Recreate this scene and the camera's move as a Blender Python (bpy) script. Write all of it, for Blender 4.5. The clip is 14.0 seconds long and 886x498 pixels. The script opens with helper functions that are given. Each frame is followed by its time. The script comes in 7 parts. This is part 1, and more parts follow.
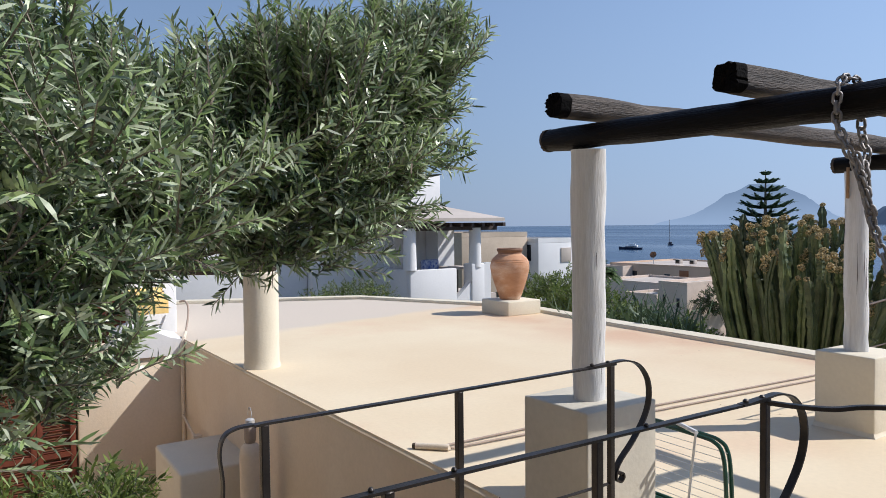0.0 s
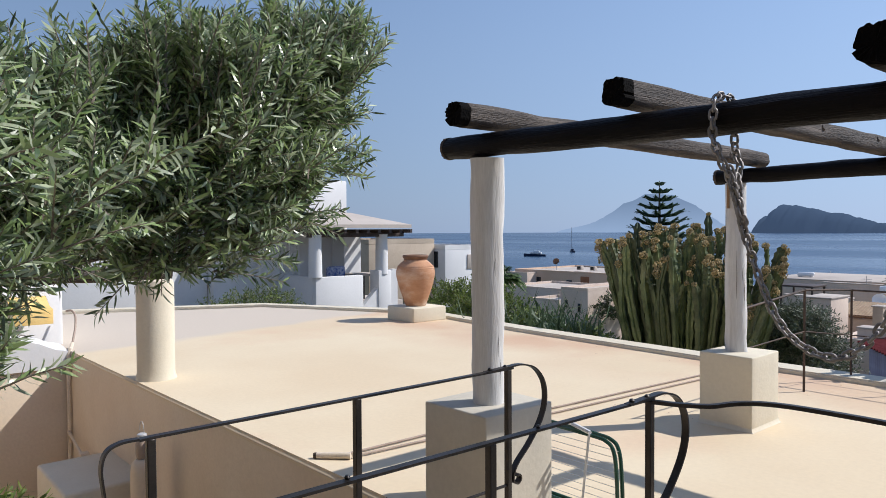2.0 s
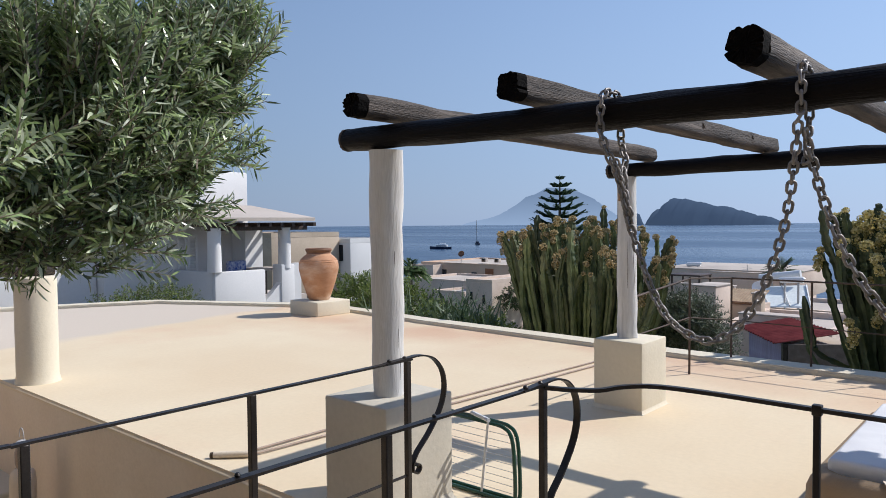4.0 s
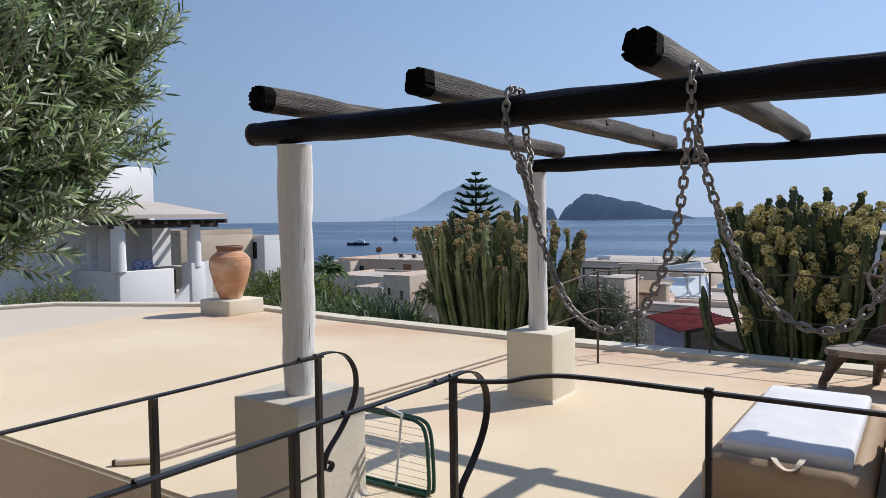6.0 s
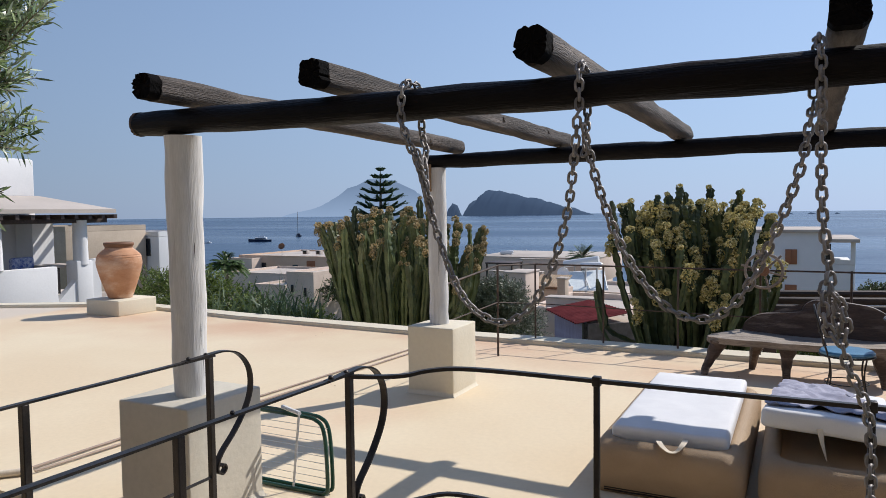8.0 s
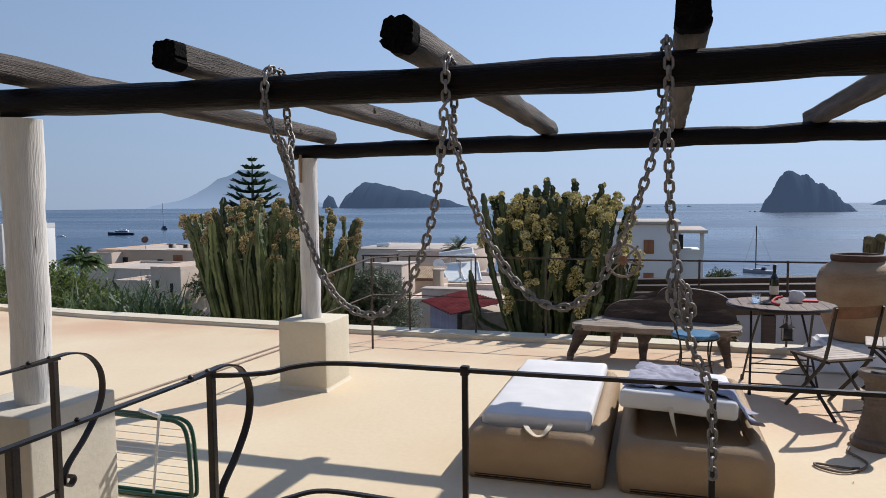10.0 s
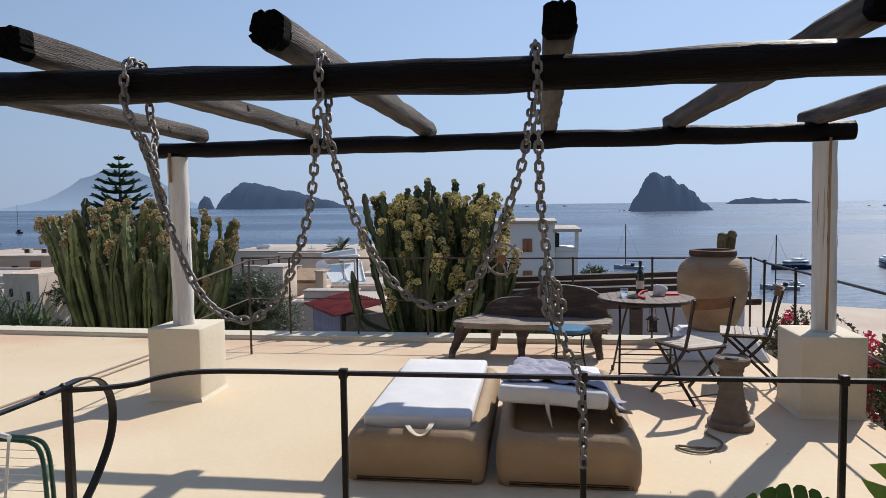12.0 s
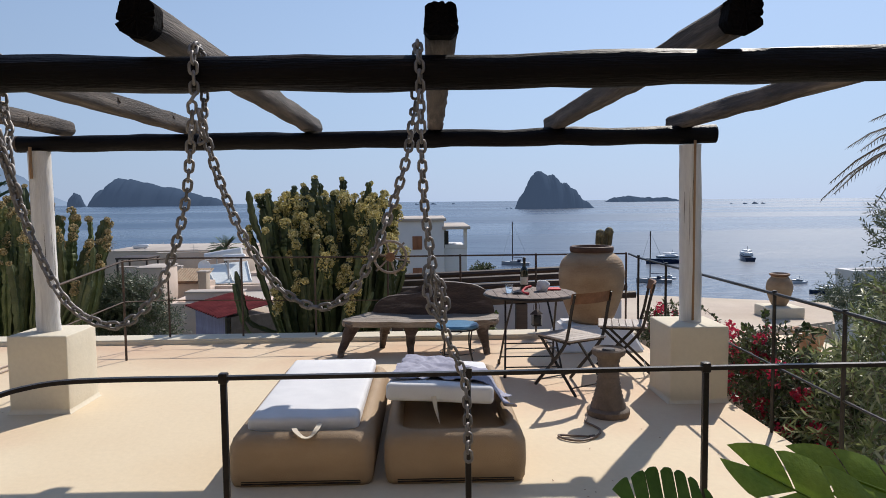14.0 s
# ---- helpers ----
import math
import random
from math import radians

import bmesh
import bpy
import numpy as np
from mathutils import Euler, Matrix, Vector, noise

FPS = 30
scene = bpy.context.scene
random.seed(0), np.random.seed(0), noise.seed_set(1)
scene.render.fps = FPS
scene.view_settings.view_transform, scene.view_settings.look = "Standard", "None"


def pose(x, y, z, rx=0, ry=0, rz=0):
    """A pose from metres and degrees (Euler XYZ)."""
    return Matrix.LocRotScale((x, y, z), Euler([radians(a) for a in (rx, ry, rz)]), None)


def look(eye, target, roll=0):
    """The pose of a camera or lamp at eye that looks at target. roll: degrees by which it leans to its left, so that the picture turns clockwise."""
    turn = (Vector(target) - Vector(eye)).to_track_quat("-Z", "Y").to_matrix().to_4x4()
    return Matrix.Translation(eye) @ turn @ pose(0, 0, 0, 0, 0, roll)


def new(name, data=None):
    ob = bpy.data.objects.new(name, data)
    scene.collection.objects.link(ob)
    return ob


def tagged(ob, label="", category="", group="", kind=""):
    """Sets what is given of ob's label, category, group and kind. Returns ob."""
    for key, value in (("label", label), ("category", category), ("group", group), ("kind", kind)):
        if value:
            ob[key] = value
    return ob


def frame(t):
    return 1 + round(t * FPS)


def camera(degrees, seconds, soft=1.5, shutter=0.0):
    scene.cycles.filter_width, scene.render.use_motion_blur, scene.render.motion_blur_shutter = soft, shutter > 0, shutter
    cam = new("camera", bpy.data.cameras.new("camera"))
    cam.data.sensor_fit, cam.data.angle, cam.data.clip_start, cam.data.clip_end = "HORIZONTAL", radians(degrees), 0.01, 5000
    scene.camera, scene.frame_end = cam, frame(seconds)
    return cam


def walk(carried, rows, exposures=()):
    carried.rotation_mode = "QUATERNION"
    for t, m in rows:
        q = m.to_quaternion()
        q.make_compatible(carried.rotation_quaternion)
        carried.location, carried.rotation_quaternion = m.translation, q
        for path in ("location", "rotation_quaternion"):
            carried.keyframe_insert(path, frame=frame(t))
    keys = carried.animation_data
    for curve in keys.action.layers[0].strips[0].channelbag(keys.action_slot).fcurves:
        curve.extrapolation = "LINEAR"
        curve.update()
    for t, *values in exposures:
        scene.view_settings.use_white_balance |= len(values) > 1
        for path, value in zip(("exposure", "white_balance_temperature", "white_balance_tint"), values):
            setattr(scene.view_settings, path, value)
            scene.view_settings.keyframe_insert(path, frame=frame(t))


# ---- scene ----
cam = camera(64.4, 14.0, soft=0.5)
PATH = [
    (0, (0.19, 0.084, 1.676), (1.295, 1.75, 1.606), -0.6),
    (0.5, (0.2, 0.077, 1.676), (1.358, 1.706, 1.611), -0.7),
    (1, (0.206, 0.067, 1.677), (1.415, 1.659, 1.619), -0.7),
    (1.5, (0.213, 0.057, 1.674), (1.474, 1.609, 1.622), -0.6),
    (2, (0.217, 0.052, 1.675), (1.53, 1.56, 1.622), -0.3),
    (2.5, (0.217, 0.041, 1.673), (1.581, 1.502, 1.614), -0.1),
    (3, (0.225, 0.032, 1.672), (1.637, 1.447, 1.608), -0.2),
    (5.5, (0.258, 0.003, 1.665), (1.87, 1.183, 1.578), -0.7),
    (6, (0.263, -0.01, 1.666), (1.907, 1.126, 1.577), -0.8),
    (6.5, (0.277, -0.018, 1.663), (1.956, 1.066, 1.571), -0.9),
    (7, (0.286, -0.024, 1.662), (2.0, 1.002, 1.565), -0.8),
    (7.5, (0.293, -0.03, 1.66), (2.039, 0.941, 1.56), -0.8),
    (8, (0.294, -0.04, 1.658), (2.074, 0.865, 1.554), -0.7),
    (10.5, (0.343, -0.067, 1.654), (2.275, 0.433, 1.523), -0.6),
    (11, (0.348, -0.073, 1.655), (2.299, 0.349, 1.526), -0.7),
    (11.5, (0.347, -0.077, 1.656), (2.313, 0.264, 1.527), -0.7),
    (12, (0.353, -0.085, 1.653), (2.331, 0.175, 1.521), -0.7),
    (12.5, (0.362, -0.087, 1.651), (2.349, 0.095, 1.512), -0.6),
    (13, (0.365, -0.093, 1.652), (2.357, 0.014, 1.509), -0.6),
    (13.5, (0.363, -0.099, 1.654), (2.357, -0.069, 1.509), -0.7),
    (14, (0.358, -0.108, 1.657), (2.352, -0.158, 1.515), -0.6),
]
walk(cam, [(t, look(eye, target, roll)) for t, eye, target, roll in PATH],
     exposures=[(0.0, 0.15, 6100, 12), (2.0, 0.12, 6100, 12), (5.0, 0.07, 6120, 12), (10.0, 0.03, 6330, 12), (14.0, 0.02, 6430, 12)])

# ---- world, sun ----
SUN_AZ, SUN_EL = radians(-31.5), radians(44.0)          # azimuth from +x towards +y
world = bpy.data.worlds.new("sky")
scene.world = world
world.use_nodes = True
wn, wl = world.node_tree.nodes, world.node_tree.links
sky = wn.new("ShaderNodeTexSky")
sky.sky_type = "NISHITA"
sky.sun_disc = False
sky.sun_elevation = SUN_EL
sky.sun_rotation = radians(90.0) - SUN_AZ
sky.altitude, sky.air_density, sky.dust_density, sky.ozone_density = 0.0, 1.0, 0.3, 3.0
wn["Background"].inputs["Strength"].default_value = 0.128
wl.new(sky.outputs["Color"], wn["Background"].inputs["Color"])
# sea haze that pales the sky evenly all round towards the horizon
haze, hmix = wn.new("ShaderNodeBackground"), wn.new("ShaderNodeMixShader")
haze.inputs["Color"].default_value = (0.395, 0.525, 0.74, 1)
# the haze brightens smoothly towards the sun's side
wdot, wglow = wn.new("ShaderNodeVectorMath"), wn.new("ShaderNodeMapRange")
wdot.operation = "DOT_PRODUCT"
wdot.inputs[1].default_value = (math.cos(SUN_AZ), math.sin(SUN_AZ), 0)
for key, value in (("From Min", -0.2), ("From Max", 1.0), ("To Min", 0.51), ("To Max", 1.09)):
    wglow.inputs[key].default_value = value
wco, wsep, wmap = wn.new("ShaderNodeTexCoord"), wn.new("ShaderNodeSeparateXYZ"), wn.new("ShaderNodeMapRange")
wmap.interpolation_type = "SMOOTHSTEP"
for key, value in (("From Min", -0.05), ("From Max", 0.65), ("To Min", 0.92), ("To Max", 0.16)):
    wmap.inputs[key].default_value = value
wl.new(wco.outputs["Generated"], wsep.inputs["Vector"])
wl.new(wco.outputs["Generated"], wdot.inputs[0])
wl.new(wdot.outputs["Value"], wglow.inputs["Value"])
wl.new(wglow.outputs["Result"], haze.inputs["Strength"])
wl.new(wsep.outputs["Z"], wmap.inputs["Value"])
wl.new(wmap.outputs["Result"], hmix.inputs["Fac"])
wl.new(wn["Background"].outputs["Background"], hmix.inputs[1])
wl.new(haze.outputs["Background"], hmix.inputs[2])
wl.new(hmix.outputs["Shader"], wn["World Output"].inputs["Surface"])

sun = new("sun", bpy.data.lights.new("sun", "SUN"))
sun.data.energy, sun.data.angle, sun.data.color = 4.5, radians(0.53), (1.0, 0.94, 0.84)
sun_dir = Vector((math.cos(SUN_EL) * math.cos(SUN_AZ), math.cos(SUN_EL) * math.sin(SUN_AZ), math.sin(SUN_EL)))
sun.matrix_world = look(sun_dir * 60, (0, 0, 0))


# ---- materials ----
def rgb(c):
    return (*c, 1.0) if len(c) == 3 else c


def shader(name, a, b, rough=0.7, metal=0.0, big=1.0, small=40.0, grain=0.12, bump=0.15, stretch=(1, 1, 1),
           spread=0.0, island=0.0, translucent=0.0, spec=0.5, c=None, spots=(0.62, 0.8), depth=0.01):
    """A surface of two tones mixed by large stains, fine grain and relief; c: a third tone in rarer patches."""
    m = bpy.data.materials.new(name)
    m.use_nodes = True
    n, l = m.node_tree.nodes, m.node_tree.links
    bsdf = n["Principled BSDF"]
    bsdf.inputs["Roughness"].default_value = rough
    bsdf.inputs["Metallic"].default_value = metal
    bsdf.inputs["Specular IOR Level"].default_value = spec
    co = n.new("ShaderNodeTexCoord")
    mp = n.new("ShaderNodeMapping")
    mp.inputs["Scale"].default_value = stretch
    l.new(co.outputs["Object"], mp.inputs["Vector"])

    def tex(scale, detail, rough_=0.55):
        t = n.new("ShaderNodeTexNoise")
        t.inputs["Scale"].default_value, t.inputs["Detail"].default_value, t.inputs["Roughness"].default_value = scale, detail, rough_
        l.new(mp.outputs["Vector"], t.inputs["Vector"])
        return t

    t1, t2 = tex(big, 5), tex(small, 3)
    ramp = n.new("ShaderNodeValToRGB")
    ramp.color_ramp.elements[0].position, ramp.color_ramp.elements[1].position = 0.35, 0.68
    ramp.color_ramp.elements[0].color, ramp.color_ramp.elements[1].color = rgb(a), rgb(b)
    l.new(t1.outputs["Fac"], ramp.inputs["Fac"])
    col = ramp.outputs["Color"]
    if c:
        t3 = tex(big * 0.45, 6, 0.62)
        r3 = n.new("ShaderNodeValToRGB")
        r3.color_ramp.elements[0].position, r3.color_ramp.elements[1].position = spots
        l.new(t3.outputs["Fac"], r3.inputs["Fac"])
        mx = n.new("ShaderNodeMixRGB")
        l.new(r3.outputs["Color"], mx.inputs["Fac"])
        l.new(col, mx.inputs["Color1"])
        mx.inputs["Color2"].default_value = rgb(c)
        col = mx.outputs["Color"]
    hsv = n.new("ShaderNodeHueSaturation")
    l.new(col, hsv.inputs["Color"])
    val = n.new("ShaderNodeMapRange")
    val.inputs["To Min"].default_value, val.inputs["To Max"].default_value = 1 - grain * 1.6, 1 + grain * 1.6
    l.new(t2.outputs["Fac"], val.inputs["Value"])
    out = val.outputs["Result"]
    for kind, amount, sock in (("ShaderNodeObjectInfo", spread, "Random"), ("ShaderNodeNewGeometry", island, "Random Per Island")):
        if amount:
            info = n.new(kind)
            mr = n.new("ShaderNodeMapRange")
            mr.inputs["To Min"].default_value, mr.inputs["To Max"].default_value = 1 - amount, 1 + amount
            l.new(info.outputs[sock], mr.inputs["Value"])
            mul = n.new("ShaderNodeMath")
            mul.operation = "MULTIPLY"
            l.new(out, mul.inputs[0])
            l.new(mr.outputs["Result"], mul.inputs[1])
            out = mul.outputs["Value"]
    l.new(out, hsv.inputs["Value"])
    l.new(hsv.outputs["Color"], bsdf.inputs["Base Color"])
    if bump:
        bp = n.new("ShaderNodeBump")
        bp.inputs["Strength"].default_value, bp.inputs["Distance"].default_value = bump, depth
        l.new(t2.outputs["Fac"], bp.inputs["Height"])
        l.new(bp.outputs["Normal"], bsdf.inputs["Normal"])
    if translucent:
        tr = n.new("ShaderNodeBsdfTranslucent")
        l.new(hsv.outputs["Color"], tr.inputs["Color"])
        mix = n.new("ShaderNodeMixShader")
        mix.inputs["Fac"].default_value = translucent
        l.new(bsdf.outputs["BSDF"], mix.inputs[1])
        l.new(tr.outputs["BSDF"], mix.inputs[2])
        l.new(mix.outputs["Shader"], n["Material Output"].inputs["Surface"])
    return m


def island_leaf(name, tones, rough=0.55, translucent=0.25, spec=0.4):
    """Leaves whose tone differs from leaf to leaf."""
    m = bpy.data.materials.new(name)
    m.use_nodes = True
    n, l = m.node_tree.nodes, m.node_tree.links
    bsdf = n["Principled BSDF"]
    bsdf.inputs["Roughness"].default_value, bsdf.inputs["Specular IOR Level"].default_value = rough, spec
    geo, ramp = n.new("ShaderNodeNewGeometry"), n.new("ShaderNodeValToRGB")
    while len(ramp.color_ramp.elements) < len(tones):
        ramp.color_ramp.elements.new(0.5)
    for i, (e, tone) in enumerate(zip(ramp.color_ramp.elements, tones)):
        e.position, e.color = i / (len(tones) - 1), rgb(tone)
    l.new(geo.outputs["Random Per Island"], ramp.inputs["Fac"])
    l.new(ramp.outputs["Color"], bsdf.inputs["Base Color"])
    tr, mix = n.new("ShaderNodeBsdfTranslucent"), n.new("ShaderNodeMixShader")
    l.new(ramp.outputs["Color"], tr.inputs["Color"])
    mix.inputs["Fac"].default_value = translucent
    l.new(bsdf.outputs["BSDF"], mix.inputs[1])
    l.new(tr.outputs["BSDF"], mix.inputs[2])
    l.new(mix.outputs["Shader"], n["Material Output"].inputs["Surface"])
    return m


M_FLOOR = shader("terrace_coating", (0.647, 0.521, 0.353), (0.697, 0.588, 0.416), 0.8, big=0.5, small=22, grain=0.04, bump=0.12, c=(0.622, 0.403, 0.269), spots=(0.50, 0.76))
M_TERRACE = shader("stained_terrace_coating", (0.647, 0.521, 0.353), (0.697, 0.588, 0.416), 0.8, big=0.5, small=22, grain=0.04, bump=0.12, c=(0.622, 0.403, 0.269), spots=(0.54, 0.80))


def kerb_stain(m):
    """Old rusty water stains where rain gathers along the kerb."""
    n, l = m.node_tree.nodes, m.node_tree.links
    hsv = next(q for q in n if q.type == "HUE_SAT")
    src = hsv.inputs["Color"].links[0].from_socket
    co, sep, tx = n.new("ShaderNodeTexCoord"), n.new("ShaderNodeSeparateXYZ"), n.new("ShaderNodeTexNoise")
    near, spot, mul, mix = n.new("ShaderNodeMapRange"), n.new("ShaderNodeMapRange"), n.new("ShaderNodeMath"), n.new("ShaderNodeMixRGB")
    tx.inputs["Scale"].default_value, tx.inputs["Detail"].default_value = 0.7, 6
    l.new(co.outputs["Object"], sep.inputs["Vector"])
    l.new(co.outputs["Object"], tx.inputs["Vector"])
    l.new(sep.outputs["X"], near.inputs["Value"])
    near.inputs["From Min"].default_value, near.inputs["From Max"].default_value = 6.4, 8.4
    near.inputs["To Max"].default_value = 0.8
    l.new(tx.outputs["Fac"], spot.inputs["Value"])
    spot.inputs["From Min"].default_value, spot.inputs["From Max"].default_value = 0.36, 0.62
    mul.operation = "MULTIPLY"
    l.new(near.outputs["Result"], mul.inputs[0])
    l.new(spot.outputs["Result"], mul.inputs[1])
    l.new(mul.outputs["Value"], mix.inputs["Fac"])
    l.new(src, mix.inputs["Color1"])
    mix.inputs["Color2"].default_value = (0.56, 0.355, 0.23, 1)
    l.new(mix.outputs["Color"], hsv.inputs["Color"])


def far_end_shade(m):
    """The far end's weaker sun put into the colour: grey-pink, with a soft uneven border."""
    n, l = m.node_tree.nodes, m.node_tree.links
    hsv = next(q for q in n if q.type == "HUE_SAT")
    src = hsv.inputs["Color"].links[0].from_socket
    co, dot, tx, add, rng_ = n.new("ShaderNodeTexCoord"), n.new("ShaderNodeVectorMath"), n.new("ShaderNodeTexNoise"), n.new("ShaderNodeMath"), n.new("ShaderNodeMapRange")
    mix = n.new("ShaderNodeMixRGB")
    dot.operation, dot.inputs[1].default_value = "DOT_PRODUCT", (-0.19, 1.0, 0.0)
    tx.inputs["Scale"].default_value, tx.inputs["Detail"].default_value = 0.6, 3
    l.new(co.outputs["Object"], dot.inputs[0])
    l.new(co.outputs["Object"], tx.inputs["Vector"])
    l.new(dot.outputs["Value"], add.inputs[0])
    l.new(tx.outputs["Fac"], add.inputs[1])
    l.new(add.outputs["Value"], rng_.inputs["Value"])
    rng_.interpolation_type = "SMOOTHSTEP"
    rng_.inputs["From Min"].default_value, rng_.inputs["From Max"].default_value = 10.45, 10.8
    l.new(rng_.outputs["Result"], mix.inputs["Fac"])
    l.new(src, mix.inputs["Color1"])
    mix.inputs["Color2"].default_value = (0.575, 0.495, 0.405, 1)
    l.new(mix.outputs["Color"], hsv.inputs["Color"])


kerb_stain(M_TERRACE)
far_end_shade(M_TERRACE)
M_CREAM = shader("cream_plaster", (0.622, 0.554, 0.428), (0.672, 0.613, 0.487), 0.85, big=1.3, small=30, grain=0.04, bump=0.25, c=(0.571, 0.504, 0.378))
M_OLDTERRACE = shader("faded_terrace_coating", (0.47, 0.38, 0.29), (0.54, 0.45, 0.36), 0.85, big=0.8, small=22, grain=0.06, bump=0.12, c=(0.40, 0.31, 0.25), spots=(0.48, 0.74))
# cream plaster greyed and darkened to carry the first pedestal's shade
M_SHADEPLASTER = shader("shade_grey_plaster", (0.490, 0.450, 0.372), (0.555, 0.515, 0.430), 0.88, big=1.3, small=30, grain=0.06, bump=0.25, c=(0.432, 0.384, 0.304))
M_WALL = shader("peach_plaster", (0.669, 0.546, 0.405), (0.722, 0.616, 0.484), 0.88, big=0.9, small=26, grain=0.05, bump=0.25, c=(0.528, 0.440, 0.352))
M_WHITE = shader("white_limewash", (0.662, 0.658, 0.658), (0.714, 0.709, 0.705), 0.9, big=0.8, small=18, grain=0.03, bump=0.2, c=(0.602, 0.585, 0.563))
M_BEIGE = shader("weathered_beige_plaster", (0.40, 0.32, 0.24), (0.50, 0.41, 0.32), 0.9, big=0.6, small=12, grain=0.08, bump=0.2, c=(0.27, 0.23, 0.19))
M_VILLAGE = shader("warm_white_plaster", (0.597, 0.472, 0.385), (0.693, 0.568, 0.472), 0.9, big=0.5, small=8, grain=0.05, bump=0.1, c=(0.444, 0.385, 0.347), spread=0.06)
M_ROOFTOP = shader("flat_roof_coating", (0.405, 0.352, 0.308), (0.510, 0.449, 0.396), 0.9, big=0.3, small=8, grain=0.05, bump=0.1)
M_PEACHHOUSE = shader("peach_house_plaster", (0.619, 0.430, 0.301), (0.671, 0.490, 0.361), 0.9, big=0.4, small=8, grain=0.04, bump=0.1)
M_IRON = shader("dark_wrought_iron", (0.016, 0.013, 0.012), (0.040, 0.033, 0.029), 0.4, metal=0.4, big=9, small=120, grain=0.25, bump=0.4, depth=0.003)
M_RUST = shader("rusty_iron", (0.055, 0.04, 0.034), (0.11, 0.075, 0.055), 0.65, metal=0.4, big=9, small=110, grain=0.25, bump=0.4, depth=0.003)
M_CHAIN = shader("galvanised_chain", (0.17, 0.16, 0.155), (0.29, 0.275, 0.265), 0.55, metal=0.55, big=14, small=130, grain=0.2, bump=0.4, spread=0.2, depth=0.003)
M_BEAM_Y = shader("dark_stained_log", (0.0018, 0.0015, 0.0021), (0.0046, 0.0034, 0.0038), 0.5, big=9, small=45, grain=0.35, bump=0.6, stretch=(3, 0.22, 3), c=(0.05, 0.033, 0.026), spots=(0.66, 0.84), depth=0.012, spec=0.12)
M_BEAM_X = shader("weathered_rafter_log", (0.030, 0.024, 0.021), (0.100, 0.080, 0.068), 0.8, big=9, small=60, grain=0.35, bump=0.8, stretch=(0.2, 3, 3), c=(0.25, 0.205, 0.17), spots=(0.56, 0.76), depth=0.016)
M_BEAM_END = shader("charred_log_end", (0.0014, 0.0012, 0.0014), (0.004, 0.0032, 0.003), 0.95, big=25, small=90, grain=0.4, bump=0.8, spec=0.1)
M_BEAM_TIP = shader("weathered_beam_end", (0.03, 0.022, 0.018), (0.085, 0.062, 0.048), 0.85, big=22, small=90, grain=0.35, bump=0.7)
M_POST = shader("white_painted_log", (0.588, 0.575, 0.557), (0.683, 0.674, 0.657), 0.85, big=8, small=60, grain=0.1, bump=0.5, stretch=(3, 3, 0.2), c=(0.397, 0.363, 0.333), spots=(0.64, 0.82))
M_CRACK = shader("dark_timber_crack", (0.05, 0.035, 0.025), (0.09, 0.06, 0.04), 0.9, bump=0)
M_OCHRE = shader("ochre_batten", (0.26, 0.15, 0.075), (0.40, 0.26, 0.14), 0.8, big=6, small=60, stretch=(3, 3, 0.3), grain=0.15)
M_TERRA = shader("terracotta", (0.430, 0.206, 0.103), (0.533, 0.292, 0.163), 0.8, big=3.5, small=45, grain=0.1, bump=0.3, c=(0.602, 0.430, 0.318), stretch=(1, 1, 2.2), spots=(0.48, 0.66))
M_OLDTERRA = shader("old_pale_terracotta", (0.276, 0.184, 0.110), (0.368, 0.267, 0.170), 0.82, big=3, small=50, grain=0.12, bump=0.4, c=(0.506, 0.396, 0.285), stretch=(1, 1, 2))
M_DARKTERRA = shader("dark_fired_clay", (0.15, 0.075, 0.04), (0.22, 0.11, 0.06), 0.7, big=6, small=60, grain=0.15)
M_URNRIM = shader("dark_brown_glazed_clay", (0.06, 0.028, 0.016), (0.10, 0.046, 0.027), 0.7, big=6, small=60, grain=0.15)
M_POT = shader("grey_brown_clay", (0.12, 0.093, 0.073), (0.18, 0.14, 0.115), 0.85, big=6, small=60, grain=0.15, bump=0.4)
M_WICKER = shader("woven_tan_resin", (0.31, 0.21, 0.12), (0.37, 0.26, 0.155), 0.7, big=3, small=170, grain=0.22, bump=0.7, stretch=(1, 1, 2), depth=0.004)
M_CUSHION = shader("white_canvas", (0.629, 0.629, 0.646), (0.697, 0.697, 0.705), 0.9, big=5, small=130, grain=0.03, bump=0.2, depth=0.004)
M_TOWEL = shader("grey_blue_cloth", (0.25, 0.25, 0.325), (0.35, 0.35, 0.43), 0.95, big=5, small=140, grain=0.08, bump=0.4, depth=0.004)
M_STRAP = shader("cream_strap", (0.62, 0.54, 0.42), (0.7, 0.62, 0.5), 0.9, small=120)
M_BENCH = shader("driftwood", (0.035, 0.022, 0.018), (0.085, 0.055, 0.042), 0.6, big=7, small=55, grain=0.35, bump=0.7, stretch=(2.5, 0.4, 2.5), c=(0.30, 0.25, 0.21), spots=(0.55, 0.8))
M_BENCHTOP = shader("bleached_driftwood", (0.17, 0.135, 0.105), (0.33, 0.275, 0.225), 0.7, big=7, small=55, grain=0.25, bump=0.6, stretch=(2.5, 0.4, 2.5), c=(0.09, 0.06, 0.05))
M_TEAK = shader("weathered_teak", (0.125, 0.09, 0.075), (0.205, 0.155, 0.13), 0.75, big=10, small=70, grain=0.2, bump=0.5, spread=0.15, stretch=(0.6, 2, 2))
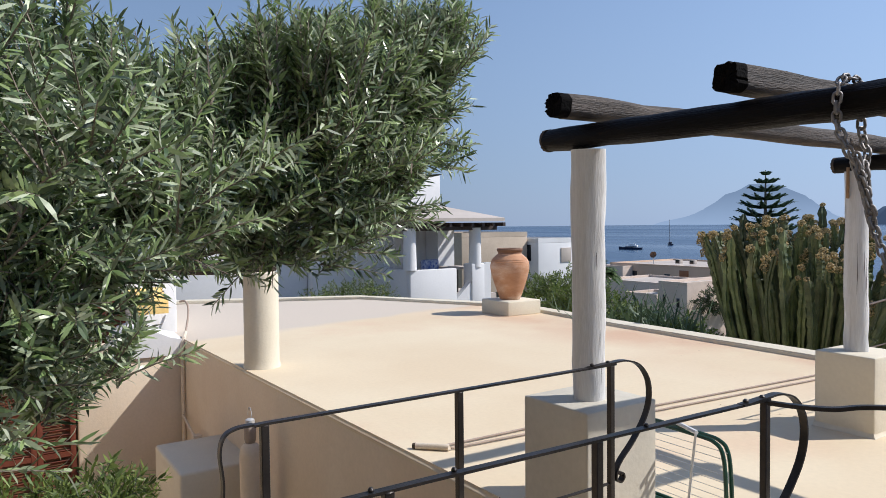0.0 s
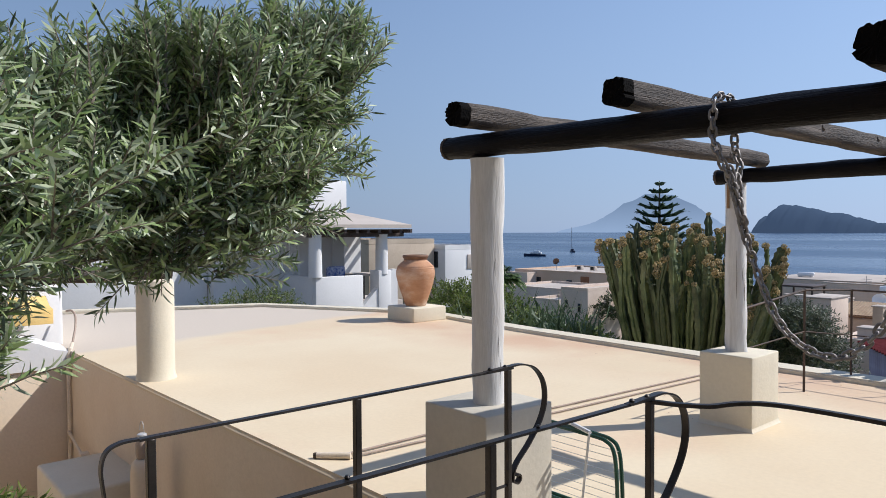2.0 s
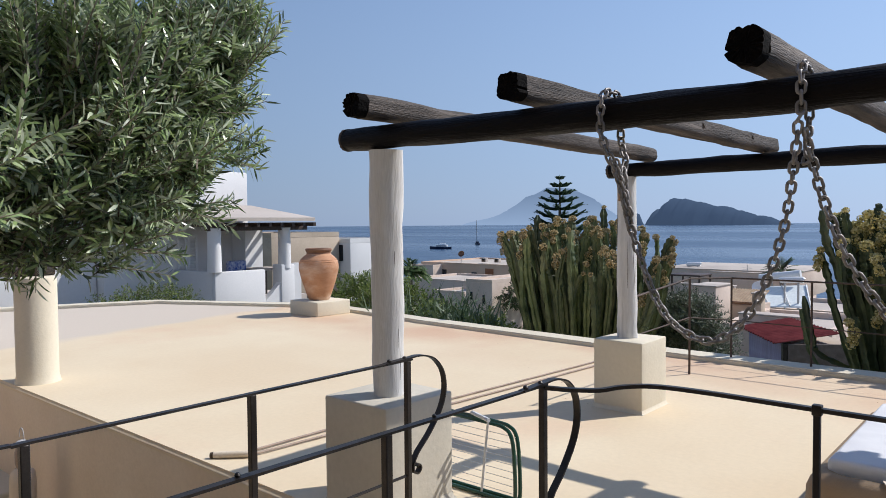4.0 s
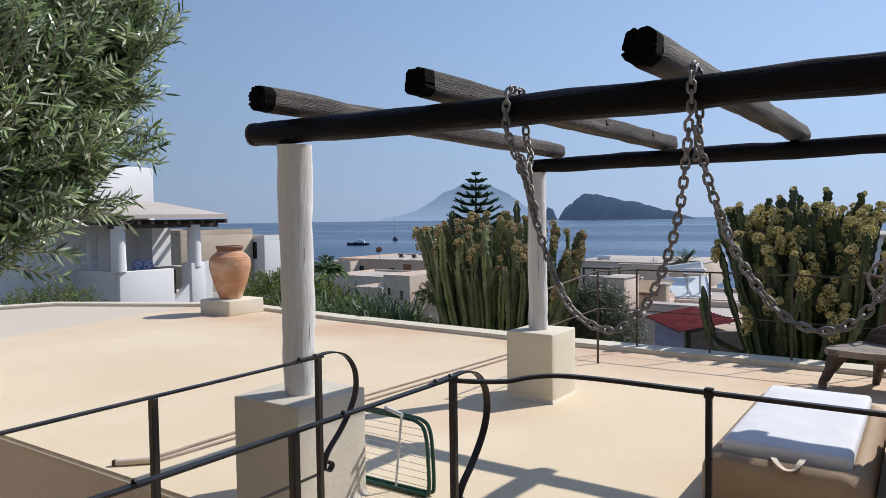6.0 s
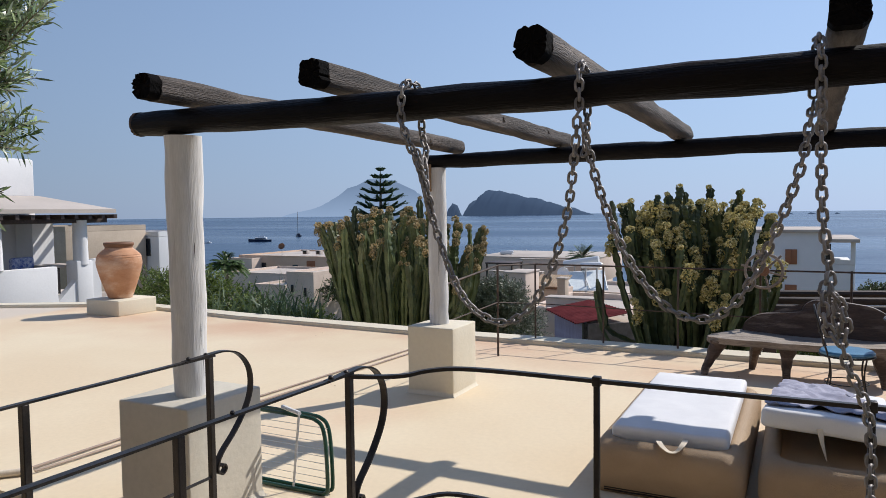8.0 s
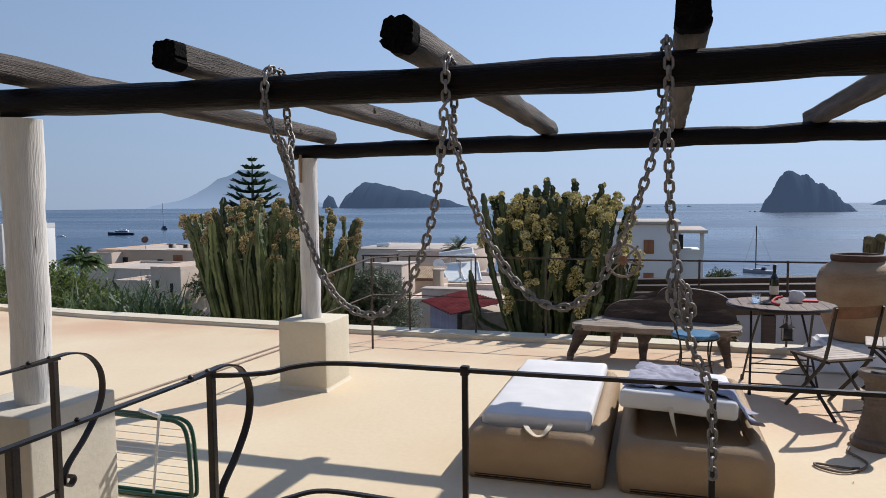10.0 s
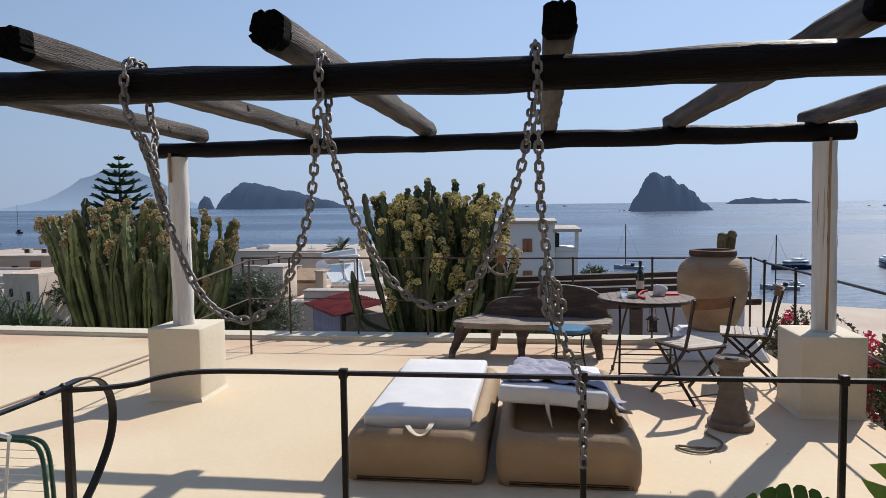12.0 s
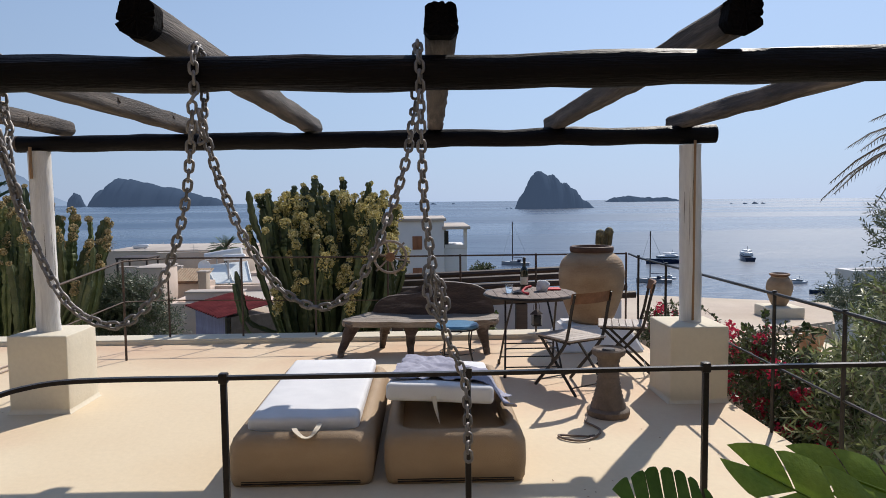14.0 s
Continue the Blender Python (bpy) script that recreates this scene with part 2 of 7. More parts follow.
# weathered seat slats, with sun and sheen lightened into the colour
M_SEATSLAT = shader("sunlit_weathered_teak", (0.30, 0.25, 0.215), (0.42, 0.36, 0.315), 0.6, big=10, small=70, grain=0.18, bump=0.4, spread=0.12, stretch=(2, 0.6, 2))
M_BROWNWOOD = shader("brown_wood", (0.16, 0.075, 0.035), (0.25, 0.12, 0.06), 0.6, big=8, small=60, grain=0.2, bump=0.4, spread=0.12)
M_BLUESEAT = shader("blue_vinyl", (0.05, 0.16, 0.28), (0.08, 0.22, 0.36), 0.35, big=6, small=90)
M_GREENTUBE = shader("green_enamelled_tube", (0.006, 0.04, 0.022), (0.01, 0.06, 0.034), 0.3, big=8, small=90, grain=0.08)
M_WIRE = shader("white_plastic_wire", (0.6, 0.6, 0.6), (0.7, 0.7, 0.7), 0.5)
M_BOTTLE = shader("dark_green_glass", (0.006, 0.012, 0.008), (0.01, 0.016, 0.01), 0.08, big=4, small=50, bump=0, spec=0.7)
M_LABEL = shader("cream_paper", (0.6, 0.55, 0.45), (0.66, 0.6, 0.5), 0.8)
M_RED = shader("red_cloth", (0.45, 0.02, 0.03), (0.55, 0.04, 0.05), 0.7)
M_CLEAR = shader("clear_glass", (0.92, 0.94, 0.94), (0.96, 0.97, 0.97), 0.04, grain=0.0, bump=0)
M_CLEAR.node_tree.nodes["Principled BSDF"].inputs["Transmission Weight"].default_value = 1.0
M_HOSE = shader("brown_hose", (0.12, 0.085, 0.06), (0.17, 0.12, 0.09), 0.6)
M_PIPE = shader("grey_brown_pipe", (0.30, 0.23, 0.18), (0.40, 0.31, 0.25), 0.6, big=5, small=60, grain=0.12)
M_GUTTER = shader("old_cream_pipe", (0.62, 0.52, 0.40), (0.72, 0.62, 0.5), 0.7, big=6, small=60, grain=0.12, c=(0.25, 0.18, 0.13))
M_SHUTTER_RED = shader("red_brown_louvre_paint", (0.10, 0.022, 0.011), (0.15, 0.038, 0.018), 0.55, big=6, small=70, grain=0.12, spread=0.1)
M_SHUTTER_WHITE = shader("white_louvre_paint", (0.72, 0.72, 0.72), (0.8, 0.8, 0.8), 0.6, spread=0.04)
M_SHUTTER_BROWN = shader("orange_brown_louvre_paint", (0.26, 0.10, 0.045), (0.34, 0.14, 0.06), 0.6, spread=0.08)
M_YELLOW = shader("yellow_canvas", (0.74, 0.50, 0.16), (0.82, 0.60, 0.25), 0.85, big=3, small=60, grain=0.05)
M_REDROOF = shader("red_corrugated_sheet", (0.075, 0.014, 0.017), (0.12, 0.026, 0.028), 0.95, spec=0.05, big=2, small=30, grain=0.12, spread=0.12)
M_LILAC = shader("lilac_painted_boards", (0.30, 0.28, 0.42), (0.39, 0.37, 0.52), 0.8, big=4, small=40, grain=0.06, spread=0.08)
# whitish base colour that carries the panel's reflection of the sky
M_SOLAR = shader("solar_glass", (0.74, 0.78, 0.76), (0.84, 0.87, 0.84), 0.3, big=1, small=8, bump=0)
M_STEEL = shader("pale_metal", (0.42, 0.42, 0.42), (0.52, 0.52, 0.52), 0.55, metal=0.3)
M_DARKTIMBER = shader("dark_pergola_timber", (0.035, 0.022, 0.018), (0.07, 0.045, 0.035), 0.6, big=6, small=50, grain=0.3, stretch=(3, 0.3, 3), c=(0.16, 0.12, 0.10))
M_BARK = shader("olive_bark", (0.15, 0.125, 0.10), (0.26, 0.22, 0.18), 0.9, big=12, small=60, grain=0.3, bump=0.8)
M_CACTUS = shader("candelabra_cactus_skin", (0.058, 0.082, 0.027), (0.168, 0.198, 0.077), 0.5, big=4, small=30, grain=0.18, bump=0.3, spread=0.45, c=(0.250, 0.250, 0.125), spots=(0.55, 0.80))
M_CACTUS_B = shader("dark_candelabra_cactus_skin", (0.026, 0.044, 0.015), (0.078, 0.104, 0.036), 0.5, big=4, small=30, grain=0.18, bump=0.3, spread=0.38, c=(0.10, 0.12, 0.05), spots=(0.58, 0.82))
M_DRYCACTUS = shader("dry_brown_cactus_skin", (0.10, 0.09, 0.05), (0.19, 0.165, 0.095), 0.8, big=8, small=60, grain=0.25, bump=0.5)
M_FLOWER_A = island_leaf("tan_flower_heads", [(0.48, 0.35, 0.16), (0.66, 0.51, 0.26), (0.27, 0.21, 0.08), (0.78, 0.64, 0.38), (0.14, 0.125, 0.05)], 0.8, 0.35)
M_FLOWER_B = island_leaf("yellow_green_flower_heads", [(0.80, 0.68, 0.28), (0.44, 0.38, 0.12), (0.90, 0.82, 0.48), (0.62, 0.52, 0.20), (0.18, 0.17, 0.05)], 0.8, 0.38)
M_OLIVE = island_leaf("olive_leaves", [(0.073, 0.119, 0.051), (0.181, 0.266, 0.096), (0.362, 0.463, 0.192), (0.102, 0.158, 0.073), (0.565, 0.621, 0.463), (0.429, 0.508, 0.305), (0.226, 0.322, 0.119), (0.034, 0.056, 0.028), (0.339, 0.401, 0.254), (0.020, 0.034, 0.018)], 0.34, 0.26, 0.5)
M_OLIVE_FAR = island_leaf("grey_olive_leaves", [(0.06, 0.085, 0.045), (0.10, 0.125, 0.075), (0.16, 0.18, 0.12), (0.07, 0.10, 0.05)], 0.5, 0.2)
M_OLEANDER = island_leaf("oleander_leaves", [(0.09, 0.125, 0.045), (0.18, 0.225, 0.08), (0.30, 0.345, 0.15), (0.12, 0.155, 0.06), (0.46, 0.48, 0.31), (0.06, 0.08, 0.03)], 0.4, 0.34)
M_SHRUB = island_leaf("shrub_leaves", [(0.055, 0.085, 0.02), (0.125, 0.175, 0.04), (0.21, 0.265, 0.065), (0.085, 0.125, 0.03)], 0.5, 0.36)
M_DARKSHRUB = island_leaf("dark_shrub_leaves", [(0.02, 0.035, 0.012), (0.055, 0.085, 0.026), (0.10, 0.13, 0.05), (0.05, 0.045, 0.028), (0.14, 0.16, 0.08)], 0.45, 0.25)
M_REED = island_leaf("reed_leaves", [(0.06, 0.10, 0.045), (0.10, 0.15, 0.07), (0.15, 0.20, 0.11)], 0.5, 0.25)
M_PINE = island_leaf("araucaria_foliage", [(0.055, 0.10, 0.062), (0.085, 0.14, 0.082), (0.12, 0.18, 0.10)], 0.6, 0.25)
M_PALM = island_leaf("palm_leaflets", [(0.05, 0.095, 0.03), (0.085, 0.14, 0.045), (0.12, 0.17, 0.06)], 0.5, 0.3)
M_DRYPALM = island_leaf("dry_palm_leaflets", [(0.10, 0.085, 0.07), (0.16, 0.14, 0.115), (0.06, 0.05, 0.045)], 0.8, 0.1)
M_BOUGAIN = island_leaf("bougainvillea_bracts", [(0.425, 0.017, 0.051), (0.544, 0.038, 0.093), (0.323, 0.012, 0.038), (0.595, 0.068, 0.119)], 0.6, 0.4)
M_BIGLEAF = shader("glossy_broad_leaf", (0.13, 0.225, 0.024), (0.215, 0.315, 0.045), 0.42, big=5, small=60, grain=0.16, bump=0.3, translucent=0.40, spread=0.15, spec=0.35)
# darker copy of the broad leaf, shade put into its colour
M_SHADELEAF = shader("shaded_broad_leaf", (0.022, 0.06, 0.012), (0.045, 0.10, 0.02), 0.45, big=5, small=60, grain=0.12, bump=0.2, translucent=0.15, spread=0.15, spec=0.35)
M_GROUND = shader("dry_garden_soil", (0.10, 0.085, 0.05), (0.17, 0.145, 0.09), 0.95, big=0.2, small=3, grain=0.25, bump=0.3, c=(0.06, 0.09, 0.03), spots=(0.45, 0.6))
M_HULLWHITE = shader("white_gelcoat", (0.75, 0.75, 0.75), (0.8, 0.8, 0.8), 0.3)
# pale hull and cabin greyed in the colour, as seen against the light
M_HULLBACKLIT = shader("backlit_gelcoat", (0.34, 0.34, 0.35), (0.42, 0.42, 0.43), 0.4)
M_HULLDARK = shader("navy_gelcoat", (0.012, 0.02, 0.05), (0.02, 0.03, 0.07), 0.2)
M_DARKGLASS = shader("dark_window_glass", (0.015, 0.018, 0.022), (0.02, 0.024, 0.03), 0.08, bump=0)
M_BLUEPATTERN = shader("blue_patterned_fabric", (0.04, 0.08, 0.3), (0.5, 0.52, 0.6), 0.9, big=14, small=60)


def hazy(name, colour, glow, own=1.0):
    """Far backdrop land: sea haze is put into its colour and a faint glow."""
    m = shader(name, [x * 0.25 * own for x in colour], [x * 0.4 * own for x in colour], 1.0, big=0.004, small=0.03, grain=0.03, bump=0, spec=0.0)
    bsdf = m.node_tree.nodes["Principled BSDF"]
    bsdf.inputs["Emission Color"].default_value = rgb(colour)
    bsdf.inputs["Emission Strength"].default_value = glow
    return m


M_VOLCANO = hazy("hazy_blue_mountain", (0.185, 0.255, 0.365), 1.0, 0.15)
# haze at the backdrop mountain's foot, painted as a paler glow by height
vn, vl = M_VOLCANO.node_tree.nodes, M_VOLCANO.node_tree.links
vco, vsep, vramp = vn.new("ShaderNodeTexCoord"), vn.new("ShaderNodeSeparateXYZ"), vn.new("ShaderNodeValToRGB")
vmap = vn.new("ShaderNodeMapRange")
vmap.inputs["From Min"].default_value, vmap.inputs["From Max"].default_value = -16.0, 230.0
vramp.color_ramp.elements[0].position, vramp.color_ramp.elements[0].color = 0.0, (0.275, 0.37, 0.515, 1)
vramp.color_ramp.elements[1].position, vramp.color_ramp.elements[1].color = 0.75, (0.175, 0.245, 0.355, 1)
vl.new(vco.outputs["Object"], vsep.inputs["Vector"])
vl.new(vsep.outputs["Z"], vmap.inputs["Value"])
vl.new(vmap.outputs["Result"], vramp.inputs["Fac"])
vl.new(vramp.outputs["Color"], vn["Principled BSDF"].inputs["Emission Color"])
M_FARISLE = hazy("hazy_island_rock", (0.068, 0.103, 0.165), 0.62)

M_SEA = bpy.data.materials.new("sea_water")
M_SEA.use_nodes = True
sn, sl = M_SEA.node_tree.nodes, M_SEA.node_tree.links
sb = sn["Principled BSDF"]
sb.inputs["Base Color"].default_value = (0.012, 0.042, 0.095, 1)
# calmer, paler slicks drawn out along the shore
slick, sramp, smap2 = sn.new("ShaderNodeTexNoise"), sn.new("ShaderNodeMapRange"), sn.new("ShaderNodeMapping")
smap2.inputs["Scale"].default_value = (0.006, 0.0012, 1.0)
slick.inputs["Scale"].default_value, slick.inputs["Detail"].default_value = 1.0, 5
sramp.inputs["From Min"].default_value, sramp.inputs["From Max"].default_value = 0.42, 0.66
sramp.inputs["To Min"].default_value, sramp.inputs["To Max"].default_value = 0.32, 0.18
sl.new(smap2.outputs["Vector"], slick.inputs["Vector"])
sl.new(slick.outputs["Fac"], sramp.inputs["Value"])
sl.new(sramp.outputs["Result"], sb.inputs["Roughness"])
sb.inputs["IOR"].default_value = 1.33
sco, smp = sn.new("ShaderNodeTexCoord"), sn.new("ShaderNodeMapping")
smp.inputs["Scale"].default_value = (1.0, 0.45, 1.0)
sl.new(sco.outputs["Object"], smp.inputs["Vector"])
sl.new(sco.outputs["Object"], smap2.inputs["Vector"])
prev = None
for sc, strength in ((0.9, 0.30), (0.16, 0.22), (0.012, 0.10)):
    tx, bp = sn.new("ShaderNodeTexNoise"), sn.new("ShaderNodeBump")
    tx.inputs["Scale"].default_value, tx.inputs["Detail"].default_value = sc, 4
    bp.inputs["Strength"].default_value, bp.inputs["Distance"].default_value = strength, 0.35 / sc
    sl.new(smp.outputs["Vector"], tx.inputs["Vector"])
    sl.new(tx.outputs["Fac"], bp.inputs["Height"])
    if prev:
        sl.new(prev.outputs["Normal"], bp.inputs["Normal"])
    prev = bp
sl.new(prev.outputs["Normal"], sb.inputs["Normal"])
# steep little ripples that catch the sun
rip, rtx, rbp, rmix = sn.new("ShaderNodeBsdfGlossy"), sn.new("ShaderNodeTexNoise"), sn.new("ShaderNodeBump"), sn.new("ShaderNodeMixShader")
rip.inputs["Roughness"].default_value = 0.45
rtx.inputs["Scale"].default_value, rtx.inputs["Detail"].default_value = 0.55, 3
rbp.inputs["Strength"].default_value, rbp.inputs["Distance"].default_value = 1.0, 0.9
rmix.inputs["Fac"].default_value = 0.022
sl.new(smp.outputs["Vector"], rtx.inputs["Vector"])
sl.new(rtx.outputs["Fac"], rbp.inputs["Height"])
sl.new(rbp.outputs["Normal"], rip.inputs["Normal"])
sl.new(sb.outputs["BSDF"], rmix.inputs[1])
sl.new(rip.outputs["BSDF"], rmix.inputs[2])
sl.new(rmix.outputs["Shader"], sn["Material Output"].inputs["Surface"])


# ---- mesh helpers ----
def finish(me, material, smooth=40):
    me.materials.append(material)
    if smooth:
        me.polygons.foreach_set("use_smooth", [True] * len(me.polygons))
        me.set_sharp_from_angle(angle=radians(smooth))
    me.update()
    return me


def part(name, bm, material, parent=None, label="", smooth=40):
    """Links a bmesh as one mesh object under a thing or part."""
    bmesh.ops.recalc_face_normals(bm, faces=bm.faces)
    me = bpy.data.meshes.new(name)
    bm.to_mesh(me)
    bm.free()
    ob = new(name, finish(me, material, smooth))
    if parent:
        ob.parent = parent
    return tagged(ob, label)


def soup(name, verts, faces, material, parent=None, label="", kind="", smooth=0):
    me = bpy.data.meshes.new(name)
    me.from_pydata(verts, [], faces)
    ob = new(name, finish(me, material, smooth))
    if parent:
        ob.parent = parent
    return tagged(ob, label, kind=kind)


def shared(name, me, parent, m=None, label=""):
    ob = new(name, me)
    ob.parent = parent
    if m is not None:
        ob.matrix_local = m
    return tagged(ob, label)


def thing(name, label, category, group="", kind="", m=None):
    ob = new(name)
    ob.empty_display_size = 0.1
    if m is not None:
        ob.matrix_world = m
    return tagged(ob, label, category, group, kind)


def B():
    return bmesh.new()


def box(bm, x0, x1, y0, y1, z0, z1, bevel=0.0, seg=2, m=None):
    r = bmesh.ops.create_cube(bm, size=1.0)
    vs = r["verts"]
    bmesh.ops.scale(bm, vec=(x1 - x0, y1 - y0, z1 - z0), verts=vs)
    bmesh.ops.translate(bm, vec=((x0 + x1) / 2, (y0 + y1) / 2, (z0 + z1) / 2), verts=vs)
    if m is not None:
        bmesh.ops.transform(bm, matrix=m, verts=vs)
    if bevel:
        es = list({e for v in vs for e in v.link_edges})
        bmesh.ops.bevel(bm, geom=es, offset=bevel, segments=seg, profile=0.5, affect="EDGES")
    return bm


def ring_frame(d):
    up = Vector((0, 0, 1)) if abs(d.z) < 0.9 else Vector((1, 0, 0))
    u = d.cross(up).normalized()
    return u, u.cross(d).normalized()


def sweep(bm, pts, rad, n=8, closed=False, squash=1.0, cap=True, wob=0.0, seed=0, hewn=None):
    """A tube along points; rad: one radius or one a point; squash: height over width; wob: uneven surface."""
    pts = [Vector(p) for p in pts]
    rads = rad if isinstance(rad, (list, tuple)) else [rad] * len(pts)
    rows, u = [], None
    for i, p in enumerate(pts):
        a, b = (pts[i - 1] if i or closed else p), (pts[(i + 1) % len(pts)] if i + 1 < len(pts) or closed else p)
        d = (b - a).normalized()
        if u is None:
            u, v = ring_frame(d)
        else:
            u = (u - d * u.dot(d)).normalized()
        v = d.cross(u).normalized() * -1
        row = []
        for k in range(n):
            t = 2 * math.pi * k / n
            r = rads[i]
            if wob:
                r *= 1 + wob * noise.noise(Vector((math.cos(t) * 1.3 + seed * 7.1, math.sin(t) * 1.3, i * 0.55 + seed * 3.7)))
            if hewn:
                r *= min(1.015, min(q / max(0.05, math.cos(t - radians(a_))) if math.cos(t - radians(a_)) > 0.05 else 9 for a_, q in hewn))
            row.append(bm.verts.new(p + u * (math.cos(t) * r) + v * (math.sin(t) * r * squash)))
        rows.append(row)
    for i in range(len(rows) - (0 if closed else 1)):
        r0, r1 = rows[i], rows[(i + 1) % len(rows)]
        for k in range(n):
            bm.faces.new((r0[k], r0[(k + 1) % n], r1[(k + 1) % n], r1[k]))
    if cap and not closed:
        bm.faces.new(rows[0][::-1])
        bm.faces.new(rows[-1])
    return bm


def lathe(bm, prof, n=32, at=(0, 0, 0), wob=0.0):
    """Turns a profile of (radius, height) round the upright axis."""
    at = Vector(at)
    rows = []
    for r, z in prof:
        rows.append([bm.verts.new(at + Vector((math.cos(2 * math.pi * k / n) * r * (1 + wob * math.sin(3.1 * z * 5 + k)),
                                               math.sin(2 * math.pi * k / n) * r, z))) for k in range(n)])
    for a, b in zip(rows, rows[1:]):
        for k in range(n):
            bm.faces.new((a[k], a[(k + 1) % n], b[(k + 1) % n], b[k]))
    bm.faces.new(rows[0][::-1])
    bm.faces.new(rows[-1])
    return bm


def prism(bm, outline, z0, z1):
    lo = [bm.verts.new((x, y, z0)) for x, y in outline]
    hi = [bm.verts.new((x, y, z1)) for x, y in outline]
    n = len(outline)
    for k in range(n):
        bm.faces.new((lo[k], lo[(k + 1) % n], hi[(k + 1) % n], hi[k]))
    bm.faces.new(lo[::-1])
    bm.faces.new(hi)
    return bm


def line(a, b, n):
    a, b = Vector(a), Vector(b)
    return [a.lerp(b, i / (n - 1)) for i in range(n)]


def arc(c, r, a0, a1, n, axis="y", squash=1.0):
    """Points on an arc in the upright plane along y (axis y) or x."""
    out = []
    for i in range(n):
        t = radians(a0 + (a1 - a0) * i / (n - 1))
        h, v = math.cos(t) * r, math.sin(t) * r * squash
        out.append(Vector((c[0], c[1] + h, c[2] + v)) if axis == "y" else Vector((c[0] + h, c[1], c[2] + v)))
    return out


def smooth_path(pts, n=14):
    """A curve through the points."""
    p = [Vector(q) for q in pts]
    p = [p[0] * 2 - p[1]] + p + [p[-1] * 2 - p[-2]]
    out = []
    for i in range(1, len(p) - 2):
        for k in range(n):
            t = k / n
            out.append(0.5 * (2 * p[i] + (p[i + 1] - p[i - 1]) * t + (2 * p[i - 1] - 5 * p[i] + 4 * p[i + 1] - p[i + 2]) * t * t
                              + (3 * p[i] - p[i - 1] - 3 * p[i + 1] + p[i + 2]) * t ** 3))
    return out + [p[-2]]


def leaf_quads(verts, faces, p, d, nrm, length, width, bend=0.15):
    """One lance-shaped leaf from p along d: a folded strip of four faces."""
    side = d.cross(nrm).normalized()
    k = len(verts)
    mid1, mid2 = p + d * (length * 0.35) + nrm * (bend * length * 0.2), p + d * (length * 0.7) + nrm * (bend * length * 0.1)
    verts += [p[:], (mid1 - side * width * 0.5)[:], (mid1 + side * width * 0.5)[:],
              (mid2 - side * width * 0.42)[:], (mid2 + side * width * 0.42)[:], (p + d * length - nrm * (bend * length * 0.3))[:]]
    faces += [(k, k + 1, k + 2), (k + 1, k + 3, k + 4, k + 2), (k + 3, k + 5, k + 4)]


def rand_dir(rng, bias=(0, 0, 0)):
    v = Vector((rng.gauss(0, 1), rng.gauss(0, 1), rng.gauss(0, 1))).normalized() + Vector(bias)
    return v.normalized()


def twig_foliage(blobs, twigs, leaves, leaf_len, leaf_w, twig_len, rng, up=0.25, outward=0.9, hollow=0.35, droop=0.5, clump=0, gap=None):
    """Leafy twigs spread through blobs (centre, radius, squash), in bunches of clump; returns leaf and twig data."""
    verts, faces, stems = [], [], []
    weights = [r ** 2.2 for c, r, s in blobs]
    for it in range(twigs):
        if not clump or it % clump == 0:
            c, r, s = rng.choices(blobs, weights)[0]
            d = d0 = rand_dir(rng)
            rr = r * (hollow + (1 - hollow) * rng.random() ** 0.6)
            p = p0 = Vector(c) + Vector((d.x * rr, d.y * rr, d.z * rr * s))
        if clump:
            d = (d0 + rand_dir(rng) * 0.45).normalized()
            p = p0 + rand_dir(rng) * (r * 0.2 * rng.random())
        if gap and any((p - Vector(g_)).length < gr_ for g_, gr_ in gap) and rng.random() < 0.85:
            continue
        way = (d * outward + Vector((0, 0, up)) + rand_dir(rng) * 0.7).normalized()
        ln = twig_len * rng.uniform(0.6, 1.3)
        stem = [p.copy()]
        n = max(3, int(leaves * ln / twig_len))
        turn = rng.random() * 6.28
        for i in range(n):
            f = i / n
            q = p + way * (ln * f) - Vector((0, 0, droop * ln * f * f))
            dd = (way - Vector((0, 0, 2 * droop * f))).normalized()
            u, v = ring_frame(dd)
            for sgn in (0, math.pi):
                a = turn + sgn + i * 1.57
                out = u * math.cos(a) + v * math.sin(a)
                ld = (dd * rng.uniform(0.55, 1.1) + out + Vector((0, 0, rng.uniform(-0.35, 0.3)))).normalized()
                leaf_quads(verts, faces, q, ld, (dd + rand_dir(rng) * 0.5 - ld * ld.dot(dd)).normalized(),
                           leaf_len * rng.uniform(0.65, 1.2), leaf_w * rng.uniform(0.75, 1.25), rng.uniform(-0.2, 0.4))
        stem.append(p + way * ln * 0.5 - Vector((0, 0, droop * ln * 0.25)))
        stem.append(p + way * ln - Vector((0, 0, droop * ln)))
        stems.append(stem)
    return verts, faces, stems


def stems_mesh(bm, stems, r):
    for s in stems:
        sweep(bm, s, [r, r * 0.7, r * 0.35], 3, cap=False)
    return bm


# ---- setting ----
def terrain(x, y):
    z = -2.6 - 0.13 * max(0.0, x - 12.0)
    k = min(1.0, max(0.0, (y - 12.0) / 6.0))
    z += 1.7 * k * k * (3 - 2 * k) * min(1.0, max(0.0, (34 - x) / 14))
    return z + 0.12 * noise.noise(Vector((x * 0.21, y * 0.21, 0))) if x < 180 else z


gv, gf, NX, NY = [], [], 72, 88
for i in range(NX):
    for j in range(NY):
        gx, gy = -60 + 260 * i / (NX - 1), -130 + 330 * j / (NY - 1)
        gv.append((gx, gy, max(-22.0, terrain(gx, gy))))
for i in range(NX - 1):
    for j in range(NY - 1):
        k = i * NY + j
        gf.append((k, k + NY, k + NY + 1, k + 1))
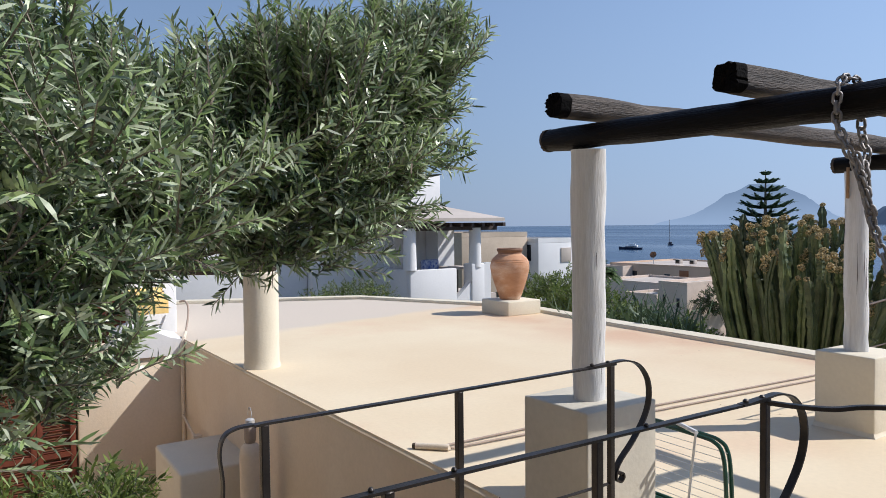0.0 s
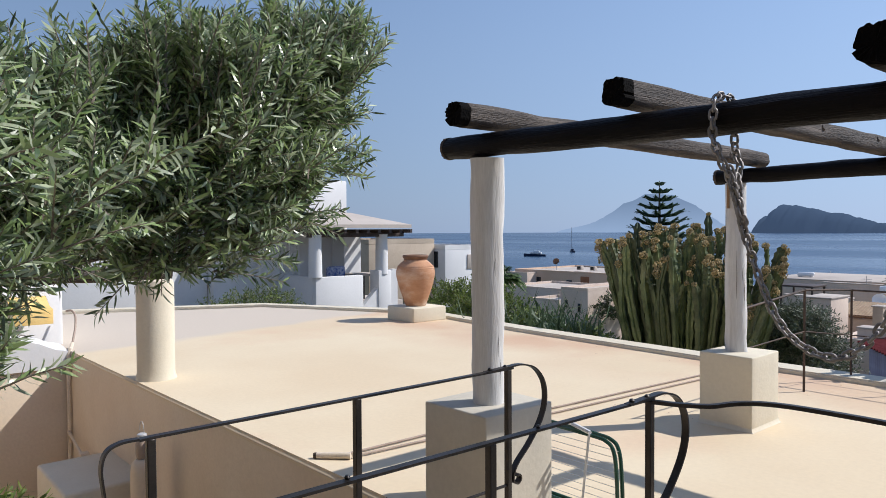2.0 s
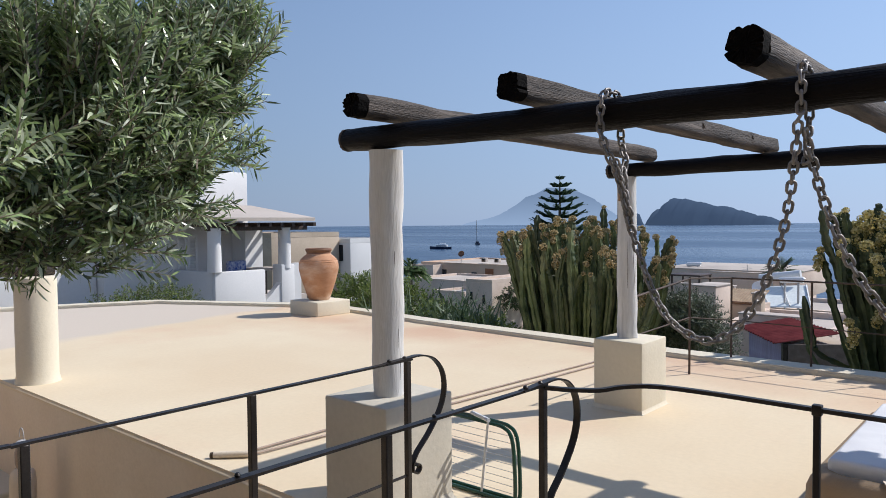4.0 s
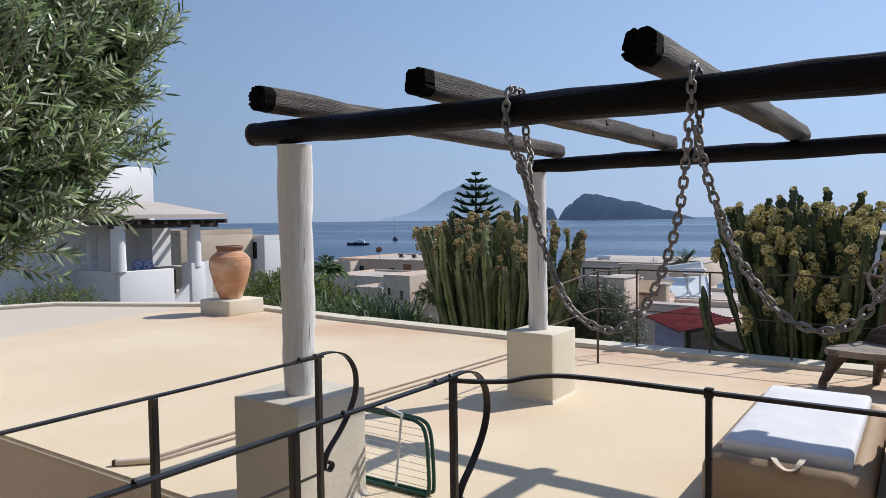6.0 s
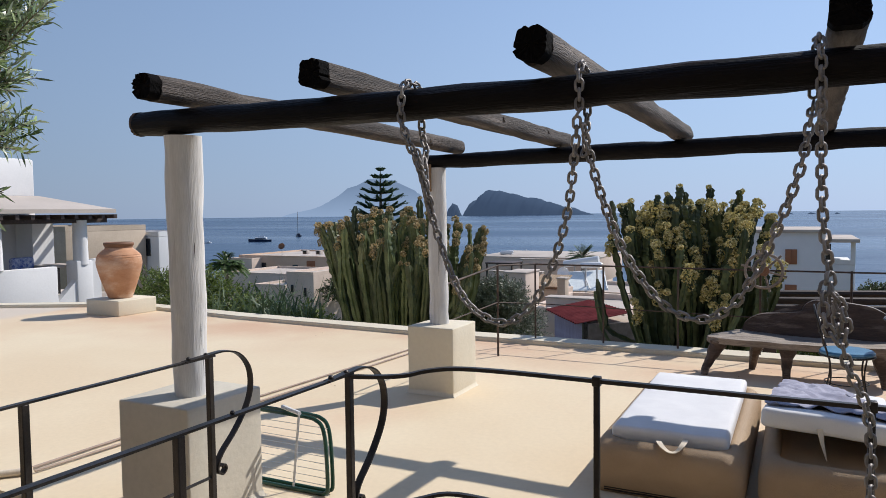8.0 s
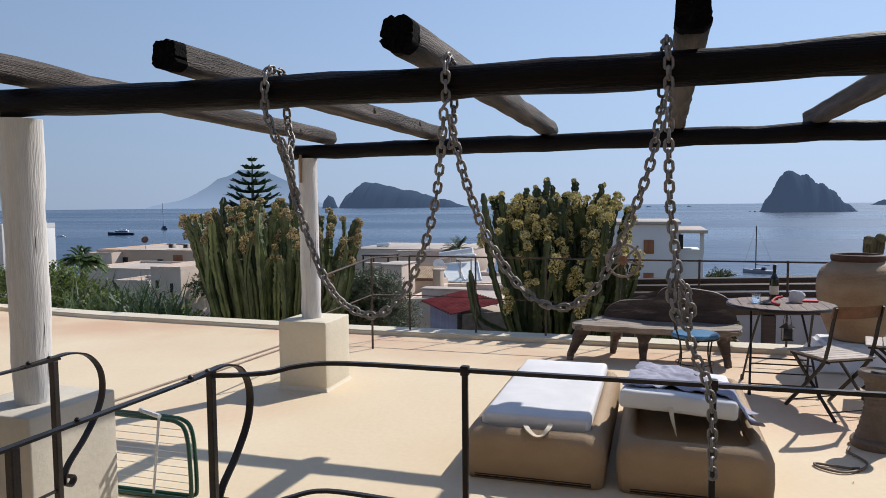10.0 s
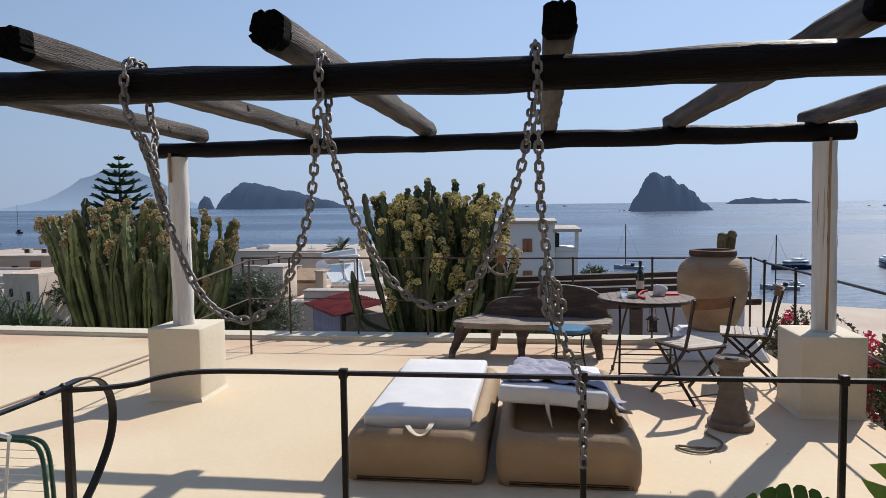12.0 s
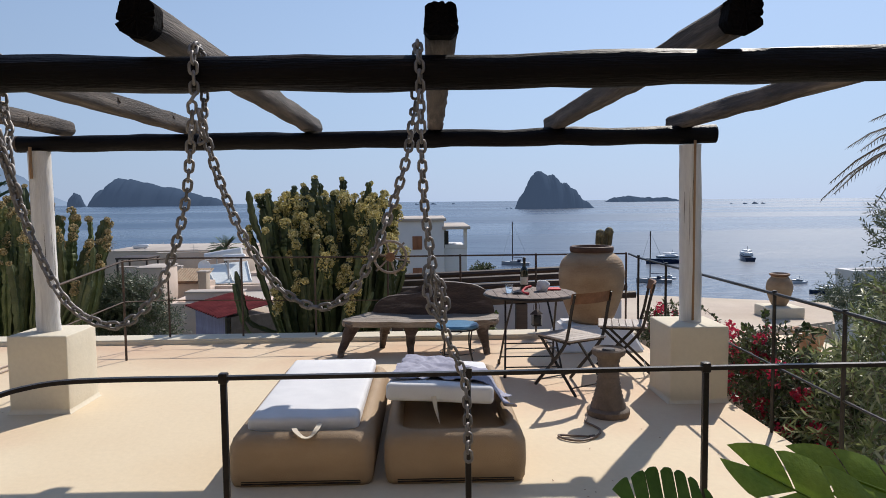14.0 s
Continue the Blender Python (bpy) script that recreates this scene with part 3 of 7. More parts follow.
tagged(soup("ground", gv, gf, M_GROUND, smooth=60), "dry sloping garden ground with weeds falling to the sea", "ground", kind="structure")

bm = B()
bmesh.ops.create_circle(bm, cap_ends=True, radius=4500, segments=128, matrix=Matrix.Translation((0, 0, -16.0)))
tagged(part("water", bm, M_SEA, smooth=0), "calm blue sea reaching the horizon", "sea", kind="structure")

ROOF = [(2.85, -2.58), (8.52, -2.58), (8.52, 4.0), (8.72, 8.0), (9.1, 11.0), (7.4, 14.4), (4.0, 15.9), (2.5, 16.2), (2.74, 11.0)]
bm = prism(B(), ROOF, -0.06, 0.0)
bmesh.ops.bevel(bm, geom=[e for e in bm.edges if all(v.co.z > -0.01 for v in e.verts)], offset=0.035, segments=3, affect="EDGES")
tagged(part("floor", bm, M_TERRACE, smooth=60), "cream coated terrace floor with faint stains", "floor", kind="structure")
bm = prism(B(), ROOF, -3.0, -0.06)
tagged(part("wall_terrace", bm, M_WALL, smooth=30), "shaded peach plaster wall below the terrace", "wall", kind="structure")

bm = B()
curb = [(8.52, -2.6), (8.52, 4.0), (8.72, 8.0), (9.1, 11.0), (7.4, 14.4), (4.0, 15.9), (2.5, 16.2)]
outer = [(8.80, -2.6), (8.80, 4.0), (9.0, 8.03), (9.35, 11.12), (7.52, 14.62), (4.05, 16.15), (2.5, 16.45)]
hts = [0.055, 0.055, 0.055, 0.055, 0.055, 0.06, 0.06]
rows = [[bm.verts.new((*p, z)) for p, z in ((a, -0.34), (a, h), (b, h + 0.012), (b, -0.36))] for a, b, h in zip(curb, outer, hts)]
for r0, r1 in zip(rows, rows[1:]):
    for k in range(4):
        bm.faces.new((r0[k], r0[(k + 1) % 4], r1[(k + 1) % 4], r1[k]))
bm.faces.new(rows[0]), bm.faces.new(rows[-1][::-1])
bmesh.ops.bevel(bm, geom=[e for e in bm.edges if all(v.co.z > 0.03 for v in e.verts) and e.calc_length() > 0.5], offset=0.015, segments=2, affect="EDGES")
tagged(part("parapet", bm, M_CREAM, smooth=50), "low cream plaster kerb round the terrace edge", "parapet", kind="structure")

bm = box(B(), 0.95, 2.845, 1.6, 2.68, -0.16, -0.004, 0.02)
tagged(part("walkway", bm, M_FLOOR), "cream coated footbridge between two iron rails", "walkway", kind="structure")
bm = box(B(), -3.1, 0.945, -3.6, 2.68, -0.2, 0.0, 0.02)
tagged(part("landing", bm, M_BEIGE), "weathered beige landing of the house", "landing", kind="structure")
# walls and ceiling added out of view to hold back low sky light
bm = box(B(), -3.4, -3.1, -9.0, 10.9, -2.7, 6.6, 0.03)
tagged(part("wall_house", bm, M_BEIGE), "added plain wall out of view behind the landing, blocking sky light", "wall", kind="structure")
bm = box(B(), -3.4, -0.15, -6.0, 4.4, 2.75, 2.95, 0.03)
tagged(part("ceiling", bm, M_DARKTIMBER), "added dark timber ceiling out of view over the landing, blocking sky light", "ceiling", kind="structure")
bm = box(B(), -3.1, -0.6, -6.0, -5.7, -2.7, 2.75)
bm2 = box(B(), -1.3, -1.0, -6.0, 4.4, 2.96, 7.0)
tagged(part("wall_upper", bm2, M_BEIGE), "added plain beige upper wall out of view, blocking sky light", "wall", kind="structure")
tagged(part("wall_porch", bm, M_BEIGE), "added plain plaster side wall of the unseen porch", "wall", kind="structure")
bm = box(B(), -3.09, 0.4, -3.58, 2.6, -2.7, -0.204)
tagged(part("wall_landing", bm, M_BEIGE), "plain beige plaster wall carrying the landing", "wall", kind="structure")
bm = box(B(), -4.0, 2.865, 2.7, 16.0, -2.62, -2.5)
tagged(part("courtyard_floor", bm, M_FLOOR), "plain cream courtyard floor", "floor", kind="structure")

bm = box(B(), 2.9, 5.0, -9.0, -3.3, -2.66, -2.5)
tagged(part("pavement", bm, M_FLOOR), "pale cream paving below the terrace side", "pavement", kind="structure")
# courtyard wall with its louvred door
bm = B()
box(bm, 1.30, 2.735, 11.0, 11.35, -2.5, 0.0, 0.03)
box(bm, -3.0, 0.30, 11.0, 11.35, -2.5, 0.12, 0.03)
box(bm, 0.30, 1.30, 11.0, 11.35, -0.38, 0.12, 0.0)
tagged(part("wall_courtyard", bm, M_WALL), "shaded peach plaster courtyard wall", "wall", kind="structure")
bm = B()
ramp_pts = [(1.75, 0.0), (1.9, 0.16), (2.1, 0.22), (2.35, 0.14), (2.55, 0.04), (2.72, 0.0)]
lo = [[bm.verts.new((x, y, z)) for y, z in ((10.96, -0.22), (10.96, h), (11.5, h + 0.05), (11.5, -0.22))] for x, h in ramp_pts]
for r0, r1 in zip(lo, lo[1:]):
    for k in range(4):
        bm.faces.new((r0[k], r0[(k + 1) % 4], r1[(k + 1) % 4], r1[k]))
bm.faces.new(lo[0]), bm.faces.new(lo[-1][::-1])
tagged(part("coping", bm, M_WHITE, smooth=70), "white limewashed sweeping wall coping", "coping", kind="structure")


def louvre_shutter(w, h, material, slats, depth=0.05, name="shutter"):
    """One louvred leaf in the x-z plane, hinge corner at the origin, facing -y."""
    ob = new(name)
    bm = B()
    s = 0.07
    box(bm, 0, s, -depth, 0, 0, h, 0.006)
    box(bm, w - s, w, -depth, 0, 0, h, 0.006)
    for z in (0, h * 0.48, h - s):
        box(bm, s, w - s, -depth + 0.004, -0.004, z, z + s)
    part("frame", bm, material, ob)
    bm = box(B(), s - 0.005, w - s + 0.005, -0.006, 0.006, -0.02, 0.02, m=Matrix.Rotation(radians(35), 4, "X"))
    bmesh.ops.recalc_face_normals(bm, faces=bm.faces)
    me = bpy.data.meshes.new("slat")
    bm.to_mesh(me), bm.free()
    finish(me, material, 0)
    for k in range(slats):
        z = s + 0.02 + (h - 2 * s - 0.04) * (k + 0.5) / slats
        shared("slat", me, ob, pose(0, -depth / 2, z))
    return ob


door = thing("door_1", "closed red-brown louvred double door in the courtyard wall", "door", kind="structure", m=pose(0.32, 11.08, -2.48))
for x in (0.0, 0.48):
    leaf = louvre_shutter(0.475, 2.06, M_SHUTTER_RED, 26, name="door_leaf")
    leaf.parent = door
    leaf.matrix_local = pose(x, 0, 0)
bm = B()
box(bm, -0.03, 0.99, 0.01, 0.05, 0.0, 2.09)
part("door_backing", bm, M_BROWNWOOD, door)

# white house part behind the courtyard with a yellow awning
h = thing("house_annex", "white plaster house wing with a yellow awning", "house")
bm = B()
box(bm, -3.0, 2.83, 11.75, 15.6, -2.4, 0.98, 0.05)
part("wall", bm, M_WHITE, h)
part("door", box(B(), 1.55, 2.06, 11.715, 11.752, -0.9, 0.74), M_SHUTTER_RED, h, "red-brown wooden door leaf")
bm = B()
rowsv = []
for k in range(7):
    f = k / 6
    zz = 0.74 - 0.16 * f - 0.04 * math.sin(f * 3.14)
    rowsv.append((bm.verts.new((2.10, 11.74 - 0.44 * f, zz)), bm.verts.new((2.60, 11.74 - 0.44 * f, zz))))
for a, b in zip(rowsv, rowsv[1:]):
    bm.faces.new((a[0], a[1], b[1], b[0]))
g = bmesh.ops.extrude_face_region(bm, geom=bm.faces[:])
bmesh.ops.translate(bm, vec=(0, 0, -0.02), verts=[v for v in g["geom"] if isinstance(v, bmesh.types.BMVert)])
aw = part("awning", bm, M_YELLOW, h, "yellow canvas awning")
part("valance", box(B(), 2.10, 2.60, 11.285, 11.30, 0.37, 0.58, 0.004), M_YELLOW, aw)

# rain pipe in the corner, tap bracket and cable
p = thing("drain_pipe", "pale plaster-coated drain pipe running down the wall corner", "pipe")
bm = sweep(B(), smooth_path([(2.84, 11.62, 0.50), (2.90, 11.56, 0.51), (2.93, 11.48, 0.44), (2.91, 11.4, 0.28), (2.82, 11.2, 0.07)], 4), 0.016, 8)
part("hook", bm, M_PIPE, p, "bent grey pipe end")
bm = sweep(B(), [(2.82, 11.2, 0.07), (2.74, 10.98, 0.02), (2.70, 10.93, -0.1), (2.70, 10.93, -1.4), (2.70, 10.93, -2.5)], 0.026, 8)
part("pipe", bm, M_GUTTER, p)
bm = sweep(B(), [(2.68, 10.9, -1.12), (2.62, 9.95, -1.22)], 0.02, 8)
box(bm, 2.57, 2.68, 9.83, 9.95, -1.29, -1.16, 0.01)
part("outlet", bm, M_GUTTER, p)

# plaster block and round garden lamp in the courtyard
bm = box(B(), 1.95, 2.845, 7.93, 9.2, -2.5, -1.0, 0.035, 3)
tagged(part("plinth", bm, M_CREAM), "cream plaster block built against the wall", "plinth")
g = thing("garden_lamp", "pale cylindrical garden lamp with a small glass lantern", "lamp", m=pose(2.46, 7.1, -2.5))
part("shaft", lathe(B(), [(0.11, 0), (0.115, 0.05), (0.11, 0.1), (0.11, 1.85), (0.10, 1.93), (0.06, 1.97)], 24), M_WALL, g)
part("lantern_glass", lathe(B(), [(0.05, 1.975), (0.06, 2.02), (0.06, 2.12), (0.045, 2.16)], 20), M_PIPE, g)
bm = lathe(B(), [(0.05, 2.16), (0.052, 2.17), (0.045, 2.21), (0.03, 2.22)], 20)
sweep(bm, arc((0, 0, 2.24), 0.06, 0, 180, 9, "y", 1.6), 0.004, 5)
part("lantern_cap", bm, M_STEEL, g)

# pillar with its log
c = thing("pillar", "round cream plaster pillar on the terrace edge", "pillar", m=pose(3.0, 8.26, 0))
part("shaft", lathe(B(), [(0.225, -0.01), (0.215, 0.03), (0.205, 0.08), (0.205, 1.08), (0.195, 1.12), (0.17, 1.135)], 40), M_CREAM, c)
lg = sweep(B(), line((3.18, 8.25, 1.21), (-0.6, 8.5, 1.18), 22), [0.075 + 0.01 * math.sin(i * 1.9) for i in range(22)], 12, wob=0.12)
tagged(part("pergola_log", lg, M_BEAM_X), "weathered round log resting on the pillar", "log")


# ---- pergola ----
def pedestal(x0, x1, y0, y1, h, label, plaster):
    t = thing("pedestal", label, "pedestal", "pergola pedestals")
    bm = box(B(), x0, x1, y0, y1, -0.01, h, 0.011, 3)
    bmesh.ops.subdivide_edges(bm, edges=[e for e in bm.edges if e.calc_length() > 0.3], cuts=4, use_grid_fill=True)
    for v in bm.verts:
        v.co += Vector((1, 1, 0.4)) * 0.006 * noise.noise(v.co * 2.3)
    part("shaft", bm, plaster, t, smooth=50)
    bm = B()
    s = 0.02
    pts = [(x0, y0), (x1, y0), (x1, y1), (x0, y1)]
    out = [(x0 - s, y0 - s), (x1 + s, y0 - s), (x1 + s, y1 + s), (x0 - s, y1 + s)]
    a = [bm.verts.new((*p, 0.04)) for p in pts]
    m_ = [bm.verts.new(((p[0] * 0.65 + q[0] * 0.35), (p[1] * 0.65 + q[1] * 0.35), 0.012)) for p, q in zip(pts, out)]
    b = [bm.verts.new((*p, 0.0015)) for p in out]
    for k in range(4):
        bm.faces.new((a[k], a[(k + 1) % 4], m_[(k + 1) % 4], m_[k]))
        bm.faces.new((m_[k], m_[(k + 1) % 4], b[(k + 1) % 4], b[k]))
    part("foot_cove", bm, plaster, t, "plaster cove at the foot", smooth=50)
    return t


pedestal(2.885, 3.44, 2.77, 3.29, 0.655, "plaster pedestal at the footbridge, its grey shade put into the colour", M_SHADEPLASTER)
pedestal(5.87, 6.37, 2.71, 3.17, 0.62, "cream plaster pedestal carrying a white post", M_CREAM)
pedestal(5.85, 6.36, -2.52, -2.05, 0.62, "cream plaster pedestal at the terrace's open side", M_CREAM)
pedestal(2.885, 3.40, -2.57, -2.2, 0.655, "cream plaster pedestal beside the iron rail", M_CREAM)


def post(x, y, z0, z1, r0, r1, seed, lean=(0, 0), batten=0, low=1.44):
    t = thing("pergola_post", "white-painted cracked round timber post on a pedestal", "post", "pergola posts")
    pts = [(x + lean[0] * i / 13 + 0.008 * noise.noise(Vector((i * 0.6, seed, 0))), y + lean[1] * i / 13, z0 + (z1 - z0) * i / 13) for i in range(14)]
    part("log", sweep(B(), pts, [r0 + (r1 - r0) * i / 13 for i in range(14)], 18, wob=0.12, seed=seed), M_POST, t)
    rng = random.Random(seed)
    for k in range(6):
        a = rng.uniform(2.2, 5.6)
        zc, ln = rng.uniform(z0 + 0.1, z1 - 0.5), rng.uniform(0.15, 0.55)
        r = r0 * 1.005
        cp = [(x + lean[0] * (zc - z0) / (z1 - z0) + math.cos(a + 0.02 * math.sin(j * 1.7 + k)) * r, y + lean[1] * (zc - z0) / (z1 - z0) + math.sin(a + 0.02 * math.sin(j * 1.7 + k)) * r, zc + ln * j / 5) for j in range(6)]
        part("crack", sweep(B(), cp, [0.0005, 0.0014, 0.0022, 0.0018, 0.0012, 0.0005], 4), M_CRACK, t, "dark open crack")
    if batten:
        part("batten", box(B(), x - r0 - 0.004, x - r0 + 0.02, y - 0.009 + batten, y + 0.009 + batten, z1 - low, z1 + 0.03, 0.004), M_OCHRE, t, "thin ochre timber batten")
    return t


post(3.14, 3.006, 0.65, 2.09, 0.092, 0.099, 1, (-0.05, -0.045))
post(6.12, 2.97, 0.615, 2.07, 0.09, 0.085, 2, (0.02, 0.02), 0.035, 0.22)
post(6.12, -2.31, 0.615, 2.08, 0.09, 0.085, 3, (0.0, 0.02), 0.012)
post(3.14, -2.39, 0.65, 2.09, 0.092, 0.085, 4)


def log_beam(name, a, b, r0, r1, material, label, seed, n=26, squash=1.0, sides=14, group="", sag=0.0, rough=0.012, hewn=None, notch=0, tip=None):
    t = thing(name, label, "beam", group)
    d = (Vector(a) - Vector(b)).normalized()
    deep = 0.07 if notch else 0.02
    pts = line(Vector(a) - d * deep, b, n)
    for i, q in enumerate(pts):
        q.z += rough * noise.noise(Vector((i * 0.35, seed * 5.0, 1))) * min(1.0, i / 3) - sag * math.sin(math.pi * min(1.0, i / (n - 1) * 1.1))
        q.x += 0.010 * noise.noise(Vector((i * 0.35, seed * 5.0, 2)))
    part("log", sweep(B(), pts, [(r0 + (r1 - r0) * i / (n - 1)) * (1 + 0.05 * noise.noise(Vector((i * 0.5, seed, 4)))) for i in range(n)], sides, squash=squash, wob=0.10 if notch else 0.16, seed=seed, hewn=hewn), material, t)
    # charred end, split open from above
    u, v = ring_frame(d)
    rg_ = random.Random(seed * 13)
    cleft = radians(90 + rg_.uniform(-28, 28))
    side = radians(rg_.choice((195, 345, 200)))
    bm = B()
    fr, bk = [], []
    NE = 48
    for k in range(NE):
        ang = 2 * math.pi * k / NE
        rr = r0 * (0.99 + 0.05 * noise.noise(Vector((math.cos(ang) * 2, math.sin(ang) * 2, seed * 2.0))))
        if hewn:
            rr *= min(1.015, min(q / max(0.05, math.cos(ang - radians(a_))) if math.cos(ang - radians(a_)) > 0.05 else 9 for a_, q in hewn))
        cut_ = 1.0
        if notch:
            for c_, w_, dp in ((cleft, 0.10, 0.26), (cleft - 0.5, 0.07, 0.16), (side, 0.05, 0.20)):
                off = abs((ang - c_ + math.pi) % (2 * math.pi) - math.pi)
                if off < w_:
                    cut_ = min(cut_, 1 - dp * (1 - off / w_) ** 0.6)
        p, q = rr * math.cos(ang), rr * math.sin(ang) * squash
        fr.append(bm.verts.new(Vector(a) + d * (0.012 * noise.noise(Vector((k * 0.7, seed, 3)))) + u * p * cut_ + v * q * cut_))
        bk.append(bm.verts.new(Vector(a) - d * (deep + 0.004) + u * p * (cut_ if cut_ < 0.99 or not notch else 1.012) + v * q * (cut_ if cut_ < 0.99 or not notch else 1.012)))
    mid = bm.verts.new(Vector(a) - d * 0.006)
    for k in range(NE):
        bm.faces.new((mid, fr[k], fr[(k + 1) % NE]))
        bm.faces.new((fr[k], bk[k], bk[(k + 1) % NE], fr[(k + 1) % NE]))
    part("end_grain", bm, tip or M_BEAM_END, t, "weathered end grain" if tip else "charred split end", smooth=30)
    return t


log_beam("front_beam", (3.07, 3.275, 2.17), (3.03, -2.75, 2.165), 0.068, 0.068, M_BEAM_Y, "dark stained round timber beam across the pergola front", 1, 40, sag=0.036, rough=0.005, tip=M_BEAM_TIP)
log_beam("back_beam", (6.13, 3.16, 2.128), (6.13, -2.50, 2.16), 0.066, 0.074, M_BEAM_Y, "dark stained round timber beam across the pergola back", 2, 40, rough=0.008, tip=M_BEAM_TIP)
# round or roughly squared logs: front end, back end, radius, how far they are squared
RAFTERS = ((2.95, 2.87, 2.82, 2.318, 0.073, 0.5), (1.97, 1.825, 2.92, 2.303, 0.074, 1.0), (0.905, 0.82, 2.92, 2.312, 0.077, 0.7),
           (-0.175, -0.2, 2.94, 2.304, 0.073, 1.0), (-1.285, -1.19, 2.94, 2.322, 0.076, 0.9), (-2.40, -2.23, 2.92, 2.31, 0.076, 0.8))
for i, (ya, yb, xa, za, r, sq) in enumerate(RAFTERS):
    flat = [(4 + 5 * (i % 3), 0.84), (90 - 6 * (i % 2), 0.90), (182 - 7 * (i % 2), 0.82), (271 + 6 * (i % 3), 0.86), (228, 1.02)]
    t = log_beam("rafter", (xa, ya, za), (6.37, yb, 2.275), r, r * 0.98, M_BEAM_X, "weathered grey-brown rafter log with a charred split end", i + 3, 24, 0.95, 22, group="pergola rafters",
                 hewn=[(a_, q_ + (1.0 - q_) * (1.0 - sq) if q_ < 1 else q_) for a_, q_ in flat], notch=1)
    rk = random.Random(90 + i)
    for k in range(3):
        f_, a_ = rk.uniform(0.55, 0.97), rk.uniform(2.4, 4.6)
        c_ = Vector((xa, ya, za)).lerp(Vector((6.37, yb, 2.275)), f_) + Vector((0, math.cos(a_), math.sin(a_))) * (r * 0.84)
        n_ = Vector((0, math.cos(a_), math.sin(a_)))
        part("knot", sweep(B(), [c_ - n_ * 0.01, c_ + n_ * 0.006, c_ + n_ * 0.011], [0.024, 0.019, 0.007], 9, wob=0.3, seed=k + i), M_BEAM_X, t, "branch knot")


# ---- chains ----
def link_mesh():
    pts = []
    for k in range(16):
        t = 2 * math.pi * k / 16
        pts.append(Vector((0.0142 * math.cos(t), 0, 0.0142 * math.sin(t) + (0.0088 if math.sin(t) >= 0 else -0.0088))))
    bm = sweep(B(), pts, 0.0061, 7, closed=True)
    bmesh.ops.recalc_face_normals(bm, faces=bm.faces)
    me = bpy.data.meshes.new("link")
    bm.to_mesh(me), bm.free()
    return finish(me, M_CHAIN, 60)


LINK = link_mesh()


def lay_links(parent, pts, pitch=0.0362, phase=0):
    path = smooth_path(pts)
    rng = random.Random(len(path) + phase)
    acc, k, prev = 0.0, phase, path[0]
    nxt = pitch / 2
    for q in path[1:]:
        d = q - prev
        ln = d.length
        while ln and nxt <= acc + ln:
            p = prev + d * ((nxt - acc) / ln)
            zc = d.normalized()
            yc = Vector((1, 0, 0)) if abs(zc.x) < 0.8 else Vector((0, 0, 1))
            yc = (yc - zc * yc.dot(zc)).normalized()
            rot = Matrix((yc.cross(zc), yc, zc)).transposed().to_4x4()
            shared("link", LINK, parent, Matrix.Translation(p) @ rot @ Matrix.Rotation(radians(12 + 90 * (k % 2) + rng.uniform(-16, 16)), 4, "Z"))
            k += 1
            nxt += pitch
        acc += ln
        prev = q


BX, BZ = 3.05, 2.15
def over_beam(y, dy=0.02):
    """Links passing over the front beam, from the front to the back."""
    r = 0.080
    return [(BX - r, y, BZ - 0.10), (BX - r, y, BZ), (BX - 0.06, y - dy * 0.3, BZ + 0.065), (BX, y - dy * 0.6, BZ + r), (BX + 0.06, y - dy, BZ + 0.065), (BX + r, y - dy, BZ), (BX + r, y - dy, BZ - 0.10)]


ch = thing("chain", "heavy galvanised chain hung in swags from the front beam", "chain")
# first hanger: over the beam and back, bunched together below it
lay_links(ch, [(3.02, 1.455, 1.86), (2.985, 1.475, 1.93), (2.965, 1.495, 2.0)] + over_beam(1.515, 0.012) + [(3.12, 1.49, 1.99), (3.08, 1.455, 1.93), (3.04, 1.45, 1.87)])
lay_links(ch, [(2.995, 1.475, 1.94), (3.0, 1.45, 1.86), (3.02, 1.435, 1.78), (3.03, 1.415, 1.68), (3.035, 1.405, 1.63)], phase=1)
lay_links(ch, [(3.05, 1.45, 1.90), (3.03, 1.435, 1.83), (3.02, 1.425, 1.76), (3.03, 1.405, 1.68)], phase=1)
lay_links(ch, [(3.0, 1.46, 1.93), (3.02, 1.425, 1.74), (3.04, 1.365, 1.51), (3.05, 1.28, 1.31), (3.05, 1.18, 1.215), (3.05, 1.06, 1.19), (3.05, 0.95, 1.27), (3.04, 0.86, 1.43), (3.03, 0.79, 1.66), (2.99, 0.745, 1.93), (2.965, 0.732, 2.02)] + over_beam(0.725, -0.012) + [(3.10, 0.735, 1.98), (3.05, 0.722, 1.92), (3.0, 0.715, 1.87)])
lay_links(ch, [(2.99, 0.715, 1.99), (3.01, 0.70, 1.90), (3.02, 0.66, 1.74), (3.04, 0.58, 1.52), (3.05, 0.47, 1.345), (3.05, 0.37, 1.265), (3.05, 0.27, 1.25), (3.05, 0.16, 1.325), (3.04, 0.06, 1.52), (3.03, -0.03, 1.77), (3.06, -0.065, 1.95), (3.12, -0.075, 2.02)], phase=1)
lay_links(ch, [(3.13, -0.075, 2.05), (3.13, -0.08, 2.14), (3.11, -0.085, 2.215), (3.05, -0.085, 2.235), (2.99, -0.09, 2.215), (2.965, -0.095, 2.14), (2.96, -0.097, 2.0), (2.965, -0.10, 1.8), (2.98, -0.11, 1.6), (3.0, -0.15, 1.31), (3.03, -0.19, 1.12), (3.05, -0.24, 1.0), (3.06, -0.262, 0.88), (3.06, -0.268, 0.63)])
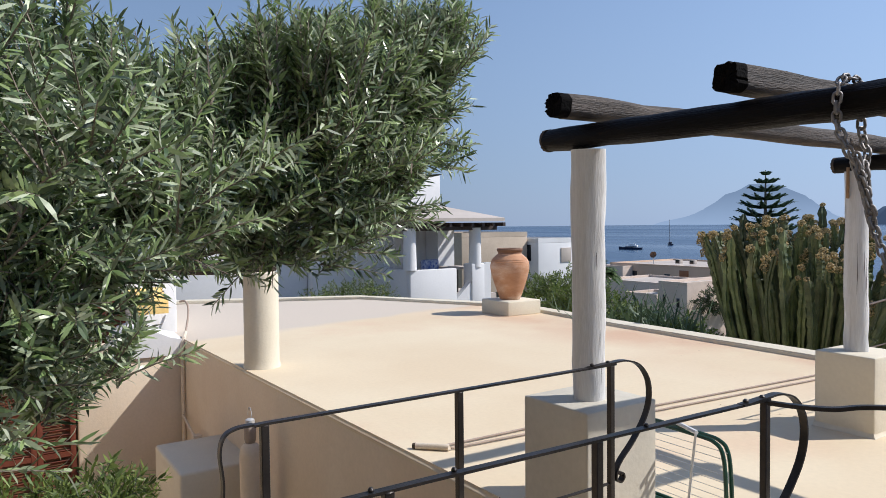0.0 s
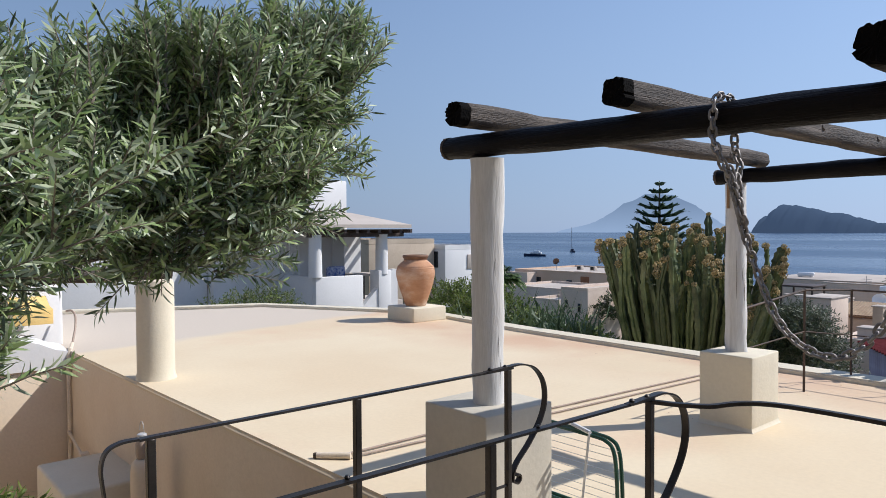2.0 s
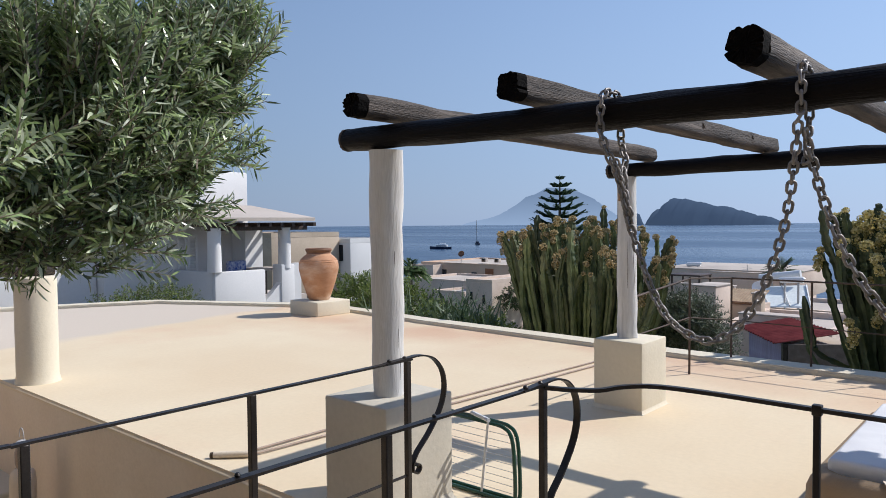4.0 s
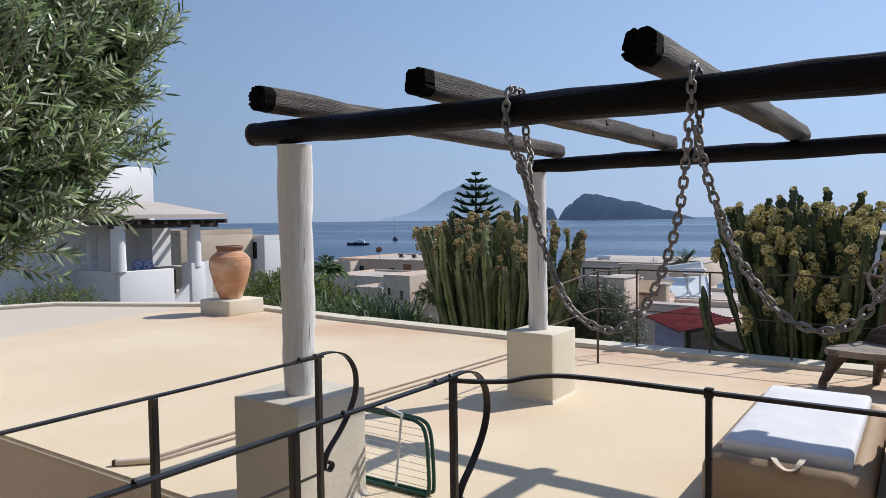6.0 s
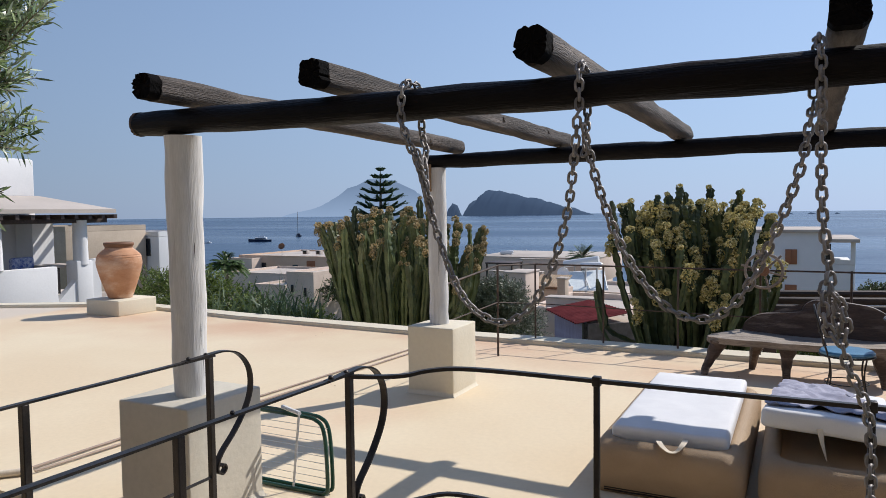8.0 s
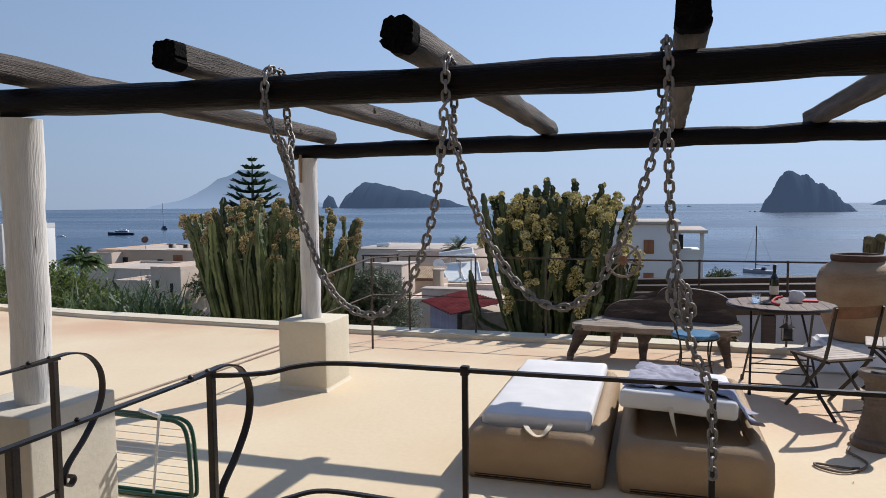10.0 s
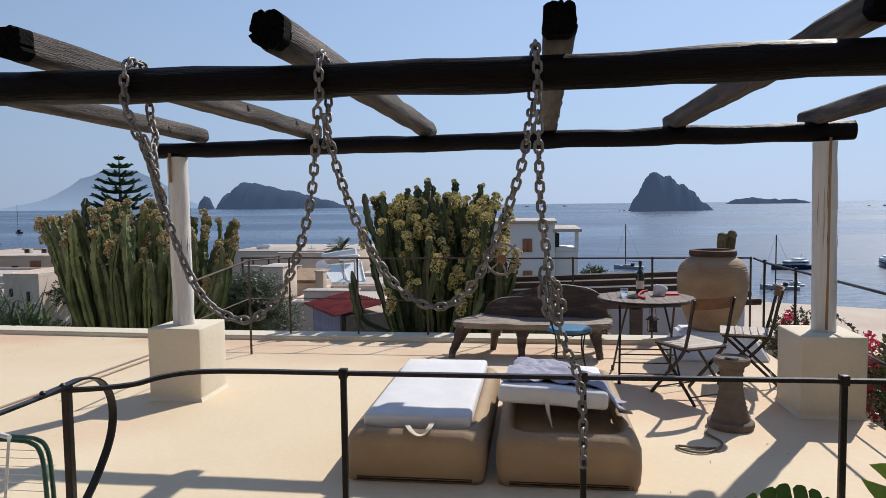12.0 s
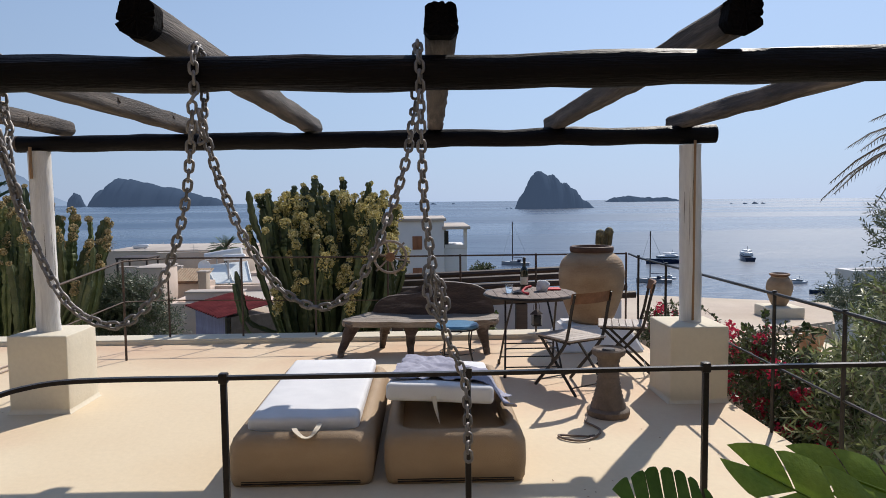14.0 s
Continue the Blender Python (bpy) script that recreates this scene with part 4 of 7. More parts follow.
lay_links(ch, [(2.985, -0.125, 1.44), (2.965, -0.112, 1.36), (2.955, -0.12, 1.27), (2.985, -0.155, 1.2)], phase=1)
lay_links(ch, [(2.99, -0.135, 1.38), (2.985, -0.165, 1.33), (2.985, -0.182, 1.26), (3.0, -0.175, 1.2)], phase=1)


# ---- iron rails ----
def bar(bm, pts, w, h):
    """A flat bar along points lying level: w across, h high."""
    pts = [Vector(p) for p in pts]
    rows = []
    for i, p in enumerate(pts):
        d = (pts[min(i + 1, len(pts) - 1)] - pts[max(i - 1, 0)]).normalized()
        s = Vector((-d.y, d.x, 0))
        s = s.normalized() if s.length > 1e-4 else Vector((0, 1, 0))
        u = d.cross(s).normalized()
        rows.append([bm.verts.new(p + s * a * w / 2 + u * b * h / 2) for a, b in ((-1, -1), (1, -1), (1, 1), (-1, 1))])
    for r0, r1 in zip(rows, rows[1:]):
        for k in range(4):
            bm.faces.new((r0[k], r0[(k + 1) % 4], r1[(k + 1) % 4], r1[k]))
    bm.faces.new(rows[0][::-1]), bm.faces.new(rows[-1])
    return bm


def stanchion(parent, x, y, z0, z1, w=0.026):
    part("post", box(B(), x - w / 2, x + w / 2, y - w / 2, y + w / 2, z0, z1, 0.003, 1), M_IRON, parent)


def end_curl(parent, x, y, z=0.96):
    pts = smooth_path([(x - 0.16, y, z + 0.004), (x, y, z + 0.012), (x + 0.10, y, z + 0.012), (x + 0.20, y, z - 0.02), (x + 0.27, y, z - 0.10), (x + 0.285, y, z - 0.20), (x + 0.25, y, z - 0.30), (x + 0.16, y, z - 0.41), (x + 0.07, y, z - 0.49), (x + 0.035, y, z - 0.54),
                       (x + 0.03, y, z - 0.585), (x + 0.06, y, z - 0.605), (x + 0.085, y, z - 0.585), (x + 0.075, y, z - 0.56), (x + 0.055, y, z - 0.565)], 8)
    bm = B()
    # the strip stands on edge: wide across the rail, thin along its bend
    rows = []
    for i, q in enumerate(pts):
        d = (pts[min(i + 1, len(pts) - 1)] - pts[max(i - 1, 0)]).normalized()
        nrm = d.cross(Vector((0, 1, 0))).normalized()
        rows.append([bm.verts.new(q + Vector((0, a * 0.017, 0)) + nrm * b * 0.004) for a, b in ((-1, -1), (1, -1), (1, 1), (-1, 1))])
    for r0, r1 in zip(rows, rows[1:]):
        for k in range(4):
            bm.faces.new((r0[k], r0[(k + 1) % 4], r1[(k + 1) % 4], r1[k]))
    bm.faces.new(rows[0][::-1]), bm.faces.new(rows[-1])
    part("scroll", bm, M_IRON, parent, "curled end of the handrail")
    for dx in (-0.13, -0.02):
        part("rivet", lathe(B(), [(0.012, 0), (0.012, 0.006), (0.006, 0.012)], 10, (x + dx, y, z + 0.012)), M_IRON, parent)


def strip(bm, pts, w=0.028, th=0.008):
    """A flat strip bent in the upright plane along x."""
    rows = []
    for i, q in enumerate(pts):
        d = (pts[min(i + 1, len(pts) - 1)] - pts[max(i - 1, 0)]).normalized()
        nrm = d.cross(Vector((0, 1, 0))).normalized()
        rows.append([bm.verts.new(q + Vector((0, a * w / 2, 0)) + nrm * b * th / 2) for a, b in ((-1, -1), (1, -1), (1, 1), (-1, 1))])
    for r0, r1 in zip(rows, rows[1:]):
        for k in range(4):
            bm.faces.new((r0[k], r0[(k + 1) % 4], r1[(k + 1) % 4], r1[k]))
    bm.faces.new(rows[0][::-1]), bm.faces.new(rows[-1])
    return bm


r = thing("iron_railing", "dark flat-bar iron handrail with a curled end along the footbridge", "railing", "footbridge rails")
part("handrail", bar(B(), [(1.0, 2.55, 0.96), (1.04, 2.55, 0.962), (1.9, 2.55, 0.962), (2.86, 2.55, 0.962)], 0.028, 0.009), M_IRON, r)
part("scroll", strip(B(), smooth_path([(1.0, 2.55, 0.964), (0.94, 2.55, 0.962), (0.895, 2.55, 0.94), (0.878, 2.55, 0.88), (0.888, 2.55, 0.76), (0.87, 2.55, 0.65), (0.80, 2.55, 0.52)], 6)), M_IRON, r)
part("lower_bar", sweep(B(), [(1.04, 2.55, 0.36), (2.83, 2.55, 0.36)], 0.008, 8), M_IRON, r)
for x in (1.04, 1.9, 2.83):
    stanchion(r, x, 2.55, -0.01, 0.958, 0.03)
end_curl(r, 2.83, 2.55)
r = thing("iron_railing", "dark iron handrail with a curled end and round bolts", "railing", "footbridge rails")
part("handrail", bar(B(), [(0.2, 1.76, 0.95), (1.2, 1.74, 0.958), (2.0, 1.72, 0.96), (2.82, 1.70, 0.962)], 0.028, 0.009), M_IRON, r)
part("lower_bar", sweep(B(), [(1.0, 1.745, 0.36), (2.8, 1.70, 0.36)], 0.008, 8), M_IRON, r)
for x, y in ((1.1, 1.74), (1.88, 1.722), (2.8, 1.70)):
    stanchion(r, x, y, -0.01, 0.956, 0.03)
end_curl(r, 2.8, 1.70)
for x in (1.05, 1.32, 2.12):
    part("bolt", lathe(B(), [(0.008, 0), (0.009, 0.005), (0.005, 0.011)], 10, (x, 1.742 - 0.02 * (x > 2), 0.964)), M_IRON, r)

r = thing("iron_railing", "dark iron guard rail along the terrace front", "railing")
part("handrail", bar(B(), smooth_path([(2.80, 1.69, 0.952), (2.86, 1.60, 0.946), (2.93, 1.50, 0.946), (2.985, 1.42, 0.962), (3.03, 1.30, 0.974), (3.07, 1.1, 0.972), (3.095, 0.69, 0.966), (3.12, -0.27, 0.962), (3.145, -1.24, 0.962), (3.16, -2.52, 0.962)], 5), 0.026, 0.016), M_IRON, r)
part("lower_bar", bar(B(), smooth_path([(2.80, 1.69, 0.37), (2.90, 1.55, 0.365), (2.97, 1.45, 0.39), (3.04, 1.3, 0.41), (3.09, 0.95, 0.38), (3.10, 0.69, 0.372), (3.12, -0.27, 0.37), (3.145, -1.24, 0.37), (3.16, -2.52, 0.37)], 5), 0.022, 0.014), M_IRON, r)
for x, y in ((3.095, 0.69), (3.12, -0.27), (3.145, -1.24), (3.16, -2.48)):
    stanchion(r, x, y, -0.01, 0.985, 0.024)
    part("collar", box(B(), x - 0.017, x + 0.017, y - 0.017, y + 0.017, 0.945, 0.985, 0.004), M_IRON, r)

r = thing("side_railing", "dark iron tube railing along the open terrace side", "railing")
part("handrail", sweep(B(), [(8.62, -2.52, 0.985), (8.24, -2.52, 0.97), (6.2, -2.52, 0.975), (4.3, -2.52, 0.98), (3.16, -2.52, 0.975)], 0.012, 8), M_IRON, r)
part("mid_bar", sweep(B(), [(5.92, -2.55, 0.47), (4.3, -2.52, 0.465), (3.16, -2.52, 0.46)], 0.009, 8), M_IRON, r)
for x in (8.24, 7.33, 6.6, 5.13, 4.31):
    part("post", sweep(B(), [(x, -2.52, -0.01), (x, -2.52, 0.99)], 0.013, 8), M_IRON, r)
    part("knob", lathe(B(), [(0.013, 0), (0.02, 0.008), (0.013, 0.02)], 10, (x, -2.52, 0.98)), M_IRON, r)

f = thing("wire_fence", "thin rusty iron fence with two rails on the kerb", "fence")
posts = [(8.66, 2.92), (8.66, 2.06), (8.66, 1.2), (8.66, 0.34), (8.66, -0.52), (8.66, -1.42), (8.66, -2.5)]
for x, y in posts:
    part("post", sweep(B(), [(x, y, 0.05), (x, y, 1.0)], 0.012, 6), M_RUST, f)
part("post", sweep(B(), [(7.72, 3.04, -0.01), (7.72, 3.04, 1.06)], 0.013, 6), M_RUST, f)
part("post", sweep(B(), [(6.34, 3.12, 0.61), (6.34, 3.12, 0.94)], 0.011, 6), M_RUST, f)
part("top_rail", sweep(B(), [(6.34, 3.12, 0.92), (7.72, 3.04, 1.045), (8.66, 2.92, 0.995), (8.66, 0.3, 0.985), (8.66, -2.5, 0.985)], 0.011, 6), M_RUST, f)
part("mid_rail", sweep(B(), [(6.36, 3.10, 0.56), (7.72, 3.04, 0.62), (8.66, 2.92, 0.50), (8.66, 0.3, 0.465), (8.66, -2.5, 0.465)], 0.007, 6), M_RUST, f)

# floor conduits and spout
p = thing("floor_conduit", "two grey-brown conduits lying across the terrace floor", "pipe")
for dx in (0.0, 0.13):
    part("pipe", sweep(B(), [(3.08, 4.36 + dx * 0.6, 0.018), (4.0, 4.30 + dx, 0.014), (5.2, 4.18 + dx, 0.014), (7.5, 4.02 + dx, 0.014), (8.5, 3.97 + dx, 0.014)], 0.0095, 8), M_PIPE, p)
s = thing("rain_spout", "old cream clay spout at the roof edge", "spout")
part("tube", sweep(B(), [(2.885, 4.545, 0.022), (2.95, 4.47, 0.026), (3.06, 4.36, 0.026)], 0.024, 10), M_GUTTER, s)
# solid dark end that imitates the shaded hollow of the tube
part("mouth", sweep(B(), [(2.868, 4.562, 0.021), (2.885, 4.545, 0.022)], [0.020, 0.0245], 10), M_CRACK, s, "dark plug for the shade inside the spout")


# ---- terrace things ----
def urn_profile(pts, n=6):
    return [(max(0.001, q.x), q.z) for q in smooth_path([(r, 0, z) for r, z in pts], n)]


b = box(B(), 8.15, 8.93, 9.98, 10.78, -0.005, 0.26, 0.02, 3)
tagged(part("plinth", b, M_CREAM), "cream plaster block under a terracotta urn", "plinth")
u = thing("urn", "weathered terracotta urn on a cream block", "urn", m=pose(8.52, 10.38, 0.26))
part("body", lathe(B(), urn_profile([(0.175, 0.0), (0.195, 0.02), (0.24, 0.14), (0.31, 0.35), (0.358, 0.54), (0.366, 0.64), (0.338, 0.74), (0.275, 0.81), (0.235, 0.84), (0.222, 0.86)]), 40), M_TERRA, u)
part("rim", lathe(B(), urn_profile([(0.22, 0.856), (0.222, 0.885), (0.238, 0.91), (0.243, 0.935), (0.228, 0.955), (0.20, 0.95), (0.19, 0.89), (0.18, 0.80)]), 40), M_DARKTERRA, u, "darker fired rim")
for z, rr in ((0.745, 0.333), (0.71, 0.350)):
    part("band", sweep(B(), [(rr * math.cos(a * 0.1571), rr * math.sin(a * 0.1571), z) for a in range(40)], 0.008, 6, closed=True), M_TERRA, u)


def daybed(y0, y1, label):
    t = thing("daybed", label, "daybed", "daybeds")
    x0, x1 = 4.34, 6.12
    bm = B()
    # bulging woven shell with a sunken top
    levels = [(0.0, 0.022), (0.03, 0.010), (0.12, 0.0), (0.22, 0.0), (0.26, 0.014), (0.295, 0.04), (0.308, 0.075), (0.30, 0.10), (0.255, 0.108)]
    rings = []
    for z, inset in levels:
        a0, a1, b0, b1 = x0 + inset, x1 - inset, y0 + inset, y1 - inset
        rad = 0.05 + 0.06 * min(1.0, z / 0.25)
        ring = []
        for cx, cy, st in ((a1 - rad, b1 - rad, 0), (a0 + rad, b1 - rad, 90), (a0 + rad, b0 + rad, 180), (a1 - rad, b0 + rad, 270)):
            for k in range(7):
                t_ = radians(st + 15 * k)
                ring.append(bm.verts.new((cx + rad * math.cos(t_), cy + rad * math.sin(t_), z)))
        rings.append(ring)
    for ra, rb in zip(rings, rings[1:]):
        for k in range(28):
            bm.faces.new((ra[k], ra[(k + 1) % 28], rb[(k + 1) % 28], rb[k]))
    bm.faces.new(rings[0][::-1]), bm.faces.new(rings[-1])
    part("shell", bm, M_WICKER, t, "woven tan shell with rounded edges", smooth=70)
    bm = B()
    for i in range(2):
        z = 0.018 + 0.014 * i
        sweep(bm, [(x0 + 0.012, y0 + 0.08, z), (x0 + 0.011, (y0 + y1) / 2, z), (x0 + 0.012, y1 - 0.08, z)], 0.005, 5)
    part("piping", bm, M_IRON, t, "dark piping along the foot")
    return t


def pad(x0, x1, y0, y1, z0, z1, bev, m=None, cuts=6):
    bm = box(B(), x0, x1, y0, y1, z0, z1, bev, 3)
    bmesh.ops.subdivide_edges(bm, edges=[e for e in bm.edges if e.calc_length() > 0.3], cuts=cuts, use_grid_fill=True)
    for v in bm.verts:
        v.co.z += 0.006 * noise.noise(v.co * 5.0)
    if m is not None:
        bmesh.ops.transform(bm, matrix=m, verts=bm.verts)
    return bm


d = daybed(0.205, 1.055, "tan woven daybed with a flat white mattress")
mt = part("mattress", pad(4.475, 6.04, 0.305, 0.965, 0.265, 0.368, 0.03), M_CUSHION, d, "white canvas mattress", smooth=70)
part("strap", bar(B(), smooth_path([(4.47, 0.68, 0.30), (4.42, 0.675, 0.322), (4.37, 0.65, 0.315), (4.35, 0.61, 0.292), (4.35, 0.57, 0.295), (4.38, 0.54, 0.325), (4.47, 0.53, 0.335)], 4), 0.03, 0.004), M_STRAP, mt, "cream carrying strap")
d = daybed(-0.69, 0.15, "tan woven daybed with its mattress head raised")
tilt = Matrix.Translation((5.75, -0.235, 0.33)) @ Matrix.Rotation(radians(-3.0), 4, "Z") @ Matrix.Rotation(radians(2.5), 4, "X") @ Matrix.Rotation(radians(7.2), 4, "Y") @ Matrix.Translation((-5.75, 0.15, -0.36))
mt = part("mattress", pad(4.55, 6.0, -0.485, 0.175, 0.30, 0.41, 0.028, tilt), M_CUSHION, d, "white canvas mattress tilted upwards", smooth=70)
part("strap", bar(B(), [tilt @ Vector((4.545, -0.12, 0.34)), tilt @ Vector((4.535, -0.135, 0.27)), tilt @ Vector((4.55, -0.16, 0.18))], 0.035, 0.004), M_STRAP, mt, "cream hanging strap")

# crumpled cloth lying on the second mattress, one end over its side
bm = B()
NXC, NYC = 56, 44
grid = []
for i in range(NXC):
    row = []
    for j in range(NYC):
        fx, fy = i / (NXC - 1), j / (NYC - 1)
        x = 4.68 + 1.31 * fx - 0.07 * math.sin(fy * 6 + 1) * (1 - fx)
        ymin = -0.60 + 0.05 * math.sin(x * 13) + 0.34 * min(1.0, max(0.0, (x - 5.18) / 0.3))
        y = ymin + (0.165 - ymin) * fy + 0.012 * math.sin(fx * 17)
        q = Vector((x * 2.6 + y * 1.5, y * 5.5 - x * 1.2, 0.3))
        ridge = (1 - 2.2 * abs(noise.noise(q))) * 0.55 + 0.35 * (1 - 2 * abs(noise.noise(q * 2.1))) + 0.2 * noise.noise(q * 5.3)
        z = 0.420 + 0.042 * max(-0.12, ridge - 0.15)
        if y < -0.465:
            z -= min(0.14, 1.5 * (-0.465 - y))
        row.append(bm.verts.new(tilt @ Vector((x, y, z))))
    grid.append(row)
for i in range(NXC - 1):
    for j in range(NYC - 1):
        bm.faces.new((grid[i][j], grid[i + 1][j], grid[i + 1][j + 1], grid[i][j + 1]))
g = bmesh.ops.extrude_face_region(bm, geom=bm.faces[:])
bmesh.ops.translate(bm, vec=(0, 0, -0.006), verts=[v for v in g["geom"] if isinstance(v, bmesh.types.BMVert)])
tagged(part("towel", bm, M_TOWEL, smooth=80), "crumpled grey-blue cloth lying on the raised mattress", "cloth")

# driftwood bench
t = thing("bench", "rough dark driftwood bench with a live-edge seat", "bench")
bm = B()
SEAT_FRONT = smooth_path([(7.86, 0.80, 0), (7.70, 0.70, 0), (7.66, 0.45, 0), (7.69, 0.15, 0), (7.67, -0.2, 0), (7.70, -0.55, 0), (7.72, -0.80, 0), (7.82, -0.885, 0)], 6)
SEAT_BACK = smooth_path([(7.82, -0.885, 0), (8.10, -0.88, 0), (8.20, -0.6, 0), (8.20, 0.0, 0), (8.19, 0.42, 0), (8.05, 0.64, 0), (7.94, 0.78, 0), (7.86, 0.80, 0)], 6)
prism(bm, [(q.x + 0.012 * noise.noise(q * 6.0), q.y) for q in SEAT_FRONT[:-1] + SEAT_BACK[:-1]], 0.315, 0.375)
bmesh.ops.bevel(bm, geom=[e for e in bm.edges if abs(e.verts[0].co.z - e.verts[1].co.z) < 0.001], offset=0.018, segments=2, affect="EDGES")
bmesh.ops.triangulate(bm, faces=[f_ for f_ in bm.faces if len(f_.verts) > 4])
for v in bm.verts:
    v.co.z += 0.016 * noise.noise(Vector((v.co.x * 4, v.co.y * 4, 0))) + 0.25 * max(0.0, v.co.x - 7.98) * min(1.0, max(0.0, v.co.y - 0.1) / 0.4)
part("seat", bm, M_BENCHTOP, t, "bleached live-edge seat plank", smooth=50)
bm = B()
BACK_TOP = [(0.47, 0.34), (0.48, 0.44), (0.42, 0.525), (0.30, 0.58), (0.12, 0.60), (-0.04, 0.615), (-0.09, 0.69), (-0.18, 0.735), (-0.32, 0.735), (-0.50, 0.72), (-0.68, 0.69), (-0.79, 0.62), (-0.85, 0.50), (-0.88, 0.35)]
top = [(q.x, q.y) for q in smooth_path([(y, z, 0) for y, z in BACK_TOP], 3)]
top = [(y, z + 0.012 * noise.noise(Vector((y * 9, z * 9, 3)))) for y, z in top]
lo = [bm.verts.new((8.13 + 0.10 * (z - 0.34) + 0.025 * noise.noise(Vector((y * 3, z * 2, 0))), y, z)) for y, z in top]
hi = [bm.verts.new((8.21 + 0.10 * (z - 0.34) + 0.02 * noise.noise(Vector((y * 3, z, 2))), y, z)) for y, z in top]
for k in range(len(top)):
    q = (k + 1) % len(top)
    bm.faces.new((lo[k], lo[q], hi[q], hi[k]))
bm.faces.new(lo), bm.faces.new(hi[::-1])
bmesh.ops.triangulate(bm, faces=[f_ for f_ in bm.faces if len(f_.verts) > 4])
part("backrest", bm, M_BENCH, t, "dark burnt backrest plank", smooth=35)
for i, (x, y, dx, dy) in enumerate(((7.78, 0.68, -0.07, 0.13), (7.78, 0.06, -0.02, 0.0), (7.80, -0.70, -0.05, -0.05), (8.13, 0.34, 0.03, 0.05), (8.13, -0.72, 0.02, -0.06))):
    leg = smooth_path([(x + dx, y + dy, -0.005), (x + dx * 0.75, y + dy * 0.85, 0.07), (x + dx * 0.4, y + dy * 0.5, 0.17), (x + dx * 0.1, y + dy * 0.1, 0.27), (x, y, 0.34)], 3)
    part("leg", sweep(B(), leg, [0.034, 0.036, 0.038, 0.038, 0.040, 0.044, 0.050, 0.058, 0.066, 0.074, 0.080, 0.084, 0.088], 10, wob=0.3, seed=i), M_BENCH, t)


def folding_chair(x, y, yaw, label):
    t = thing("folding_chair", label, "chair", "folding chairs", m=pose(x, y, 0, 0, 0, yaw))
    for s in (-1, 1):
        part("long_leg", bar(B(), smooth_path([(-0.27, s * 0.205, 0.86), (-0.235, s * 0.205, 0.72), (-0.19, s * 0.205, 0.52), (-0.12, s * 0.205, 0.38), (0.24, s * 0.205, 0.0)], 5), 0.012, 0.026), M_IRON, t)
        part("short_leg", bar(B(), [(0.19, s * 0.185, 0.44), (-0.27, s * 0.185, 0.0)], 0.012, 0.024), M_IRON, t)
        part("seat_rail", bar(B(), [(-0.20, s * 0.19, 0.437), (0.21, s * 0.19, 0.443)], 0.012, 0.022), M_IRON, t)
    for px, pz, w in ((0.185, 0.06, 0.205), (-0.21, 0.06, 0.185), (-0.16, 0.43, 0.205)):
        part("stretcher", sweep(B(), [(px, -w, pz), (px, w, pz)], 0.006, 6), M_IRON, t)
    for k in range(7):
        xx = -0.185 + k * 0.064
        part("seat_slat", box(B(), xx - 0.0305, xx + 0.0305, -0.21, 0.21, 0.449, 0.466, 0.005, 1), M_SEATSLAT, t)
    bm = B()
    rows = []
    for k in range(13):
        s = -0.215 + 0.43 * k / 12
        bow = -0.04 * (1 - (s / 0.215) ** 2)
        rows.append([bm.verts.new((-0.255 + bow + dx_ + (0.02 if zz < 0.8 else 0), s, zz)) for dx_, zz in ((-0.008, 0.775), (0.008, 0.775), (0.008, 0.862), (-0.008, 0.867))])
    for r0, r1 in zip(rows, rows[1:]):
        for k in range(4):
            bm.faces.new((r0[k], r0[(k + 1) % 4], r1[(k + 1) % 4], r1[k]))
    bm.faces.new(rows[0]), bm.faces.new(rows[-1][::-1])
    part("backrest", bm, M_BROWNWOOD, t, "curved brown wooden back slat", smooth=30)
    return t


folding_chair(6.40, -1.37, 30, "folding slatted wooden garden chair facing the round table")
folding_chair(6.95, -1.98, 76, "folding slatted wooden garden chair turned to the table")

t = thing("round_table", "round weathered wooden garden table with thin iron legs", "table", m=pose(7.02, -1.1, 0))
for k in range(9):
    y0 = -0.43 + k * 0.0956
    ys = [y0 + 0.002, y0 + 0.0936]
    outl = [(math.sqrt(max(0.0, 0.1849 - min(0.43, abs(yy)) ** 2)), yy) for yy in (ys[0], (ys[0] * 2 + ys[1]) / 3, (ys[0] + ys[1] * 2) / 3, ys[1])]
    pl = [(-a, b_) for a, b_ in outl] + [(a, b_) for a, b_ in outl[::-1]]
    part("top_slat", prism(B(), [(a if abs(a) > 0.004 else math.copysign(0.02, a), b_) for a, b_ in pl], 0.735, 0.757), M_TEAK, t, smooth=20)
part("rim", sweep(B(), [(0.432 * math.cos(k * 0.1309), 0.432 * math.sin(k * 0.1309), 0.742) for k in range(48)], 0.012, 6, closed=True), M_IRON, t)
for sx in (-1, 1):
    for sy in (-1, 1):
        part("leg", sweep(B(), [(sx * 0.30, sy * 0.20, 0.73), (sx * -0.02, sy * 0.235, 0.38), (-sx * 0.27, sy * 0.27, 0.0)], 0.010, 8), M_IRON, t)
        part("foot", lathe(B(), [(0.014, 0), (0.016, 0.01), (0.012, 0.05)], 8, (-sx * 0.27, sy * 0.27, 0)), M_IRON, t)
    part("stretcher", sweep(B(), [(sx * 0.22, -0.265, 0.085), (sx * 0.22, 0.265, 0.085)], 0.007, 6), M_IRON, t)
    part("stretcher", sweep(B(), [(sx * 0.12, -0.245, 0.24), (sx * 0.12, 0.245, 0.24)], 0.007, 6), M_IRON, t)

